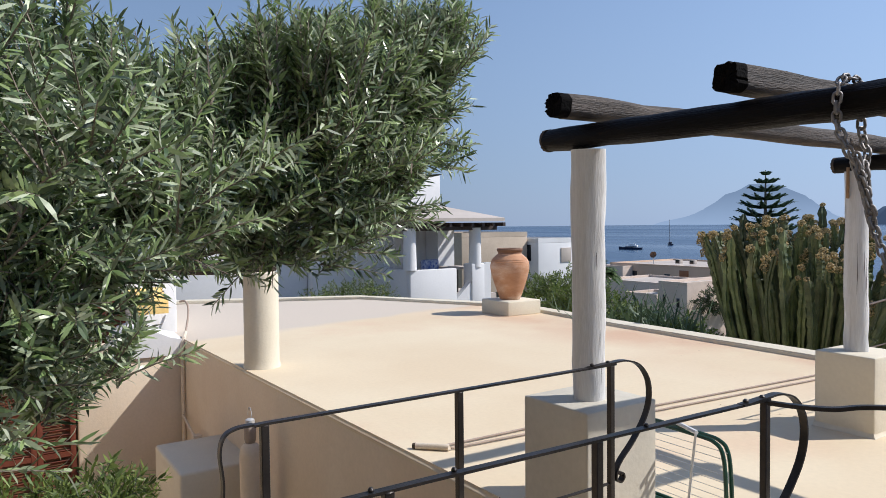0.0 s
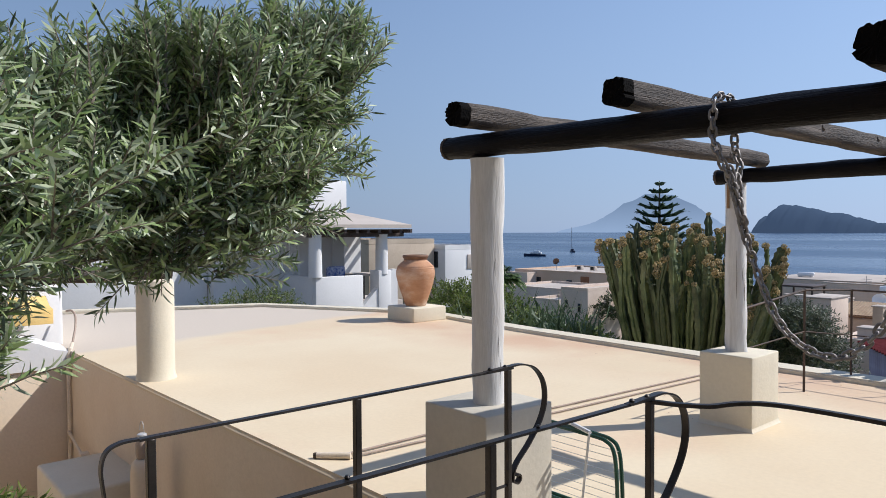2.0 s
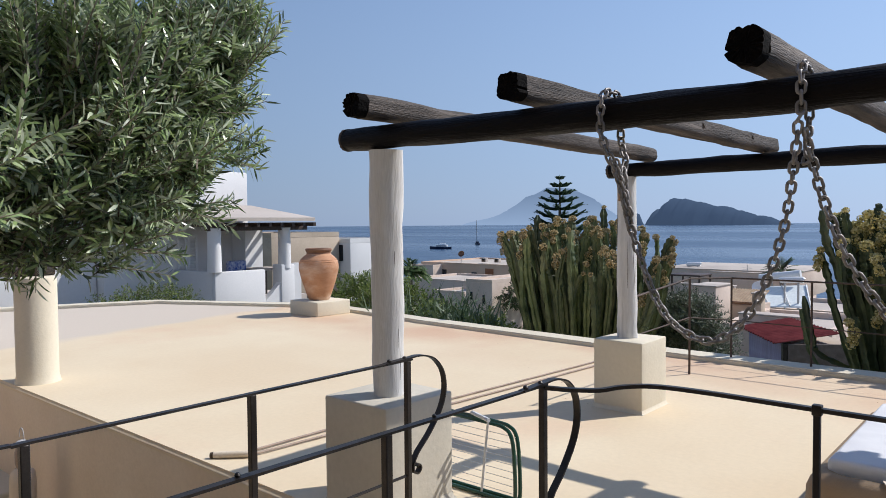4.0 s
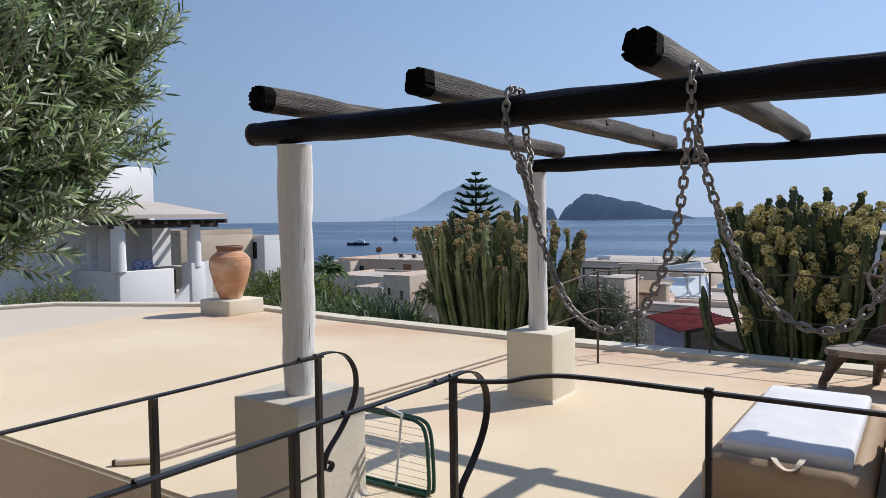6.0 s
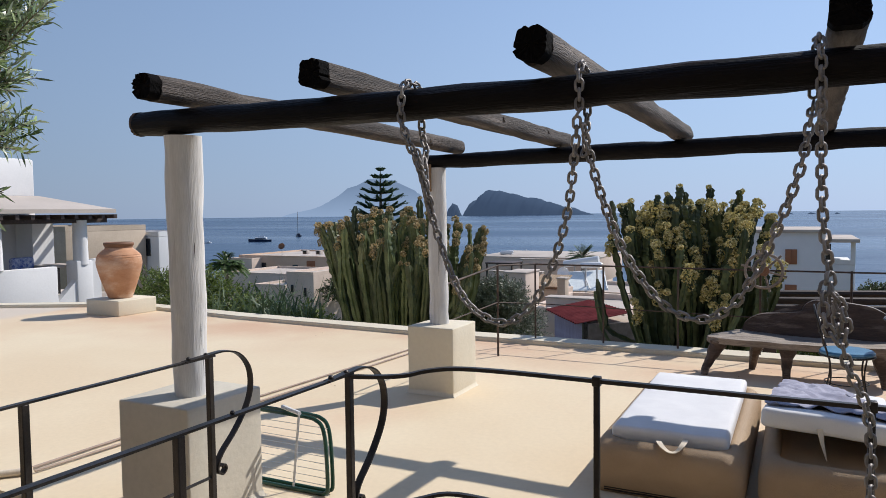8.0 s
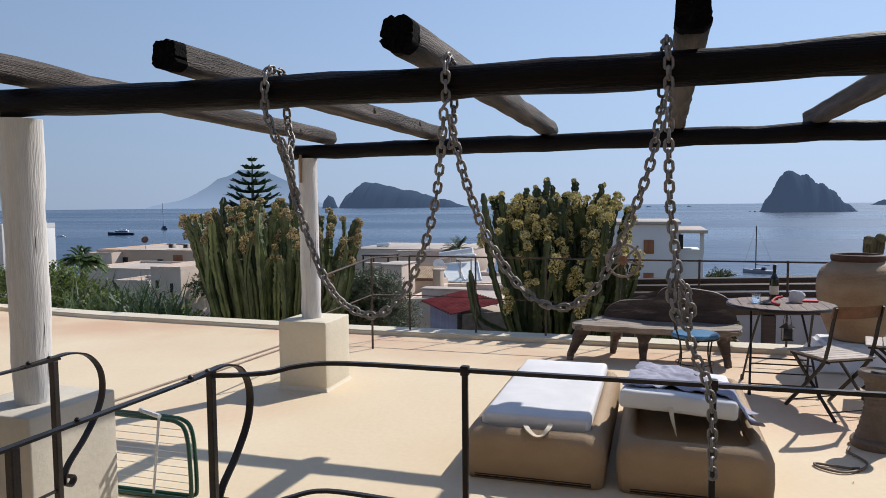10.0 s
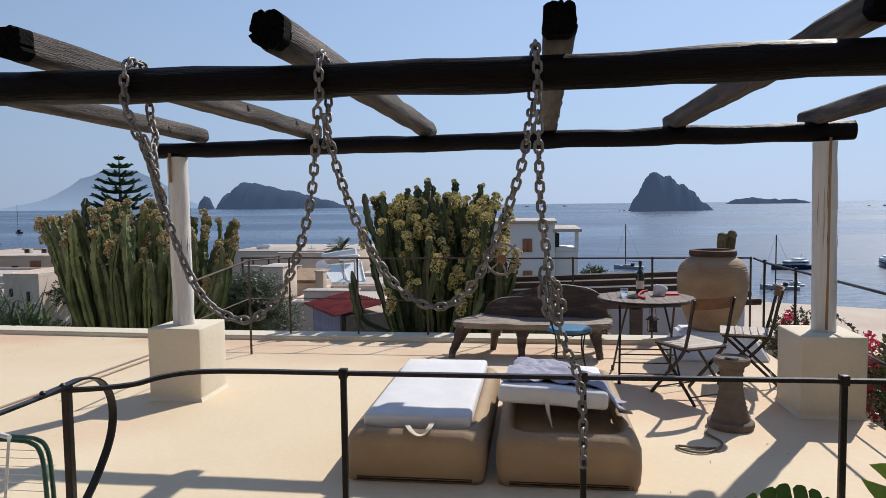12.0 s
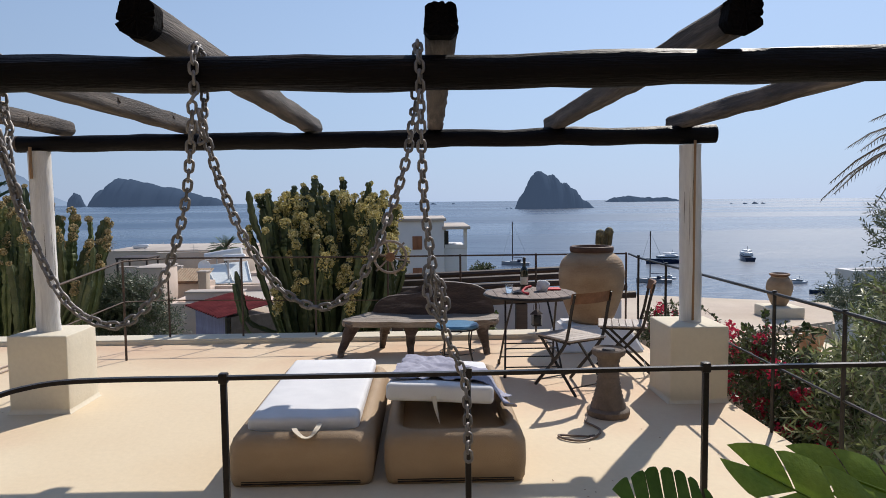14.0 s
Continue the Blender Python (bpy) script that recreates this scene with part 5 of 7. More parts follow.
bt = thing("bottle", "dark glass wine bottle with a pale label on the table", "bottle", m=pose(7.25, -1.08, 0.757))
part("body", lathe(B(), urn_profile([(0.036, 0), (0.038, 0.01), (0.038, 0.17), (0.034, 0.20), (0.016, 0.235), (0.0135, 0.30)], 5), 20), M_BOTTLE, bt)
part("label", lathe(B(), [(0.0385, 0.05), (0.0388, 0.052), (0.0388, 0.125), (0.0385, 0.127)], 20), M_LABEL, bt, "pale paper label")
part("cap", lathe(B(), [(0.0155, 0.275), (0.0158, 0.28), (0.0158, 0.315), (0.012, 0.318)], 14), M_IRON, bt, "dark foil cap")
gl = lathe(B(), [(0.03, 0), (0.033, 0.005), (0.036, 0.08), (0.034, 0.08), (0.031, 0.012), (0.02, 0.01)], 18, (7.0, -0.90, 0.757))
tagged(part("glass", gl, M_CLEAR), "small clear drinking glass on the table", "glass")
bm = B()
r = bmesh.ops.create_icosphere(bm, subdivisions=3, radius=0.062, matrix=Matrix.Translation((7.1, -1.24, 0.805)))
for v in bm.verts:
    v.co += (v.co - Vector((7.1, -1.24, 0.805))) * (0.35 * noise.noise(v.co * 22))
    v.co.z = max(v.co.z, 0.758)
tagged(part("paper_napkin", bm, M_CUSHION, smooth=30), "crumpled white paper napkin on the table", "napkin")
bm = box(B(), 7.12, 7.24, -1.42, -1.20, 0.758, 0.775, 0.006)
tagged(part("red_wallet", bm, M_RED), "flat red cloth pouch on the table", "pouch")
bm = sweep(B(), smooth_path([(6.83, -1.06, 0.768), (6.93, -1.02, 0.775), (7.02, -1.06, 0.80), (7.06, -1.12, 0.81)], 5), [0.012] * 16, 8)
tagged(part("red_ribbon", bm, M_RED), "rolled red and white cloth on the table", "cloth")
bm = sweep(B(), [(0.035 * math.cos(k * 0.4189) + 6.90, 0.045 * math.sin(k * 0.4189) - 0.97, 0.766) for k in range(15)], 0.008, 6, closed=True)
tagged(part("sunglasses_case", bm, M_IRON), "small dark ring-shaped ashtray on the table", "ashtray")

# blue-seated iron chair
t = thing("iron_chair", "wrought iron chair with a scrolled back and round blue seat", "chair", m=pose(7.0, -0.40, 0))
part("seat", lathe(B(), [(0.19, 0.435), (0.205, 0.44), (0.208, 0.455), (0.195, 0.47), (0.08, 0.475)], 32), M_BLUESEAT, t, "round blue vinyl seat")
part("seat_ring", sweep(B(), [(0.205 * math.cos(k * 0.2618), 0.205 * math.sin(k * 0.2618), 0.43) for k in range(24)], 0.008, 6, closed=True), M_IRON, t)
for a in (45, 135, 225, 315):
    ca, sa = math.cos(radians(a)), math.sin(radians(a))
    part("leg", sweep(B(), smooth_path([(0.19 * ca, 0.19 * sa, 0.43), (0.17 * ca, 0.17 * sa, 0.25), (0.24 * ca, 0.24 * sa, 0.0)], 5), 0.007, 6), M_IRON, t)
part("leg_ring", sweep(B(), [(0.165 * math.cos(k * 0.2618), 0.165 * math.sin(k * 0.2618), 0.2) for k in range(24)], 0.005, 6, closed=True), M_IRON, t)
part("back_frame", sweep(B(), smooth_path([(-0.14, 0.14, 0.43), (-0.16, 0.19, 0.60), (-0.13, 0.23, 0.76), (0.0, 0.25, 0.84), (0.13, 0.23, 0.76), (0.16, 0.19, 0.60), (0.14, 0.14, 0.43)], 7), 0.008, 6), M_IRON, t)
for s in (-1, 1):
    sp = [(s * (0.068 + 0.062 * (1 - k / 26) * math.cos(k * 0.5)), 0.20 + 0.0008 * k, 0.66 + 0.075 * (1 - k / 26) * math.sin(k * 0.5)) for k in range(24)]
    part("scroll", sweep(B(), sp, 0.006, 5), M_IRON, t)
    sp = [(s * (0.06 + 0.045 * (1 - k / 24) * math.cos(k * 0.5)), 0.175, 0.53 + 0.05 * (1 - k / 24) * math.sin(k * 0.5)) for k in range(22)]
    part("scroll", sweep(B(), sp, 0.006, 5), M_IRON, t)

# clay column pot and hose
t = thing("clay_stand", "grey-brown ribbed clay stand with a dished top", "stand", m=pose(5.6, -1.49, 0))
prof = [(0.155, 0.0), (0.162, 0.02), (0.162, 0.045), (0.148, 0.06), (0.136, 0.062)]
for k in range(24):
    f = k / 23
    prof.append((0.074 + 0.058 * (1 - f) ** 2.5 + (0.006 if k % 2 else 0) + (0.015 * max(0, f - 0.85) / 0.15), 0.07 + 0.38 * f))
prof += [(0.118, 0.465), (0.126, 0.48), (0.126, 0.505), (0.115, 0.515), (0.10, 0.50), (0.05, 0.497)]
part("body", lathe(B(), prof, 32), M_POT, t)
part("cap", lathe(B(), [(0.045, 0.497), (0.05, 0.503), (0.04, 0.512)], 18), M_IRON, t, "dark inner cap")
hp = smooth_path([(5.50, -1.30, 0.012), (5.40, -1.27, 0.012), (5.30, -1.31, 0.012), (5.20, -1.33, 0.012), (5.08, -1.27, 0.012), (5.0, -1.15, 0.012), (5.05, -1.04, 0.012), (5.12, -1.02, 0.012), (5.10, -1.12, 0.012), (5.07, -1.22, 0.014)], 6)
t = thing("hose", "coiled brown hose end lying on the floor", "hose")
part("tube", sweep(B(), hp, 0.008, 8), M_HOSE, t)
part("nozzle", sweep(B(), [(5.07, -1.22, 0.014), (5.085, -1.26, 0.016)], [0.012, 0.009], 8), M_POT, t)

# dry leaf bits blown over the floor
rg = random.Random(77)
lv, lf = [], []
for _ in range(70):
    q = rg.choice(((5.0, -1.5, 0.7), (4.2, -1.4, 0.6), (7.6, 3.6, 0.9), (8.2, 1.0, 1.2), (6.2, 3.6, 0.7), (8.3, 5.5, 1.0)))
    p_ = Vector((min(8.45, q[0] + rg.gauss(0, q[2] * 0.5)), max(-2.4, q[1] + rg.gauss(0, q[2])), 0.004))
    a_ = rg.uniform(0, 6.28)
    leaf_quads(lv, lf, p_, Vector((math.cos(a_), math.sin(a_), 0.1)).normalized(), Vector((0, 0, 1)), rg.uniform(0.012, 0.035), rg.uniform(0.006, 0.012))
t = thing("fallen_leaves", "small dry leaf bits scattered on the terrace floor", "leaves", kind="stuff")
soup("leaf_bits", lv, lf, M_BROWNWOOD, t, kind="stuff")

# large urn, its block and the cactus behind
bm = B()
foot = [bm.verts.new(q) for q in ((7.70, -2.46, -0.004), (8.50, -2.46, -0.004), (8.50, -1.48, -0.004), (7.70, -1.48, -0.004))]
crown_ = [bm.verts.new(q) for q in ((7.93, -2.33, 0.25), (8.49, -2.33, 0.25), (8.49, -1.64, 0.25), (7.93, -1.64, 0.25))]
for k in range(4):
    bm.faces.new((foot[k], foot[(k + 1) % 4], crown_[(k + 1) % 4], crown_[k]))
bm.faces.new(foot[::-1]), bm.faces.new(crown_)
bmesh.ops.bevel(bm, geom=bm.edges[:], offset=0.03, segments=3, affect="EDGES")
tagged(part("urn_block", bm, M_WHITE), "white plaster block under the large urn", "plinth")
u = thing("large_urn", "large old pale terracotta oil jar on a white block", "urn", m=pose(8.22, -1.98, 0.25))
part("body", lathe(B(), urn_profile([(0.20, 0), (0.235, 0.03), (0.285, 0.15), (0.34, 0.32), (0.366, 0.50), (0.362, 0.60), (0.335, 0.69), (0.285, 0.75), (0.24, 0.78), (0.228, 0.80)]), 44), M_OLDTERRA, u)
part("rim", lathe(B(), urn_profile([(0.225, 0.79), (0.238, 0.80), (0.244, 0.825), (0.238, 0.855), (0.21, 0.86), (0.195, 0.82), (0.185, 0.75)]), 44), M_URNRIM, u, "dark fired rim")
for z, rr in ((0.64, 0.351), (0.665, 0.343), (0.69, 0.333), (0.715, 0.314)):
    part("groove_band", sweep(B(), [(rr * math.cos(a * 0.1428), rr * math.sin(a * 0.1428), z) for a in range(44)], 0.006, 5, closed=True), M_OLDTERRA, u)

# two lanterns on the fence rail
for i, y in enumerate((-0.86, -1.42)):
    t = thing("lantern", "small grey metal lantern hanging from the fence rail", "lantern", "fence lanterns", m=pose(8.62, y, 0.0))
    part("cage", box(B(), -0.055, 0.055, -0.055, 0.055, 0.14, 0.16, 0.004), M_IRON, t)
    part("glass", box(B(), -0.05, 0.05, -0.05, 0.05, 0.16, 0.27, 0.003), M_DARKGLASS, t, "dim glass panes")
    for sx in (-1, 1):
        for sy in (-1, 1):
            part("corner_bar", box(B(), sx * 0.05 - 0.005, sx * 0.05 + 0.005, sy * 0.05 - 0.005, sy * 0.05 + 0.005, 0.15, 0.28), M_STEEL, t)
    part("roof", lathe(B(), [(0.08, 0.275), (0.078, 0.282), (0.03, 0.32), (0.012, 0.335)], 4), M_RUST, t)
    part("handle", sweep(B(), [(0, -0.045, 0.29), (0, -0.03, 0.40), (0.01, 0, 0.465), (0, 0.03, 0.40), (0, 0.045, 0.29)], 0.003, 5), M_IRON, t)

# wheel hanging on the fence
t = thing("wooden_wheel", "weathered wooden ship's wheel hung on the fence", "wheel", m=pose(8.60, 0.305, 0.985))
part("rim", sweep(B(), [(0, 0.185 * math.cos(k * 0.1963), 0.185 * math.sin(k * 0.1963)) for k in range(32)], 0.016, 8, closed=True), M_BENCHTOP, t)
part("hub", sweep(B(), [(-0.025, 0, 0), (0.025, 0, 0)], 0.055, 14), M_BROWNWOOD, t, "reddish wooden hub")
for k in range(6):
    a = radians(60 * k + 15)
    part("spoke", sweep(B(), [(0, 0.05 * math.cos(a), 0.05 * math.sin(a)), (0, 0.235 * math.cos(a), 0.235 * math.sin(a))], [0.011, 0.013], 6), M_BENCHTOP, t)

# folded drying rack behind the pedestal
t = thing("drying_rack", "folded green tube drying rack with white wires on the floor", "rack")
for i, dx in enumerate((0.0, 0.05)):
    fr = smooth_path([(3.62 + dx, 2.98, 0.45), (3.62 + dx, 2.6, 0.445), (3.61 + dx, 2.50, 0.435), (3.605 + dx, 2.455, 0.40), (3.60 + dx, 2.43, 0.30), (3.585 + dx, 2.41, 0.06), (3.58 + dx, 2.43, 0.02), (3.58 + dx, 2.49, 0.014), (3.57 + dx, 2.98, 0.014)], 5)
    part("frame", sweep(B(), fr, 0.012, 8), M_GREENTUBE, t, "green enamelled tube")
part("leg", sweep(B(), [(3.60, 2.62, 0.47), (3.58, 2.66, 0.01)], 0.008, 6), M_WIRE, t, "white tube leg")
part("clip", sweep(B(), [(3.58, 2.60, 0.475), (3.64, 2.78, 0.48)], 0.013, 6), M_WIRE, t, "white plastic joint")
for k in range(9):
    z = 0.06 + 0.042 * k
    part("wire", sweep(B(), [(3.59 + 0.06 * z, 2.98, z), (3.59 + 0.06 * z, 2.425, z)], 0.002, 4), M_WIRE, t, "thin white wire")

# ---- near plants ----
rng = random.Random(11)
OLIVE = [((1.33, 2.83, 1.95), 0.47, 0.66), ((0.78, 2.74, 1.90), 0.48, 0.66), ((0.33, 2.55, 1.78), 0.55, 0.80), ((0.22, 2.42, 1.36), 0.24, 1.0), ((0.20, 2.4, 1.14), 0.18, 1.0), ((1.70, 2.84, 2.22), 0.27, 0.9), ((2.0, 2.86, 2.34), 0.19, 0.9), ((1.92, 2.86, 2.12), 0.15, 0.8), ((1.86, 2.88, 1.96), 0.15, 0.8), ((1.72, 2.88, 1.80), 0.13, 0.8), ((1.52, 2.88, 1.64), 0.15, 0.8), ((1.20, 2.86, 1.60), 0.15, 0.8),
         ((-0.05, 2.75, 1.86), 0.60, 0.8), ((0.08, 2.36, 1.5), 0.3, 1.0), ((1.04, 2.84, 1.70), 0.27, 0.75), ((1.42, 2.85, 1.72), 0.27, 0.8), ((0.74, 2.74, 1.64), 0.25, 0.7), ((0.40, 2.42, 1.27), 0.16, 1.0), ((0.42, 2.45, 1.55), 0.2, 0.9), ((1.56, 2.86, 2.12), 0.25, 0.9), ((-0.45, 2.6, 1.7), 0.6, 1.0)]
HOLLOW = [((0.70, 2.62, 1.36), 0.24), ((0.92, 2.75, 1.45), 0.2), ((1.06, 2.42, 2.02), 0.24), ((1.28, 2.45, 1.92), 0.2), ((0.86, 2.4, 2.10), 0.17), ((0.55, 2.3, 1.85), 0.14)]
ov, of, ost = twig_foliage(OLIVE, 4700, 15, 0.066, 0.0105, 0.24, rng, up=0.95, outward=0.75, hollow=0.12, droop=0.10, clump=7, gap=HOLLOW)
tv, tf, tst = twig_foliage([(Vector(c_) + Vector((0, 0, r_ * 0.40)), r_ * 0.80, 0.30) for c_, r_, s_ in OLIVE if c_[2] > 1.9], 900, 16, 0.060, 0.0100, 0.26, rng, up=1.9, outward=0.4, hollow=0.5, droop=0.05, clump=4)
of += [tuple(k_ + len(ov) for k_ in q_) for q_ in tf]
ov += tv
ost += tst
t = thing("olive_tree", "grey-green olive tree with dense narrow leaves", "tree")
bm = B()
sweep(bm, [(-0.75, 3.5, -2.55), (-0.7, 3.4, -1.6), (-0.55, 3.25, -0.6), (-0.35, 3.1, 0.4), (-0.15, 2.95, 1.15)], [0.16, 0.13, 0.115, 0.10, 0.085], 12, wob=0.25)
for q, w in (((1.38, 2.83, 2.12), 0.04), ((0.78, 2.74, 2.2), 0.045), ((0.33, 2.5, 2.1), 0.04), ((1.66, 2.8, 2.3), 0.03), ((-0.2, 2.7, 2.2), 0.045), ((1.06, 2.86, 1.6), 0.03), ((0.32, 2.42, 1.5), 0.025), ((-0.5, 2.6, 1.8), 0.035)):
    q = Vector(q)
    a = Vector((-0.15, 2.95, 1.1))
    sweep(bm, smooth_path([a, a.lerp(q, 0.4) + Vector((0, 0.05, 0.12)), a.lerp(q, 0.75) + Vector((0.02, 0, 0.06)), q], 4), [w * (1 - 0.75 * i / 12) for i in range(13)], 8, wob=0.2)
part("trunk", bm, M_BARK, t)
tagged(part("brushwood", stems_mesh(B(), ost, 0.0042), M_BARK, t), kind="stuff")
soup("crown", ov, of, M_OLIVE, t, kind="stuff")


def shrub(name, label, blobs, twigs, leaves, ll, lw, tl, material, seed, base, up=0.4, droop=0.2, category="shrub", stem_r=0.004):
    rg = random.Random(seed)
    v, f_, st = twig_foliage(blobs, twigs, leaves, ll, lw, tl, rg, up=up, droop=droop, hollow=0.2)
    t_ = thing(name, label, category)
    bm_ = B()
    for c_, r_, s_ in blobs:
        sweep(bm_, smooth_path([base, Vector(base).lerp(Vector(c_), 0.5) + Vector((0.05, 0.03, 0.1)), c_], 3), [0.04, 0.036, 0.03, 0.026, 0.02, 0.016, 0.012], 6)
    part("branches", bm_, M_BARK, t_)
    tagged(part("brushwood", stems_mesh(B(), st, stem_r), M_BARK, t_), kind="stuff")
    soup("leaves", v, f_, material, t_, kind="stuff")
    return t_


shrub("shrub", "dense green shrub in the courtyard", [((0.85, 6.1, -0.55), 0.45, 0.7), ((0.45, 6.0, -0.65), 0.45, 0.8), ((1.05, 6.3, -1.0), 0.45, 1.0)], 380, 9, 0.11, 0.022, 0.25, M_SHRUB, 5, (0.8, 6.2, -2.5))
shrub("olive_shrub", "loose grey-green shrub beside the side railing", [((5.35, -3.18, 0.30), 0.20, 1.1), ((4.97, -3.18, 0.55), 0.22, 1.1), ((4.95, -3.12, 0.12), 0.26, 1.0), ((5.3, -3.12, -0.08), 0.26, 1.0), ((5.2, -3.5, 0.82), 0.22, 1.1), ((4.7, -3.05, -0.12), 0.26, 1.0), ((5.75, -3.85, 0.55), 0.30, 1.0), ((5.6, -3.6, 0.2), 0.3, 1.0)],
      330, 8, 0.098, 0.017, 0.28, M_OLEANDER, 6, (5.1, -3.5, -2.6), up=0.7)
bg = shrub("bougainvillea", "bougainvillea with crimson bracts beside the terrace", [((6.6, -3.15, 0.02), 0.28, 0.8), ((6.1, -3.05, -0.16), 0.30, 0.8), ((5.6, -3.0, -0.34), 0.30, 0.8), ((7.2, -3.2, -0.12), 0.28, 0.8), ((6.1, -3.5, -0.12), 0.36, 0.8), ((8.9, -3.1, 0.0), 0.28, 0.8), ((6.35, -3.15, 0.22), 0.26, 0.8), ((5.85, -3.15, 0.14), 0.24, 0.8), ((6.95, -3.2, 0.12), 0.22, 0.8), ((5.5, -3.15, 0.0), 0.26, 0.8)],
           1150, 8, 0.046, 0.021, 0.22, M_DARKSHRUB, 7, (6.3, -3.6, -2.6))
# long arching sprigs that rise out of the bush
rg = random.Random(9)
bm, sv, sf = B(), [], []
for x, y, z, dx, dy, up in ((6.4, -3.1, 0.2, 0.25, -0.1, 0.42), (6.1, -3.05, 0.1, -0.1, -0.2, 0.5), (5.9, -3.1, 0.1, 0.2, -0.3, 0.44), (6.6, -2.98, 0.22, 0.5, 0.3, 0.40), (6.5, -3.0, 0.2, -0.3, 0.2, 0.36), (5.7, -3.0, 0.0, 0.2, 0.0, 0.4)):
    sp = smooth_path([(x, y, z), (x + dx * 0.4, y + dy * 0.4, z + up * 0.6), (x + dx * 0.8, y + dy * 0.8, z + up * 0.95), (x + dx * 1.2, y + dy * 1.2, z + up * 0.9)], 6)
    sweep(bm, sp, [0.006 - 0.0045 * k / (len(sp) - 1) for k in range(len(sp))], 5)
    for q in sp[4:]:
        for _k in range(3):
            leaf_quads(sv, sf, q, rand_dir(rg), rand_dir(rg), 0.045, 0.026)
part("sprig", bm, M_BARK, bg, "long arching sprigs")
soup("sprig_leaves", sv, sf, M_DARKSHRUB, bg, kind="stuff")
rg = random.Random(8)
fv, ff = [], []
for c_, r_, n_ in (((6.62, -2.98, 0.20), 0.20, 9), ((6.85, -2.98, 0.0), 0.18, 7), ((6.2, -2.98, 0.16), 0.16, 5), ((6.55, -2.92, -0.12), 0.16, 7), ((5.95, -2.9, -0.12), 0.15, 5), ((5.55, -2.85, -0.18), 0.16, 6), ((5.2, -2.9, -0.1), 0.12, 4), ((5.6, -3.35, 0.34), 0.06, 3), ((6.2, -3.3, 0.2), 0.3, 4), ((8.9, -3.0, 0.18), 0.22, 6), ((6.4, -2.96, 0.38), 0.2, 7), ((5.85, -2.95, 0.30), 0.16, 5), ((6.95, -2.98, 0.28), 0.2, 8), ((5.5, -2.9, 0.14), 0.14, 4)):
    for _ in range(n_):
        cl = Vector(c_) + rand_dir(rg) * r_ * rg.random() ** 0.6
        for _k in range(26):
            leaf_quads(fv, ff, cl + rand_dir(rg) * 0.045, rand_dir(rg), rand_dir(rg), 0.03, 0.026)
soup("blossom", fv, ff, M_BOUGAIN, bg, "crimson bracts", kind="stuff")


def paddle_leaf(parent, base, tip, width, slits, seed, roll=0.0, skin=None):
    """A broad leaf on a stalk, torn into strips along its edges."""
    rg_ = random.Random(seed)
    base, tip = Vector(base), Vector(tip)
    d_ = (tip - base)
    ln = d_.length
    d_.normalize()
    u_, v_ = ring_frame(d_)
    side = u_ * math.cos(roll) + v_ * math.sin(roll)
    up_ = side.cross(d_).normalized()
    bm_ = B()
    sweep(bm_, [base - d_ * 0.4 - Vector((0, 0, 0.25)), base, base.lerp(tip, 0.5) + up_ * 0.02, tip], [0.012, 0.010, 0.006, 0.002], 6)
    NS_, NA_ = 5, 6
    for s in (-1, 1):
        for k in range(slits):
            sag, lag = rg_.uniform(0.12, 0.26), rg_.uniform(0.115, 0.145)
            rows_ = []
            for i_ in range(NS_ + 1):
                g0 = i_ / NS_
                f_ = (k + 0.02 + 0.96 * g0) / slits
                w_ = math.sin(math.pi * min(1.0, 0.10 + 0.88 * f_)) ** 0.6 * width * (1 - 0.10 * abs(2 * g0 - 1) ** 4)
                rows_.append([bm_.verts.new(base + d_ * (ln * (f_ + lag * (j_ / NA_) - 0.012 * (g0 - 0.5) * j_ / NA_)) + side * (s * w_ * j_ / NA_) + up_ * (0.30 * w_ * j_ / NA_ - sag * w_ * (j_ / NA_) ** 2)) for j_ in range(NA_ + 1)])
            for r0, r1 in zip(rows_, rows_[1:]):
                for j_ in range(NA_):
                    bm_.faces.new((r0[j_], r1[j_], r1[j_ + 1], r0[j_ + 1]))
    return part("leaf", bm_, skin or M_BIGLEAF, parent, smooth=60)


t = thing("broad_leaf_plant", "glossy green plant with broad torn leaves below the landing", "plant")
BROAD = (((2.46, -1.03, 0.635), (2.53, -0.73, 0.69), 0.135, 7, 1.35, M_SHADELEAF), ((2.40, -0.94, 0.575), (2.44, -0.70, 0.64), 0.085, 2, 1.0, None),
         ((2.40, -1.85, 0.40), (2.60, -1.17, 0.765), 0.15, 5, 0.8, None), ((2.55, -2.0, 0.50), (2.72, -1.42, 0.735), 0.12, 4, 0.7, None),
         ((2.46, -1.20, 0.46), (2.54, -1.04, 0.64), 0.05, 5, 0.4, M_SHADELEAF), ((2.50, -1.30, 0.44), (2.56, -1.12, 0.64), 0.05, 4, 0.9, M_SHADELEAF))
for i, (a, b_, w, sl, ro, skin) in enumerate(BROAD):
    paddle_leaf(t, a, b_, w, sl, i, ro, skin)
part("stem", sweep(B(), [(2.05, -1.75, -2.6), (2.1, -1.7, -0.8), (2.15, -1.65, 0.3)], [0.07, 0.06, 0.04], 10, wob=0.15), M_BARK, t)


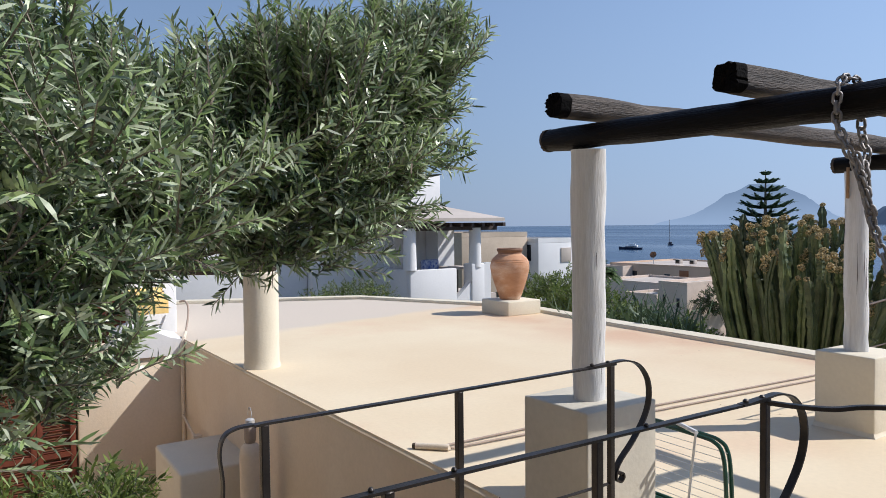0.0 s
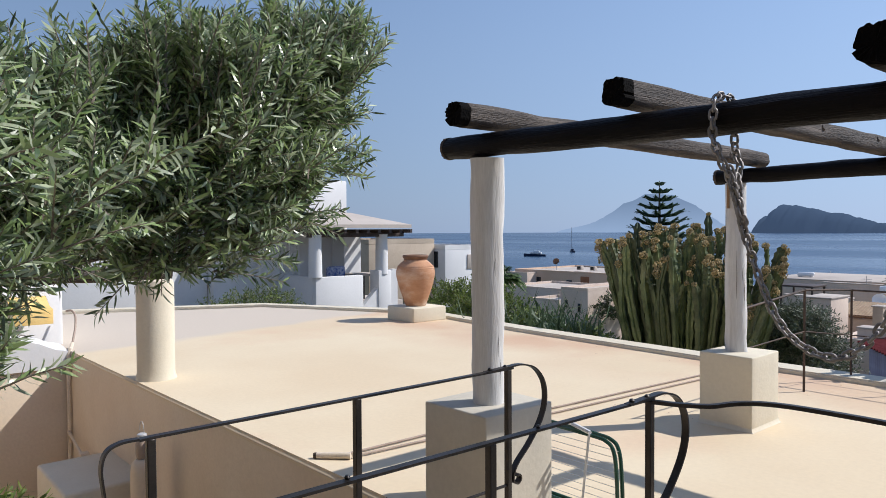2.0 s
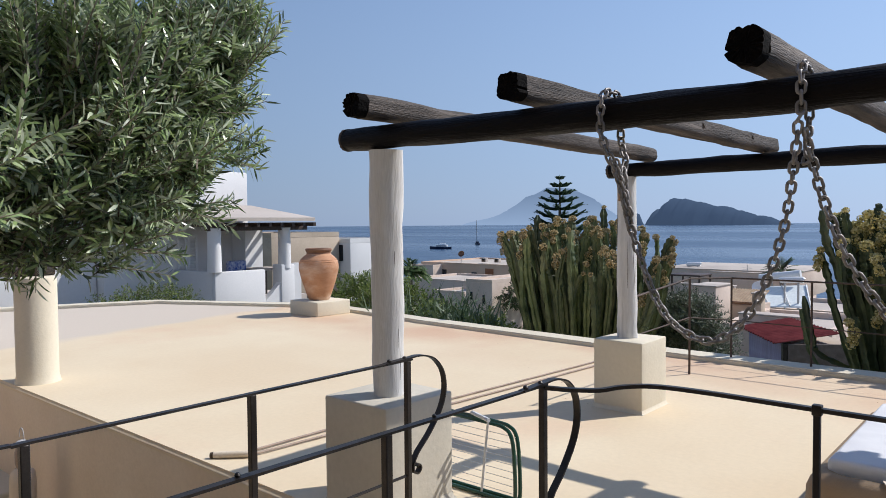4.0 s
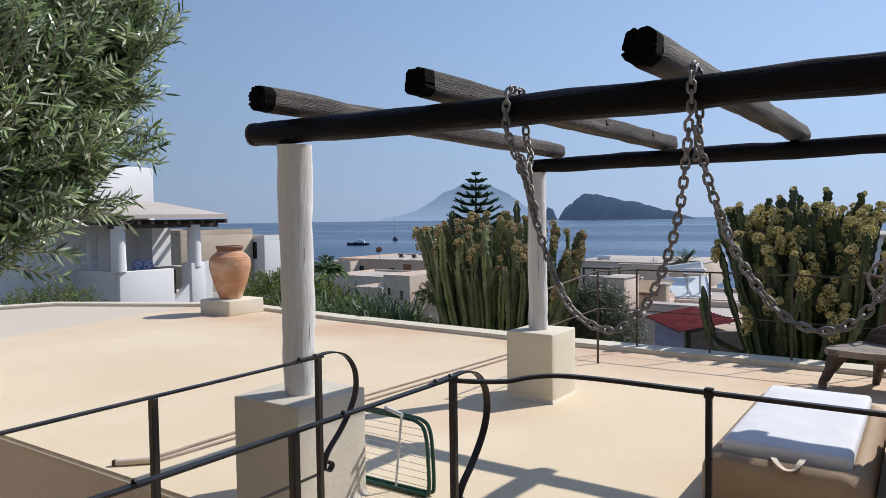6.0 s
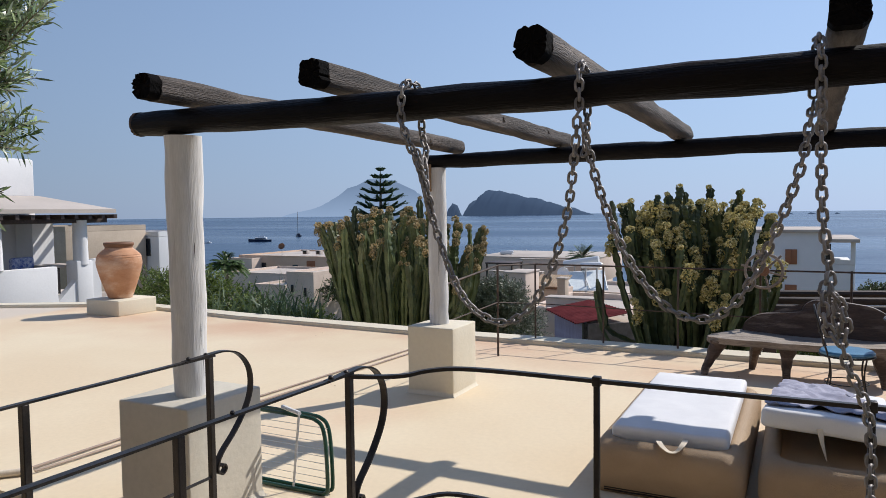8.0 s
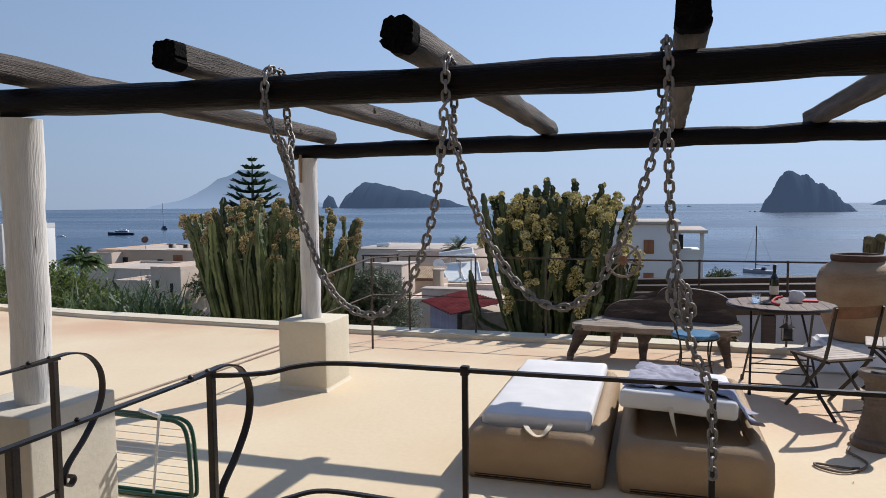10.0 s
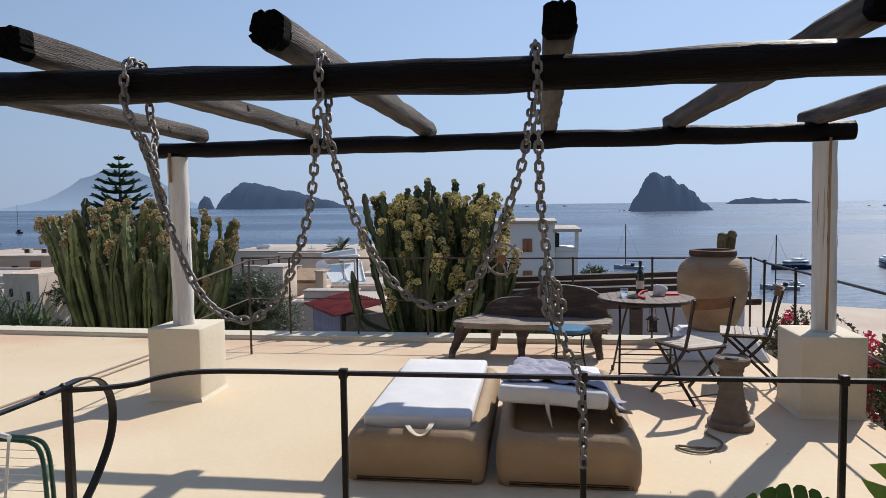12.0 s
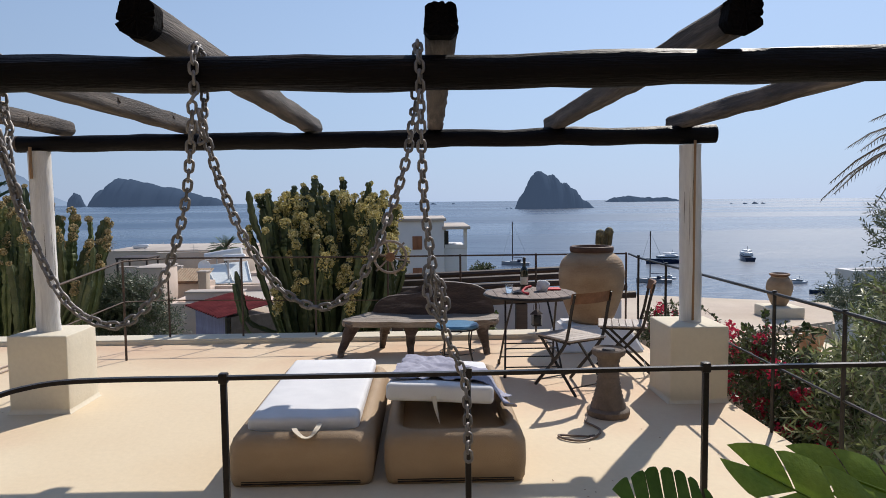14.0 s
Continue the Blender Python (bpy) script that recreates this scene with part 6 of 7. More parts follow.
# ---- candelabra cacti ----
def cactus_stem(bm_, pts, r, ribs=5):
    """A fluted upright arm."""
    pts = [Vector(p) for p in pts]
    n = ribs * 2
    rows_ = []
    for i, p in enumerate(pts):
        d_ = (pts[min(i + 1, len(pts) - 1)] - pts[max(i - 1, 0)]).normalized()
        u_, v_ = ring_frame(d_)
        f = i / (len(pts) - 1)
        rr = r * (0.72 + 0.38 * math.sin(min(1.0, f * 1.3) * 1.9)) * (1.0 if i < len(pts) - 1 else 0.45) * (1 + 0.20 * math.sin(i * 2.3 + r * 900) + 0.08 * math.sin(i * 0.7 + r * 500))
        rows_.append([bm_.verts.new(p + (u_ * math.cos(6.2832 * k / n) + v_ * math.sin(6.2832 * k / n)) * rr * (1.15 if k % 2 else 0.52)) for k in range(n)])
    for r0, r1 in zip(rows_, rows_[1:]):
        for k in range(n):
            bm_.faces.new((r0[k], r0[(k + 1) % n], r1[(k + 1) % n], r1[k]))
    bm_.faces.new(rows_[-1])
    return bm_


def cactus(name, label, cx, cy, rx, ry, ground, seed, flowers, fl_rate, arms, top_fn, skin, material, face, spread, waist, bend, radius, head_r, stack, low_arms):
    """Many fluted arms rising from a common foot; face: how far the arms towards the terrace stay below the crown."""
    rg_ = random.Random(seed)
    t_ = thing(name, label, "cactus", "candelabra cacti")
    fv_, ff_ = [], []
    view = Vector((cx, cy, 0)).normalized()
    for k in range(arms):
        a = rg_.uniform(0, 6.2832)
        q = rg_.random() ** 0.5
        x, y = cx + math.cos(a) * rx * q, cy + math.sin(a) * ry * q
        front = max(0.0, -(math.cos(a) * view.x + math.sin(a) * view.y) * q)
        bare = rg_.random() > fl_rate
        zt = top_fn(x, y) - face * front ** 1.15 * rg_.uniform(0.2, 1.1) - rg_.random() ** 2.5 * spread + (rg_.uniform(0.04, 0.2) if bare and front < 0.35 else -0.05)
        root = Vector((cx + (x - cx) * waist, cy + (y - cy) * waist, ground + 1.1))
        elbow = Vector((cx + (x - cx) * 0.9, cy + (y - cy) * 0.9, max(ground + 1.6, zt - rg_.uniform(*bend))))
        top_ = Vector((x + rg_.uniform(-0.1, 0.1), y + rg_.uniform(-0.14, 0.14), zt))
        sway = Vector((rg_.uniform(-0.04, 0.04), rg_.uniform(-0.05, 0.05), 0))
        pts = smooth_path([root, root.lerp(elbow, 0.6) + Vector((0, 0, -0.14)), elbow, elbow.lerp(top_, 0.5) + sway, top_], 8)
        r_ = rg_.uniform(*radius)
        part("arm", cactus_stem(B(), pts, r_, rg_.choice((4, 5))), skin, t_, smooth=0)
        if bare and rg_.random() < 0.45:
            continue
        for hd in range(1 if bare else rg_.choice(stack)):
            c_ = top_ + Vector((-rg_.random() * 0.04, rg_.uniform(-0.04, 0.04), 0.01)) if hd == 0 else top_ + Vector((-rg_.uniform(0.04, 0.08), rg_.uniform(-0.035, 0.035), -0.095 * hd - rg_.uniform(0.0, 0.03)))
            rb = rg_.uniform(*head_r) * (0.6 if bare else 1.0)
            for _k in range(flowers // 2 if bare else flowers):
                d_ = rand_dir(rg_, (0, 0, 0.25))
                p_ = c_ + Vector((d_.x, d_.y, d_.z * (0.85 if hd == 0 else 1.25))) * rb * rg_.uniform(0.75, 1.12)
                k0 = len(fv_)
                s_ = rg_.uniform(0.011, 0.018)
                u_, v_ = ring_frame(d_)
                fv_ += [(p_ + d_ * s_)[:], (p_ + u_ * s_)[:], (p_ + v_ * s_)[:], (p_ - u_ * s_)[:], (p_ - v_ * s_)[:]]
                ff_ += [(k0, k0 + 1, k0 + 2), (k0, k0 + 2, k0 + 3), (k0, k0 + 3, k0 + 4), (k0, k0 + 4, k0 + 1)]
    for foot, knee, tip in low_arms:
        knee, tip = Vector(knee), Vector(tip)
        pts = smooth_path([foot, knee, knee.lerp(tip, 0.3) + (knee - Vector(foot)) * 0.12, tip], 6)
        part("arm", cactus_stem(B(), pts, rg_.uniform(*radius) * 0.8, 4), skin, t_, smooth=0)
    soup("inflorescence", fv_, ff_, material, t_, "dry branching flower heads", kind="stuff")
    return t_


def crown_a(x, y):
    return 1.78 - (0.30 * (y - 6.6) ** 2 if y > 6.6 else 0.13 * (6.6 - y) ** 2)


def crown_b(x, y):
    return 1.79 - 0.08 * max(0.0, y - 1.5) ** 2 - 1.5 * max(0.0, 0.58 - y) ** 1.2


cactus("candelabra_cactus", "tall green candelabra cactus with tan flower heads", 11.0, 6.25, 0.95, 1.6, -2.6, 27, 95, 0.78, 112, crown_a, M_CACTUS, M_FLOWER_A, 0.75, 0.42, 0.42, (0.3, 1.05), (0.030, 0.054), (0.042, 0.066), (1, 1, 2, 2),
       [((10.6, 5.3, -0.3), (10.5, 4.95, 0.05), (10.5, 4.72, 0.8)), ((10.6, 5.4, -0.4), (10.6, 5.05, 0.15), (10.6, 4.98, 0.72)), ((10.4, 5.3, -0.5), (10.4, 4.9, -0.1), (10.4, 4.62, 0.55))])
cactus("candelabra_cactus", "broad green candelabra cactus covered in yellow-green flower heads", 10.2, 1.19, 1.0, 1.10, -2.6, 22, 95, 0.86, 138, crown_b, M_CACTUS_B, M_FLOWER_B, 1.5, 0.45, 0.20, (0.3, 1.05), (0.030, 0.054), (0.044, 0.070), (1, 2, 2, 3),
       [((9.7, 1.9, -0.1), (9.6, 2.2, 0.05), (9.6, 2.38, 0.74)), ((9.5, 1.9, -0.4), (9.4, 2.2, 0.0), (9.4, 2.36, 0.6)), ((9.4, 1.3, -0.5), (9.3, 1.02, -0.05), (9.3, 0.9, 0.5)), ((9.4, 1.2, -0.5), (9.3, 0.8, 0.02), (9.3, 0.57, 0.48)), ((9.5, 1.5, -0.6), (9.4, 1.63, -0.1), (9.4, 1.77, 0.55)), ((9.5, 1.0, -0.6), (9.35, 0.55, -0.1), (9.3, 0.35, 0.4))])
t = thing("column_cactus", "small two-headed cactus behind the large urn", "cactus")
for dy, h_ in ((0.0, 1.25), (-0.11, 1.275)):
    part("arm", cactus_stem(B(), [(8.95, -2.26, -0.3), (8.95, -2.26 + dy * 0.5, 0.9), (8.95, -2.26 + dy * 0.8, 1.12), (8.95, -2.26 + dy, 1.25), (8.95, -2.26 + dy, h_ - 0.02)], 0.047, 8), M_DRYCACTUS, t, smooth=40)
    part("head", lathe(B(), urn_profile([(0.03, 0), (0.05, 0.022), (0.054, 0.055), (0.038, 0.09), (0.01, 0.105)], 4), 14, (8.95, -2.26 + dy, h_ - 0.09), 0.08), M_DRYCACTUS, t, "brown woolly top")

# hedge, reeds and shrubs behind the kerb
shrub("shrub", "dense green laurel shrub behind the kerb", [((10.5, 10.5, -0.02), 0.6, 0.7), ((10.7, 9.85, -0.15), 0.5, 0.7), ((11.0, 11.6, 0.0), 0.75, 0.7), ((11.4, 12.7, -0.2), 0.7, 0.7)], 800, 8, 0.085, 0.032, 0.35, M_SHRUB, 31, (10.8, 10.0, -2.6))
shrub("shrub", "low green shrub with thin flower stalks under the veranda", [((8.3, 17.3, -0.3), 0.5, 0.5), ((9.0, 17.5, -0.25), 0.55, 0.5), ((7.6, 17.0, -0.4), 0.5, 0.5), ((9.7, 17.6, -0.4), 0.4, 0.5)], 300, 7, 0.075, 0.026, 0.4, M_SHRUB, 32, (8.7, 17.3, -1.4), up=0.8)
shrub("shrub", "dark green shrub below the kerb beside the cactus", [((10.6, 8.0, -0.42), 0.42, 0.6), ((10.8, 8.6, -0.6), 0.45, 0.6)], 240, 8, 0.08, 0.03, 0.3, M_SHRUB, 33, (11.0, 8.0, -2.6))
shrub("olive_bush", "grey-green young olive tree between the cacti", [((12.5, 4.95, -0.1), 0.5, 0.7), ((12.6, 5.5, -0.1), 0.55, 0.7), ((12.4, 4.7, -0.5), 0.5, 0.8), ((12.6, 5.1, 0.1), 0.35, 0.6), ((12.4, 5.4, -0.6), 0.5, 0.8)], 1500, 9, 0.065, 0.018, 0.3, M_OLIVE_FAR, 34, (12.6, 5.0, -2.7), up=0.6, category="tree")
shrub("shrub", "bright green creeper below the kerb", [((10.5, -0.3, -0.2), 0.4, 0.5), ((10.6, -0.7, -0.25), 0.35, 0.5)], 110, 7, 0.09, 0.05, 0.25, M_SHRUB, 35, (10.6, -0.5, -2.6))
rg = random.Random(41)
rv, rf = [], []
for _ in range(430):
    q = rg.choice(((9.7, 8.9), (10.3, 9.3), (10.4, 8.7), (10.9, 9.0), (9.8, 9.6), (10.2, 8.2), (10.0, 7.7)))
    p_ = Vector((q[0] + rg.gauss(0, 0.3), q[1] + rg.gauss(0, 0.35), -1.0 + rg.random() * 0.6))
    d_ = Vector((rg.gauss(0, 0.45), rg.gauss(0, 0.45), 1)).normalized()
    leaf_quads(rv, rf, p_, d_, rand_dir(rg, (0, 0, 0.3)), rg.uniform(0.6, 1.15), 0.035, 0.9)
t = thing("reeds", "long grey-green reed leaves behind the kerb", "reeds", kind="stuff")
soup("reed_leaves", rv, rf, M_REED, t, kind="stuff")


def palm(name, label, x, y, z, h_, spread, n_, material, seed, droop=0.9, r=0.16, leaf_w=0.022, leaf_l=0.28):
    rg_ = random.Random(seed)
    t_ = thing(name, label, "palm")
    part("trunk", sweep(B(), [(x, y, z - h_), (x + 0.1, y, z - h_ * 0.5), (x, y, z)], [r * 1.2, r, r * 0.9], 10, wob=0.2), M_BARK, t_)
    v_, f_ = [], []
    bm_ = B()
    for k in range(n_):
        a = 6.2832 * k / n_ + rg_.uniform(-0.2, 0.2)
        el = rg_.uniform(0.1, 1.3)
        d_ = Vector((math.cos(a) * math.cos(el), math.sin(a) * math.cos(el), math.sin(el)))
        spine = [Vector((x, y, z)) + d_ * spread * f + Vector((0, 0, -droop * spread * f * f * (0.35 + 0.5 * math.cos(el)))) for f in (0, 0.2, 0.4, 0.6, 0.8, 1.0)]
        sweep(bm_, spine, [0.02, 0.017, 0.014, 0.01, 0.007, 0.003], 4, cap=False)
        for j in range(26):
            f = 0.12 + 0.86 * j / 25
            i0 = min(4, int(f * 5))
            p_ = spine[i0].lerp(spine[i0 + 1], f * 5 - i0)
            dd = (spine[i0 + 1] - spine[i0]).normalized()
            u_, w_ = ring_frame(dd)
            for s in (-1, 1):
                leaf_quads(v_, f_, p_, (u_ * s + dd * 0.8 + Vector((0, 0, -0.25))).normalized(), Vector((0, 0, 1)), spread * leaf_l * math.sin(3.0 * (0.1 + 0.85 * f)) * rg_.uniform(0.7, 1.2), spread * leaf_w)
    part("frond_spines", bm_, M_BARK, t_)
    soup("fronds", v_, f_, material, t_, kind="stuff")
    return t_


palm("palm_tree", "small palm among the village roofs", 45.0, 12.5, -1.35, 5.0, 1.25, 40, M_PALM, 51, 0.45)
palm("palm_tree", "dark palm and banana leaves beside the peach house", 33.0, 31.7, -1.5, 4.0, 1.5, 46, M_PALM, 52, 0.75, leaf_w=0.05)
palm("dry_palm", "grey dry palm fronds hanging beside the terrace", 6.1, -4.55, 2.10, 4.7, 1.05, 44, M_DRYPALM, 53, 0.85, 0.1, 0.006, 0.19)
shrub("dark_tree", "dark green tree by the shore side path", [((15.2, -10.55, 0.75), 0.75, 0.9), ((16.0, -11.6, 1.2), 0.9, 0.9), ((14.8, -10.6, -0.2), 0.7, 0.9), ((13.8, -9.1, -0.75), 0.5, 0.7), ((19.0, -11.9, -1.55), 0.8, 0.6), ((19.2, -13.2, -1.45), 0.9, 0.6), ((20.4, -12.5, -1.36), 0.8, 0.6), ((20.6, -13.9, -1.40), 0.9, 0.6)], 900, 9, 0.14, 0.03, 0.55, M_OLIVE_FAR, 54, (15.2, -11.5, -3.0), category="tree")

# araucaria
t = thing("araucaria_tree", "tall dark green araucaria with level tiers of branches", "tree")
ax, ay, at_ = 60.0, 37.2, 6.3
part("trunk", sweep(B(), [(ax, ay, -9.0), (ax, ay, 0), (ax, ay, at_)], [0.35, 0.22, 0.03], 10), M_BARK, t)
rg = random.Random(61)
av, af = [], []
bm = B()
for k in range(11):
    f = k / 10
    z = at_ - 0.3 - 7.6 * f
    ln = 0.5 + 3.6 * f ** 0.8
    for j in range(9):
        a = 6.2832 * (j + 0.5 * (k % 2)) / 9 + rg.uniform(-0.12, 0.12)
        d_ = Vector((math.cos(a), math.sin(a), 0.12))
        l_ = ln * rg.uniform(0.85, 1.1)
        tip = Vector((ax, ay, z)) + d_ * l_ + Vector((0, 0, 0.14 * l_))
        sweep(bm, [(ax, ay, z), Vector((ax, ay, z)) + d_ * l_ * 0.25 - Vector((0, 0, 0.04 * l_)), Vector((ax, ay, z)) + d_ * l_ * 0.65 - Vector((0, 0, 0.04 * l_)), tip], [0.07, 0.17, 0.16, 0.06], 6, cap=False, wob=0.3, seed=k * 7 + j)
        for q in range(30):
            g_ = 0.2 + 0.8 * q / 29
            p_ = Vector((ax, ay, z)) + d_ * l_ * g_ + Vector((0, 0, (-0.05 + 0.19 * max(0, g_ - 0.5)) * l_))
            for s in (-1, 1):
                dd = (Vector((-d_.y * s, d_.x * s, 0)) * 0.8 + d_ * 0.6 + Vector((0, 0, rg.uniform(-0.1, 0.25)))).normalized()
                leaf_quads(av, af, p_, dd, Vector((0, 0, 1)), (0.22 + 0.24 * f) * l_ ** 0.5 * rg.uniform(0.8, 1.2), 0.20, 0.2)
tagged(part("branchwork", bm, M_PINE, t), kind="stuff")
soup("needles", av, af, M_PINE, t, kind="stuff")


# ---- white house with a veranda ----
h = thing("white_house", "white limewashed house with a timber-roofed veranda", "house")
bm = B()
box(bm, 9.0, 13.85, 20.8, 26.0, -1.6, 2.18, 0.05)
part("wall", bm, M_WHITE, h)
part("upper_storey", box(B(), 8.2, 13.88, 20.84, 26.0, 2.18, 3.42, 0.06), M_WHITE, h)
part("side_wing", box(B(), 4.2, 8.98, 21.2, 26.0, -1.6, 1.9, 0.05), M_WHITE, h)
part("balcony_wall", box(B(), 11.14, 12.86, 18.4, 18.62, -1.5, 0.28, 0.03), M_WHITE, h)
part("balcony_wall", box(B(), 11.14, 11.36, 18.62, 20.79, -1.5, 0.28, 0.03), M_WHITE, h)
part("veranda_floor", box(B(), 11.36, 14.6, 18.62, 20.79, -1.5, -0.62), M_ROOFTOP, h)
bm = prism(B(), [(0, -0.9), (1.35, 0.42), (1.55, 0.42), (1.55, -0.9)], 0, 0.22)
bmesh.ops.transform(bm, matrix=Matrix.Translation((12.66, 18.62, 0)) @ Matrix.Rotation(radians(90), 4, "X"), verts=bm.verts)
part("stair_wall", bm, M_WHITE, h)
for x in (11.20, 13.66):
    part("column", lathe(B(), [(0.21, 0.28), (0.205, 0.4), (0.19, 1.5), (0.2, 1.56)], 20, (x, 18.52, 0)), M_WHITE, h)
part("column_base", box(B(), 13.42, 13.92, 18.35, 18.85, -1.5, 0.40, 0.03), M_WHITE, h)
for x0 in range(9):
    xx = 11.1 + x0 * 0.42
    part("rafter", box(B(), xx, xx + 0.1, 18.05, 20.8, 1.60, 1.72), M_DARKTIMBER, h, "dark timber rafter")
part("beam", box(B(), 10.95, 14.5, 18.42, 18.6, 1.48, 1.62, 0.01), M_DARKTIMBER, h, "dark timber beam")
bm = B()
vs = [(11.08, 18.0, 1.76), (14.45, 17.95, 1.76), (13.98, 20.82, 2.2), (9.3, 20.82, 2.2)]
lo = [bm.verts.new(v) for v in vs]
hi = [bm.verts.new((v[0], v[1], v[2] + 0.11)) for v in vs]
for k in range(4):
    bm.faces.new((lo[k], lo[(k + 1) % 4], hi[(k + 1) % 4], hi[k]))
bm.faces.new(lo[::-1]), bm.faces.new(hi)
part("veranda_roof", bm, M_ROOFTOP, h, "pale sloping veranda roof")
for x0, z0, w_, hh in ((9.75, 0.28, 0.38, 1.2), (10.14, 0.28, 0.38, 1.2), (11.25, -0.4, 0.34, 1.75), (11.6, -0.4, 0.34, 1.75)):
    s = louvre_shutter(w_, hh, M_SHUTTER_WHITE, 12, 0.05)
    s.parent = h
    s.matrix_local = pose(x0, 20.79, z0)
part("side_wall", box(B(), 13.2, 13.86, 20.0, 20.79, -0.62, 1.7), M_WHITE, h)
t = thing("armchair", "veranda armchair with a blue patterned cushion", "chair", m=pose(12.6, 19.4, -0.62))
part("frame", box(B(), -0.35, 0.35, -0.35, 0.35, 0.0, 0.42, 0.03), M_IRON, t)
part("cushion", box(B(), -0.33, 0.33, 0.1, 0.3, 0.42, 1.15, 0.08, 3), M_BLUEPATTERN, t, "blue and white patterned cushion")
t = thing("veranda_table", "pale wooden veranda table on dark legs", "table", m=pose(13.4, 19.3, -0.62))
part("top", box(B(), -0.5, 0.4, -0.4, 0.4, 0.82, 0.9, 0.01), M_ROOFTOP, t)
for sx in (-0.42, 0.32):
    for sy in (-0.34, 0.34):
        part("leg", box(B(), sx - 0.03, sx + 0.03, sy - 0.03, sy + 0.03, 0, 0.82), M_IRON, t)

# ---- village ----
EYE0 = Vector((0.35, -0.05, 1.655))


def far(x0, x1, p):
    """A place seen at depth x0, moved out along its line of sight to depth x1."""
    p = Vector(p)
    return EYE0 + (p - EYE0) * ((x1 - EYE0.x) / (x0 - EYE0.x))


def flat_house(label, x0, x1, y0, y1, top, material=None, floor=None, windows=(), parapet=0.25, name="village_house"):
    """A box house with a low parapet round its flat roof; windows: (face, along, z, w, h, material)."""
    t_ = thing(name, label, "house", "village houses")
    z0 = floor if floor is not None else terrain(x0, y0) - 1.0
    part("wall", box(B(), x0, x1, y0, y1, z0, top - parapet, 0.03), material or M_VILLAGE, t_)
    bm_ = B()
    w_ = 0.22
    box(bm_, x0, x1, y0, y0 + w_, top - parapet, top), box(bm_, x0, x1, y1 - w_, y1, top - parapet, top)
    box(bm_, x0, x0 + w_, y0 + w_, y1 - w_, top - parapet, top), box(bm_, x1 - w_, x1, y0 + w_, y1 - w_, top - parapet, top)
    part("roof_parapet", bm_, material or M_VILLAGE, t_)
    part("roof", box(B(), x0 + w_, x1 - w_, y0 + w_, y1 - w_, top - parapet, top - parapet + 0.03), M_ROOFTOP, t_, "pale flat roof")
    for face, s, z, w2, h2, mt_ in windows:
        bm_ = box(B(), x0 - 0.05, x0 + 0.02, s, s + w2, z, z + h2, 0.01) if face == "x" else box(B(), s, s + w2, y0 - 0.05, y0 + 0.02, z, z + h2, 0.01)
        part("window", bm_, mt_, t_)
    return t_


flat_house("beige weathered house with a flat roof", 21.2, 25.65, 30.0, 36.0, 1.22, M_BEIGE, -2.0)
flat_house("white house with a flat roof and balcony", 25.75, 28.8, 29.2, 35.0, 0.85, M_WHITE, -3.0, (("y", 27.4, -0.5, 0.75, 0.8, M_ROOFTOP), ("x", 29.8, -0.4, 0.7, 0.9, M_DARKGLASS)))
flat_house("white box house with slit windows", 45.0, 52.0, 34.2, 36.9, -2.95, M_VILLAGE, None, (("x", 36.2, -4.6, 0.25, 0.6, M_DARKGLASS), ("x", 34.9, -4.9, 0.25, 0.7, M_DARKGLASS)))
flat_house("low white house with a flat roof", 55.0, 63.0, 45.0, 53.0, -4.2)
flat_house("low white shed with a flat roof", 50.0, 54.0, 41.2, 44.8, -4.7)
flat_house("long peach house with a flat roof", 76.0, 90.0, 52.0, 71.0, -4.0, M_PEACHHOUSE, None, (("x", 66.0, -6.0, 0.9, 1.0, M_DARKGLASS), ("x", 60.5, -6.2, 0.9, 1.0, M_DARKGLASS), ("x", 57.6, -5.6, 1.4, 1.0, M_SHUTTER_BROWN)))
flat_house("white house with a stepped flat roof", 74.0, 79.0, 66.8, 70.9, -4.3)
t = thing("satellite_dish", "reddish satellite dish on a roof", "dish", m=pose(80.0, 66.5, -4.2))
part("mast", sweep(B(), [(0, 0, 0), (0, 0, 1.2)], 0.05, 6), M_STEEL, t)
part("dish", lathe(B(), urn_profile([(0.03, 0), (0.25, 0.05), (0.46, 0.2), (0.45, 0.21), (0.25, 0.07), (0.02, 0.03)], 3), 20), M_DARKTERRA, t).matrix_local = pose(0, 0, 1.2, 0, -65, 20)
for y in (62.2, 59.9):
    t = thing("air_conditioner", "white rooftop air conditioner", "air conditioner", "rooftop units", m=pose(80.0, y, -4.1))
    part("case", box(B(), -0.3, 0.3, -0.4, 0.4, 0.1, 0.65, 0.03), M_ROOFTOP, t)
    part("grille", box(B(), -0.33, -0.3, -0.25, 0.25, 0.16, 0.6), M_DARKGLASS, t)
flat_house("white house with a flat roof among palms", 85.0, 98.0, 27.0, 38.5, -4.25, M_VILLAGE, None, (("x", 34.5, -6.2, 0.8, 0.9, M_DARKGLASS), ("x", 36.8, -6.2, 0.8, 0.9, M_DARKGLASS), ("x", 30.0, -6.2, 0.8, 0.9, M_DARKGLASS)))
flat_house("low white house with a flat roof", 62.0, 72.0, 17.0, 30.0, -3.55, M_VILLAGE, None, (("x", 26.0, -5.2, 0.8, 0.9, M_DARKGLASS), ("x", 22.5, -5.2, 0.8, 0.9, M_SHUTTER_BROWN)))
flat_house("white house carrying a solar heater on its flat roof", 38.0, 44.0, 7.0, 15.5, -2.75, M_VILLAGE, None, (("x", 12.5, -4.5, 0.6, 0.8, M_DARKGLASS),))
flat_house("cream low house with a flat roof", 30.0, 35.0, 7.6, 13.5, -2.5, M_ROOFTOP)
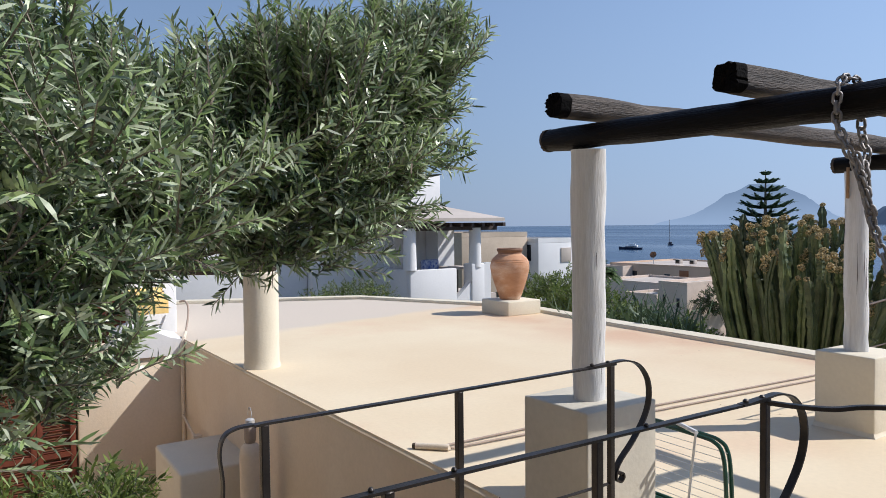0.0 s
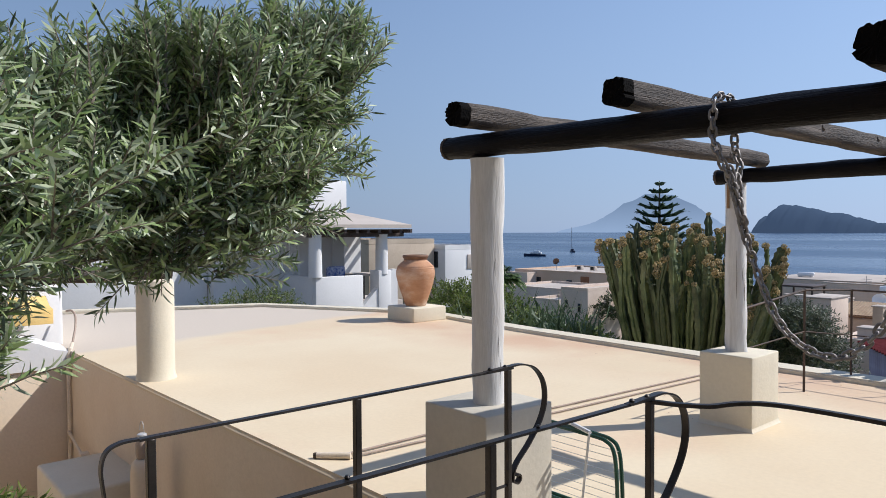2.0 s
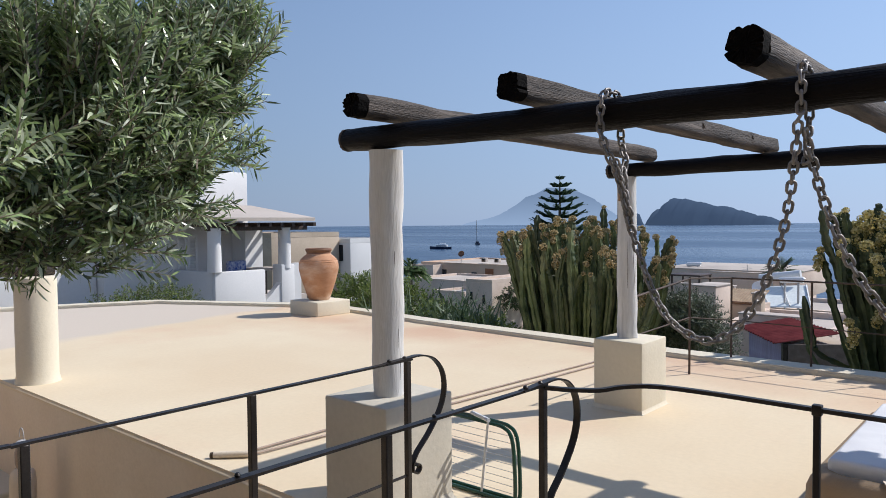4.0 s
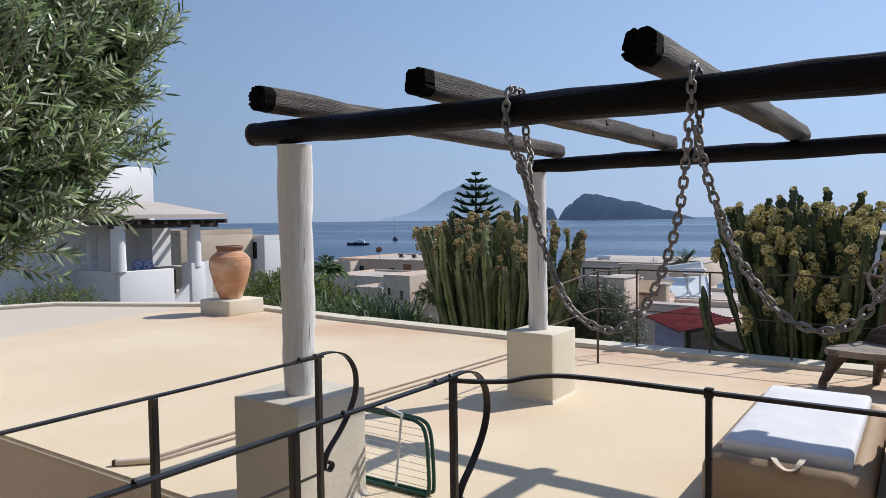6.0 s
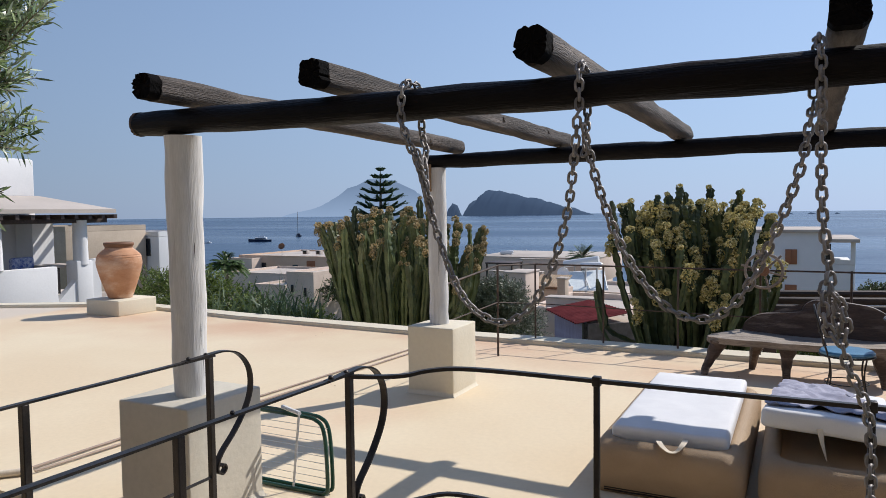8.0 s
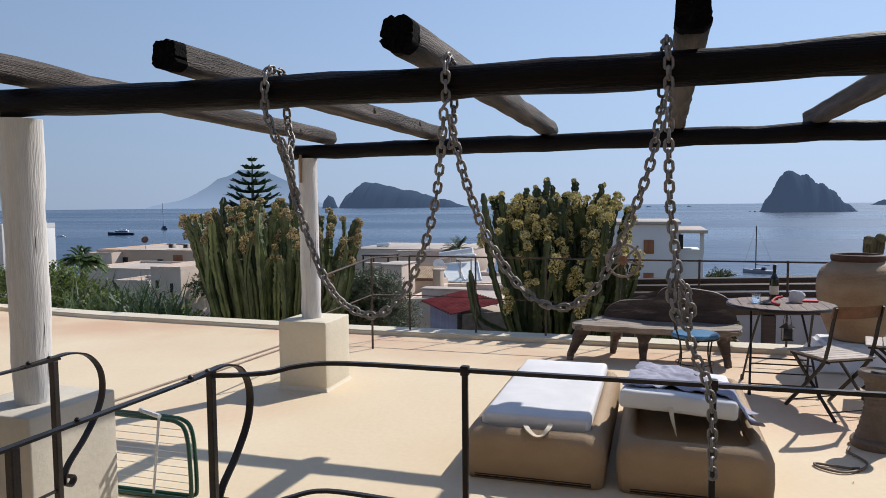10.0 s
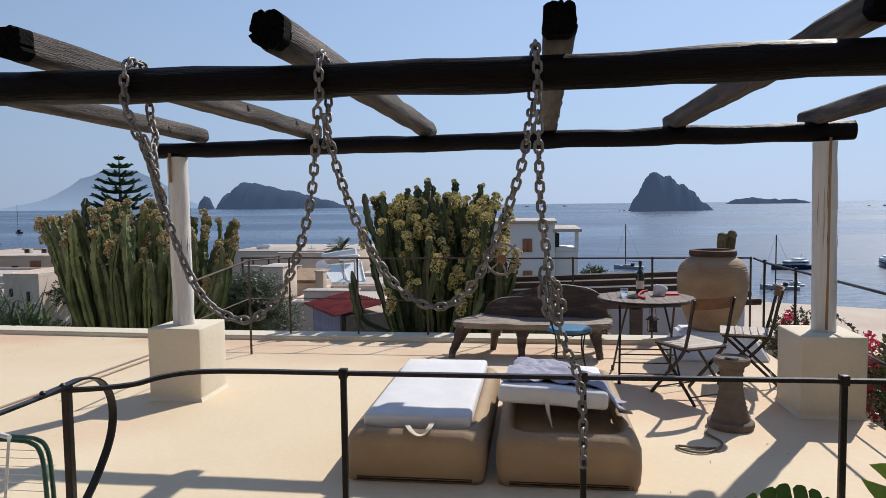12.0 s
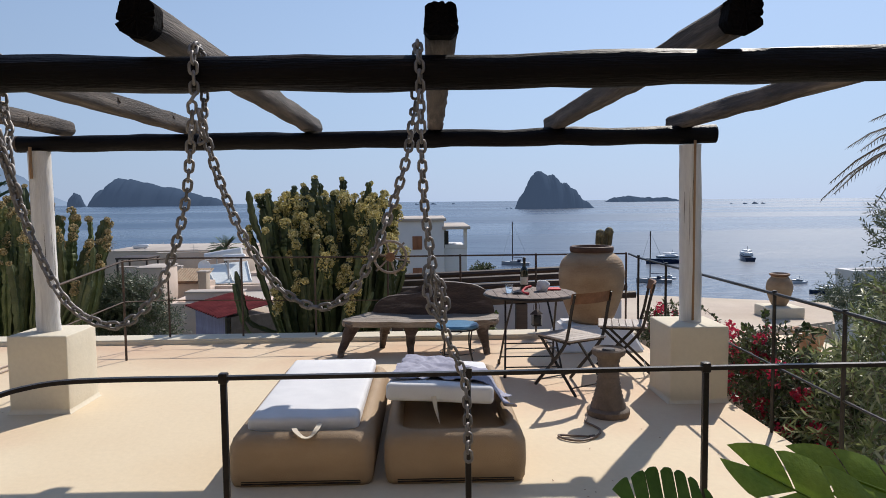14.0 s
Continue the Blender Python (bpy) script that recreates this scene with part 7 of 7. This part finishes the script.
flat_house("low grey-white outbuilding with a flat roof", 24.0, 29.0, 5.2, 8.6, -1.75, M_VILLAGE, None)
flat_house("white flat-roofed outbuilding above the shore", 22.0, 23.0, -17.5, -13.55, -0.74, M_WHITE, -6.0, (("x", -15.3, -2.0, 0.7, 0.9, M_DARKGLASS),))
# added tree, mostly hidden by the cactus, that shades the house's right face
shrub("dark_tree", "dark green tree added beside the white box house to shade its side", [((48.3, 32.3, -3.7), 1.3, 0.9), ((46.0, 32.6, -4.3), 1.1, 0.9), ((50.5, 32.2, -4.0), 1.2, 0.9)], 420, 8, 0.22, 0.09, 0.6, M_DARKSHRUB, 72, (48.2, 32.4, -8.0), category="tree", stem_r=0.012)
# chimneys, vents and tanks on the village roofs
for x, y, z, w_, h_, m_ in ((39.0, 13.6, -2.75, 0.5, 0.5, M_VILLAGE), (40.5, 11.4, -2.75, 0.35, 0.7, M_BEIGE), (42.0, 14.4, -2.75, 0.6, 0.35, M_POT), (31.0, 11.6, -2.5, 0.35, 0.45, M_BEIGE), (33.5, 10.2, -2.5, 0.5, 0.3, M_POT), (32.0, 8.6, -2.5, 0.3, 0.5, M_VILLAGE),
                           (64.0, 20.5, -3.55, 0.9, 0.6, M_BEIGE), (66.0, 25.5, -3.55, 0.7, 0.8, M_VILLAGE), (63.0, 28.0, -3.55, 0.5, 0.5, M_POT), (87.0, 31.0, -4.25, 1.0, 0.9, M_VILLAGE), (86.0, 35.5, -4.25, 0.7, 0.7, M_BEIGE), (25.0, 6.6, -1.75, 0.25, 0.4, M_BEIGE), (26.0, 7.9, -1.75, 0.3, 0.25, M_POT)):
    w_, h_ = w_ * 0.62, h_ * 0.6
    t = thing("chimney", "small plaster chimney on a flat village roof", "chimney", "roof chimneys", m=pose(x, y, z - 0.24))
    part("shaft", box(B(), -w_ / 2, w_ / 2, -w_ / 2, w_ / 2, 0, 0.24 + h_, 0.02), m_, t)
    part("cap", box(B(), -w_ * 0.62, w_ * 0.62, -w_ * 0.62, w_ * 0.62, 0.25 + h_, 0.30 + h_, 0.01), M_ROOFTOP, t)
# lean-to roofs, low walls, tanks and a roof terrace shade among the houses
def low_wall(label, x0, x1, y0, y1, z0, z1, material):
    t_ = thing("roof_wall", label, "wall", "roof walls")
    part("wall", box(B(), x0, x1, y0, y1, z0, z1, 0.02), material, t_)
    part("coping", box(B(), x0 - 0.03, x1 + 0.03, y0 - 0.03, y1 + 0.03, z1, z1 + 0.05, 0.01), M_ROOFTOP, t_)
    return t_


low_wall("white plaster stair head on a flat roof", 26.0, 27.6, 9.45, 10.36, -2.6, -0.76, M_VILLAGE)
low_wall("beige plaster chimney block on a flat roof", 27.0, 27.5, 8.18, 8.5, -2.4, -1.02, M_BEIGE)
low_wall("pinkish low house wall behind the shed", 24.4, 25.0, 6.2, 8.1, -4.0, -1.46, M_VILLAGE)
low_wall("grey plaster wall along a flat roof", 33.0, 33.3, 11.2, 14.0, -2.6, -1.35, M_ROOFTOP)
low_wall("white plaster wall along a roof terrace", 47.0, 47.3, 13.2, 17.6, -3.4, -1.72, M_VILLAGE)
low_wall("white plaster parapet of a roof terrace", 50.0, 58.0, 12.9, 22.4, -3.6, -1.80, M_VILLAGE)
t = thing("terrace_canopy", "dark reed canopy over a roof terrace", "canopy")
part("mat", box(B(), 44.0, 46.0, 17.0, 19.0, -1.86, -1.76, 0.02), M_DARKTIMBER, t)
for x, y in ((44.1, 17.1), (44.1, 18.9), (45.9, 17.1), (45.9, 18.9)):
    part("post", box(B(), x - 0.05, x + 0.05, y - 0.05, y + 0.05, -3.4, -1.86), M_DARKTIMBER, t)
t = thing("tile_roof", "brown tiled lean-to roof among the houses", "roof")
bm = box(B(), 28.0, 28.06, 8.6, 10.05, -1.55, -1.45)
part("eave", bm, M_DARKTERRA, t)
for k in range(13):
    cp = [(28.0 + 0.18 * j_, 8.66 + 0.108 * k, -1.5 + 0.05 * j_) for j_ in range(9)]
    part("tile_row", sweep(B(), cp, 0.06, 6, squash=0.6, wob=0.12, seed=k), M_OLDTERRA, t)
part("support", box(B(), 28.1, 29.6, 8.62, 10.0, -3.6, -1.58), M_VILLAGE, t)
for x, y, z in ((36.4, 9.66, -1.22), (52.0, 20.6, -1.6)):
    t = thing("water_tank", "white cylindrical rooftop water tank", "tank", "rooftop tanks", m=pose(x, y, z))
    part("drum", sweep(B(), [(0, -0.52, 0.04), (0, -0.5, 0.06), (0, 0.5, 0.0), (0, 0.52, -0.02)], [0.12, 0.15, 0.15, 0.12], 14), M_HULLWHITE, t)
    for dy in (-0.3, 0.3):
        part("foot", box(B(), -0.05, 0.05, dy - 0.04, dy + 0.04, -1.6, -0.1), M_STEEL, t)
t = thing("satellite_dish", "white satellite dish on a roof pole", "dish", m=pose(35.0, 10.76, -2.6))
part("mast", sweep(B(), [(0, 0, 0), (0, 0, 1.0)], 0.03, 6), M_STEEL, t)
part("dish", lathe(B(), urn_profile([(0.02, 0), (0.16, 0.03), (0.30, 0.12), (0.29, 0.13), (0.16, 0.05), (0.02, 0.02)], 3), 18), M_HULLWHITE, t).matrix_local = pose(0, 0, 1.05, 0, -70, 30)
for x, y, z, h_ in ((47.2, 15.2, -1.7, 0.5), (50.2, 21.8, -1.8, 0.9), (31.2, 12.4, -2.5, 1.4), (63.0, 23.0, -3.5, 1.6)):
    t = thing("roof_antenna", "thin metal aerial on a flat roof", "aerial", "roof aerials", m=pose(x, y, z - 0.2))
    part("mast", sweep(B(), [(0, 0, 0), (0, 0, 0.2 + h_)], 0.02, 5), M_STEEL, t)
    for k in range(3):
        part("crossbar", sweep(B(), [(0, -0.28, h_ - 0.12 * k), (0, 0.28, h_ - 0.12 * k)], 0.012, 4), M_STEEL, t)
# solar water heater
t = thing("solar_heater", "rooftop solar water heater with a white tank", "solar heater")
a, b_, c_, d_ = far(24, 38.2, (24, 7.35, -0.51)), far(24, 38.2, (24, 5.88, -0.39)), far(24, 36, (24, 5.75, -1.05)), far(24, 36, (24, 7.0, -1.12))
bm = B()
lo = [bm.verts.new(q) for q in (a, b_, c_, d_)]
hi = [bm.verts.new(Vector(v.co) + Vector((0.06, 0, 0.06))) for v in lo]
for k in range(4):
    bm.faces.new((lo[k], lo[(k + 1) % 4], hi[(k + 1) % 4], hi[k]))
bm.faces.new(lo), bm.faces.new(hi)
part("panel", bm, M_SOLAR, t, "glass panel with a pale sky reflection in its colour", smooth=0)
for f in (0.02, 0.5, 0.98):
    part("panel_bar", sweep(B(), [a.lerp(b_, f) + Vector((0, 0, 0.09)), d_.lerp(c_, f) + Vector((0, 0, 0.09))], 0.03, 5), M_STEEL, t)
q = far(24, 38.4, (24, 6.65, -0.13))
part("tank", sweep(B(), [q + Vector((0, 1.0, -0.1)), q + Vector((0, -0.95, 0.2))], 0.2, 14), M_HULLWHITE, t)
part("stand", sweep(B(), [q + Vector((0, 0.4, -0.2)), q + Vector((0, 0.4, -2.6))], 0.04, 6), M_STEEL, t)

# shed with a red corrugated roof
t = thing("shed", "lilac boarded shed with a red corrugated roof", "shed")
SA, SB, SD, SE = Vector((22.0, 7.15, -1.5)), Vector((20.0, 5.6, -1.55)), Vector((21.6, 4.5, -1.40)), Vector((23.6, 6.25, -1.36))
wd = (SA - SB).normalized()
wn_ = Vector((wd.y, -wd.x, 0))
sm = Matrix((( wd.x, wn_.x, 0, SB.x + 0.15 * wn_.x), (wd.y, wn_.y, 0, SB.y + 0.15 * wn_.y), (0, 0, 1, 0), (0, 0, 0, 1)))
part("wall", box(B(), 0.05, 2.5, 0.05, 2.0, -4.2, -1.70, m=sm), M_BEIGE, t)
bm = box(B(), -0.065, 0.065, 0.0, 0.03, -4.2, -1.60)
bmesh.ops.recalc_face_normals(bm, faces=bm.faces)
me = bpy.data.meshes.new("board")
bm.to_mesh(me), bm.free()
finish(me, M_LILAC, 0)
for k in range(17):
    shared("board", me, t, sm @ pose(0.16 + 0.142 * k, 0, 0.01 * (k % 3)))
part("post", box(B(), -0.05, 0.06, -0.05, 0.06, -4.2, -1.60, m=sm), M_IRON, t, "dark door post")
# flat dark grey sheet set across the shed's doorway side
part("curtain", box(B(), 0.0, 0.04, 0.1, 1.95, -4.2, -1.62, m=sm), M_POT, t, "dark grey sheet across the doorway side")
bm = B()
NR = 90
prev = None
for k in range(NR + 1):
    zz = Vector((0, 0, 0.03 * math.sin(k * 1.05)))
    f = -0.04 + 1.08 * k / NR
    lo_, hi_ = SB.lerp(SA, f) + zz, SD.lerp(SE, f) + zz
    cur = (bm.verts.new(lo_ + (lo_ - hi_) * 0.08), bm.verts.new(hi_))
    if prev:
        bm.faces.new((prev[0], cur[0], cur[1], prev[1]))
    prev = cur
g = bmesh.ops.extrude_face_region(bm, geom=bm.faces[:])
bmesh.ops.translate(bm, vec=(0, 0, -0.012), verts=[v for v in g["geom"] if isinstance(v, bmesh.types.BMVert)])
part("roof", bm, M_REDROOF, t, "red corrugated sheet roof", smooth=60)

# white building by the shore
t = thing("white_building", "white two-storey building with brown shutters and a roofed balcony", "house")
part("wall", box(B(), 50, 58, -1.45, 4.6, -9.0, 0.1, 0.05), M_WHITE, t)
part("roof", box(B(), 49.8, 58.2, -1.6, 4.75, 0.1, 0.3, 0.03), M_ROOFTOP, t)
part("balcony_block", box(B(), 50.6, 58, -3.1, -1.46, -9.0, -1.9, 0.05), M_WHITE, t)
part("balcony_roof", box(B(), 49.9, 58, -3.3, -1.3, -0.5, -0.28, 0.03), M_ROOFTOP, t)
part("balcony_post", box(B(), 50.5, 50.75, -3.1, -2.85, -1.9, -0.5), M_WHITE, t)
part("balcony_door", box(B(), 50.9, 51.0, -1.78, -1.46, -1.88, -0.62), M_DARKGLASS, t, "dark balcony doorway")
part("balcony_parapet", box(B(), 50.6, 50.8, -3.1, -1.5, -1.9, -1.62), M_WHITE, t)
part("balcony_wall", box(B(), 51.0, 57.8, -1.62, -1.46, -1.9, -0.5), M_WHITE, t)
for z in (-1.9, -4.15):
    w_ = part("window", box(B(), 49.94, 50.02, 0.12, 0.80, z, z + 0.95, 0.01), M_SHUTTER_BROWN, t, "closed brown shutters")
    for y in (0.14, 0.47):
        part("shutter_leaf", box(B(), 49.90, 49.94, y, y + 0.31, z + 0.03, z + 0.92, 0.008), M_SHUTTER_BROWN, w_)
shrub("shrub", "dark green shore bush beside the white building", [((52, -4.1, -3.6), 0.5, 0.7), ((52.5, -4.5, -3.7), 0.5, 0.7)], 70, 7, 0.2, 0.09, 0.4, M_DARKSHRUB, 71, (52, -5, -8.0), stem_r=0.01)

# dark timber pergola and white room below the terrace
t = thing("lower_pergola", "dark timber pergola of a lower terrace", "pergola")
for i in range(5):
    x = 9.6 + 0.42 * i
    part("timber", sweep(B(), [(x, 0.5, 0.24 + 0.05 * i), (x, -2.9, 0.36 + 0.05 * i)], 0.05, 8, wob=0.15, seed=i), M_DARKTIMBER, t)
part("timber_post", box(B(), 9.55, 9.7, -1.45, -1.3, -2.6, 0.26, 0.01), M_DARKTIMBER, t)
part("timber_post", box(B(), 9.55, 9.7, 0.2, 0.35, -2.6, 0.2, 0.01), M_DARKTIMBER, t)
part("timber_post", box(B(), 11.3, 11.45, -2.8, -2.65, -2.6, 0.5, 0.01), M_DARKTIMBER, t)
bm = box(B(), 12.0, 12.3, -3.4, 0.6, -2.7, -0.05, 0.03)
tagged(part("wall_lower", bm, M_WHITE), "white wall of a lower terrace", "wall", kind="structure")
bm = box(B(), 9.0, 11.99, -3.4, 0.6, -2.7, -0.75)
tagged(part("terracotta_floor", bm, M_DARKTERRA), "reddish brown floor of a lower terrace", "floor", kind="structure")

# lower cream terrace with a small jar
bm = prism(B(), [(11.6, -5.1), (12.6, -7.4), (14.8, -8.6), (16.6, -4.6), (13.5, -3.2)], -2.9, -0.6)
bmesh.ops.bevel(bm, geom=[e for e in bm.edges if all(v.co.z > -0.7 for v in e.verts)], offset=0.04, segments=2, affect="EDGES")
tagged(part("lower_terrace", bm, M_OLDTERRACE), "faded pinkish cream coated lower roof terrace", "terrace", kind="structure")
bm = box(B(), 12.95, 13.6, -7.05, -6.4, -0.61, -0.40, 0.03)
tagged(part("plinth", bm, M_CREAM), "cream plaster block under a small jar", "plinth")
u = thing("small_jar", "small round terracotta jar on a low block", "urn", m=pose(13.27, -6.72, -0.40))
part("body", lathe(B(), urn_profile([(0.11, 0), (0.14, 0.03), (0.20, 0.18), (0.235, 0.33), (0.21, 0.46), (0.155, 0.53), (0.15, 0.56)], 5), 28), M_OLDTERRA, u)
part("rim", lathe(B(), [(0.15, 0.555), (0.18, 0.575), (0.18, 0.60), (0.15, 0.61), (0.13, 0.57)], 28), M_DARKTERRA, u)
u = thing("flower_pot", "terracotta flower pot among the shrubs", "pot", m=pose(10.2, -5.6, -0.62))
part("body", lathe(B(), [(0.14, 0), (0.22, 0.30), (0.24, 0.30), (0.245, 0.36), (0.21, 0.36), (0.19, 0.28)], 24), M_TERRA, u)
part("soil", lathe(B(), [(0.19, 0.29), (0.19, 0.31), (0.02, 0.33)], 20), M_GROUND, u)
bm = box(B(), 9.6, 11.6, -6.3, -4.6, -2.9, -0.62, 0.03)
tagged(part("lower_step", bm, M_FLOOR), "cream plaster step of the lower terrace", "step", kind="structure")


# ---- islands ----
def island(name, label, dist, profile, depth, sea, material, seed, rough=0.05):
    """Land whose skyline is given as (y, height above the sea), all at one distance."""
    NS, ND = 90, 9
    ys = [p_[0] for p_ in profile]
    span, hmax = max(ys) - min(ys), max(p_[1] for p_ in profile)
    v_, f_ = [], []
    for i in range(NS):
        y = min(ys) + span * i / (NS - 1)
        for (ya, ha), (yb, hb) in zip(profile, profile[1:]):
            if min(ya, yb) - 1e-6 <= y <= max(ya, yb) + 1e-6:
                hh = ha + (hb - ha) * (y - ya) / (yb - ya)
                break
        hh += hmax * rough * (0.8 * noise.noise(Vector((i * 0.12, seed, 0))) + 0.45 * noise.noise(Vector((i * 0.53, seed, 4)))) * min(1, hh / (hmax * 0.2 + 1e-6))
        for j in range(ND):
            g_ = j / (ND - 1)
            bell = math.sin(math.pi * g_) ** 0.7
            lump = 1 + 0.10 * noise.noise(Vector((i * 0.17, j * 1.6, seed + 3))) + 0.05 * noise.noise(Vector((i * 0.6, j * 0.9, seed + 9)))
            v_.append((dist + depth * (g_ - 0.5) * (0.4 + hh / hmax), y, sea - 1 + max(0.0, hh * bell * (lump if j != ND // 2 else 1.0))))
    for i in range(NS - 1):
        for j in range(ND - 1):
            k = i * ND + j
            f_.append((k, k + ND, k + ND + 1, k + 1))
    return tagged(soup(name, v_, f_, material, smooth=120), label, "island", kind="structure")


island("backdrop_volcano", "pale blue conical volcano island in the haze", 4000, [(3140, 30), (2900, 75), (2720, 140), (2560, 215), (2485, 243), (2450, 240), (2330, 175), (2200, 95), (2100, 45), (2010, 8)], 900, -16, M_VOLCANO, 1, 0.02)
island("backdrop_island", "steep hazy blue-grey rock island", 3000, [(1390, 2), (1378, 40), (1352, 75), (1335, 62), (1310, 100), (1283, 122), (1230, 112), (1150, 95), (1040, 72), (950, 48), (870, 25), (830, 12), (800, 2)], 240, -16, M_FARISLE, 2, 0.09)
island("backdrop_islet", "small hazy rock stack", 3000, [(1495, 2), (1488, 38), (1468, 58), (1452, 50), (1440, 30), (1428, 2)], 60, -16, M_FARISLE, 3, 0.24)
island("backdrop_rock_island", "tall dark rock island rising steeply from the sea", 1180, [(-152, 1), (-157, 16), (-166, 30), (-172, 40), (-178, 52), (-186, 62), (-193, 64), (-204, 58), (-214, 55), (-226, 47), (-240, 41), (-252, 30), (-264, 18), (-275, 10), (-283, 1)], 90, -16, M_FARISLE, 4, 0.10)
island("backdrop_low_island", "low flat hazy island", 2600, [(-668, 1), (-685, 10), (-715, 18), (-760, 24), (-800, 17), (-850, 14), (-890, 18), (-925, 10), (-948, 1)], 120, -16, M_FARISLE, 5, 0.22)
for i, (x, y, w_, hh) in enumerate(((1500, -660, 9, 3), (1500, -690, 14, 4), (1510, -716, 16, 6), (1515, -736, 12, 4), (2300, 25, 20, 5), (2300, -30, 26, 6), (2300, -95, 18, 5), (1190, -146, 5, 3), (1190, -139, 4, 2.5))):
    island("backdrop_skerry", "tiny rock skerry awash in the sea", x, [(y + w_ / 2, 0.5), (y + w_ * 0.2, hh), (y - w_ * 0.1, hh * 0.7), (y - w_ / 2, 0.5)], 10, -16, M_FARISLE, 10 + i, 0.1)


# ---- boats ----
def hull(bm_, ln, w_, hh):
    rows_ = []
    for i in range(13):
        f = i / 12
        b2 = w_ / 2 * (1 - max(0, (f - 0.45) / 0.55) ** 2.2) * (0.85 + 0.15 * min(1, f * 4))
        sheer = hh * (0.85 + 0.35 * f * f)
        x = -ln / 2 + ln * f
        rows_.append([bm_.verts.new((x, s * b2 * q, z)) for s, q, z in ((-1, 1, sheer), (-1, 0.8, 0.0), (1, 0.8, 0.0), (1, 1, sheer))])
    for r0, r1 in zip(rows_, rows_[1:]):
        for k in range(4):
            bm_.faces.new((r0[k], r0[(k + 1) % 4], r1[(k + 1) % 4], r1[k]))
    bm_.faces.new(rows_[0]), bm_.faces.new(rows_[-1][::-1])
    return bm_


def sailboat(x, y, yaw, ln, label, size=1.0, dark=False):
    t_ = thing("sailboat", label, "boat", "boats at anchor", m=pose(x, y, -16.05, 0, 0, yaw))
    lh = ln * size
    part("hull", hull(B(), lh, lh * 0.28, lh * 0.11), M_HULLDARK if dark else M_HULLBACKLIT, t_)
    part("cabin", box(B(), -lh * 0.12, lh * 0.18, -lh * 0.08, lh * 0.08, lh * 0.10, lh * 0.15, 0.1), M_HULLBACKLIT, t_)
    part("sprayhood", box(B(), -lh * 0.2, -lh * 0.08, -lh * 0.09, lh * 0.09, lh * 0.11, lh * 0.2, 0.1), M_HULLDARK, t_, "dark canvas sprayhood")
    part("mast", sweep(B(), [(ln * 0.08, 0, ln * 0.08), (ln * 0.08, 0, ln * 1.12)], 0.13, 6), M_DARKTIMBER, t_)
    part("boom", sweep(B(), [(ln * 0.08, 0, ln * 0.20), (-lh * 0.32, 0, ln * 0.19)], 0.07, 6), M_HULLDARK, t_, "furled dark sail on the boom")
    for q in (lh * 0.5, -lh * 0.48):
        part("stay", sweep(B(), [(ln * 0.08, 0, ln * 1.1), (q, 0, ln * 0.1)], 0.025, 4), M_STEEL, t_)
    return t_


def motorboat(x, y, yaw, ln, label, dark):
    t_ = thing("motorboat", label, "boat", "boats at anchor", m=pose(x, y, -16.05, 0, 0, yaw))
    part("hull", hull(B(), ln, ln * 0.27, ln * 0.11), M_HULLDARK if dark else M_HULLWHITE, t_)
    part("cabin", box(B(), -ln * 0.3, ln * 0.2, -ln * 0.1, ln * 0.1, ln * 0.105, ln * 0.19, ln * 0.02), M_HULLWHITE, t_)
    part("window_band", box(B(), -ln * 0.25, ln * 0.205, -ln * 0.102, ln * 0.102, ln * 0.135, ln * 0.165, ln * 0.005), M_DARKGLASS, t_)
    part("flybridge", box(B(), -ln * 0.22, ln * 0.05, -ln * 0.085, ln * 0.085, ln * 0.21, ln * 0.245, ln * 0.01), M_HULLWHITE, t_)
    part("mast", sweep(B(), [(-ln * 0.15, 0, ln * 0.24), (-ln * 0.17, 0, ln * 0.33)], 0.06, 5), M_STEEL, t_)
    return t_


sailboat(443, 353, 48, 17.5, "dark sailing yacht at anchor far out", 0.75, True)
motorboat(356, 315, 120, 15, "dark-hulled motor yacht at anchor", True)
sailboat(186, -24, 70, 10.3, "sailing boat at anchor, its backlit grey put into the colour", 0.74)
sailboat(144, -47.3, 75, 9.5, "sailing boat moored close to shore, its backlit grey put into the colour", 0.74)
motorboat(185, -64, 100, 11.5, "dark-hulled motor yacht at anchor", True)
motorboat(192, -88.7, -14, 12.0, "dark motor boat under way", True)
motorboat(139, -74.5, 100, 4.5, "small white motor boat", False)
motorboat(124, -72, 85, 6.0, "blue open motor boat", True)
motorboat(150, -52, 60, 4.0, "small dinghy beside the sailing boats", False)
for x, y, ln in ((330, 335, 5), (300, 318, 5), (345, 362, 6), (290, 302, 4)):
    motorboat(x, y, 110, ln, "small white boat in the bay", False)
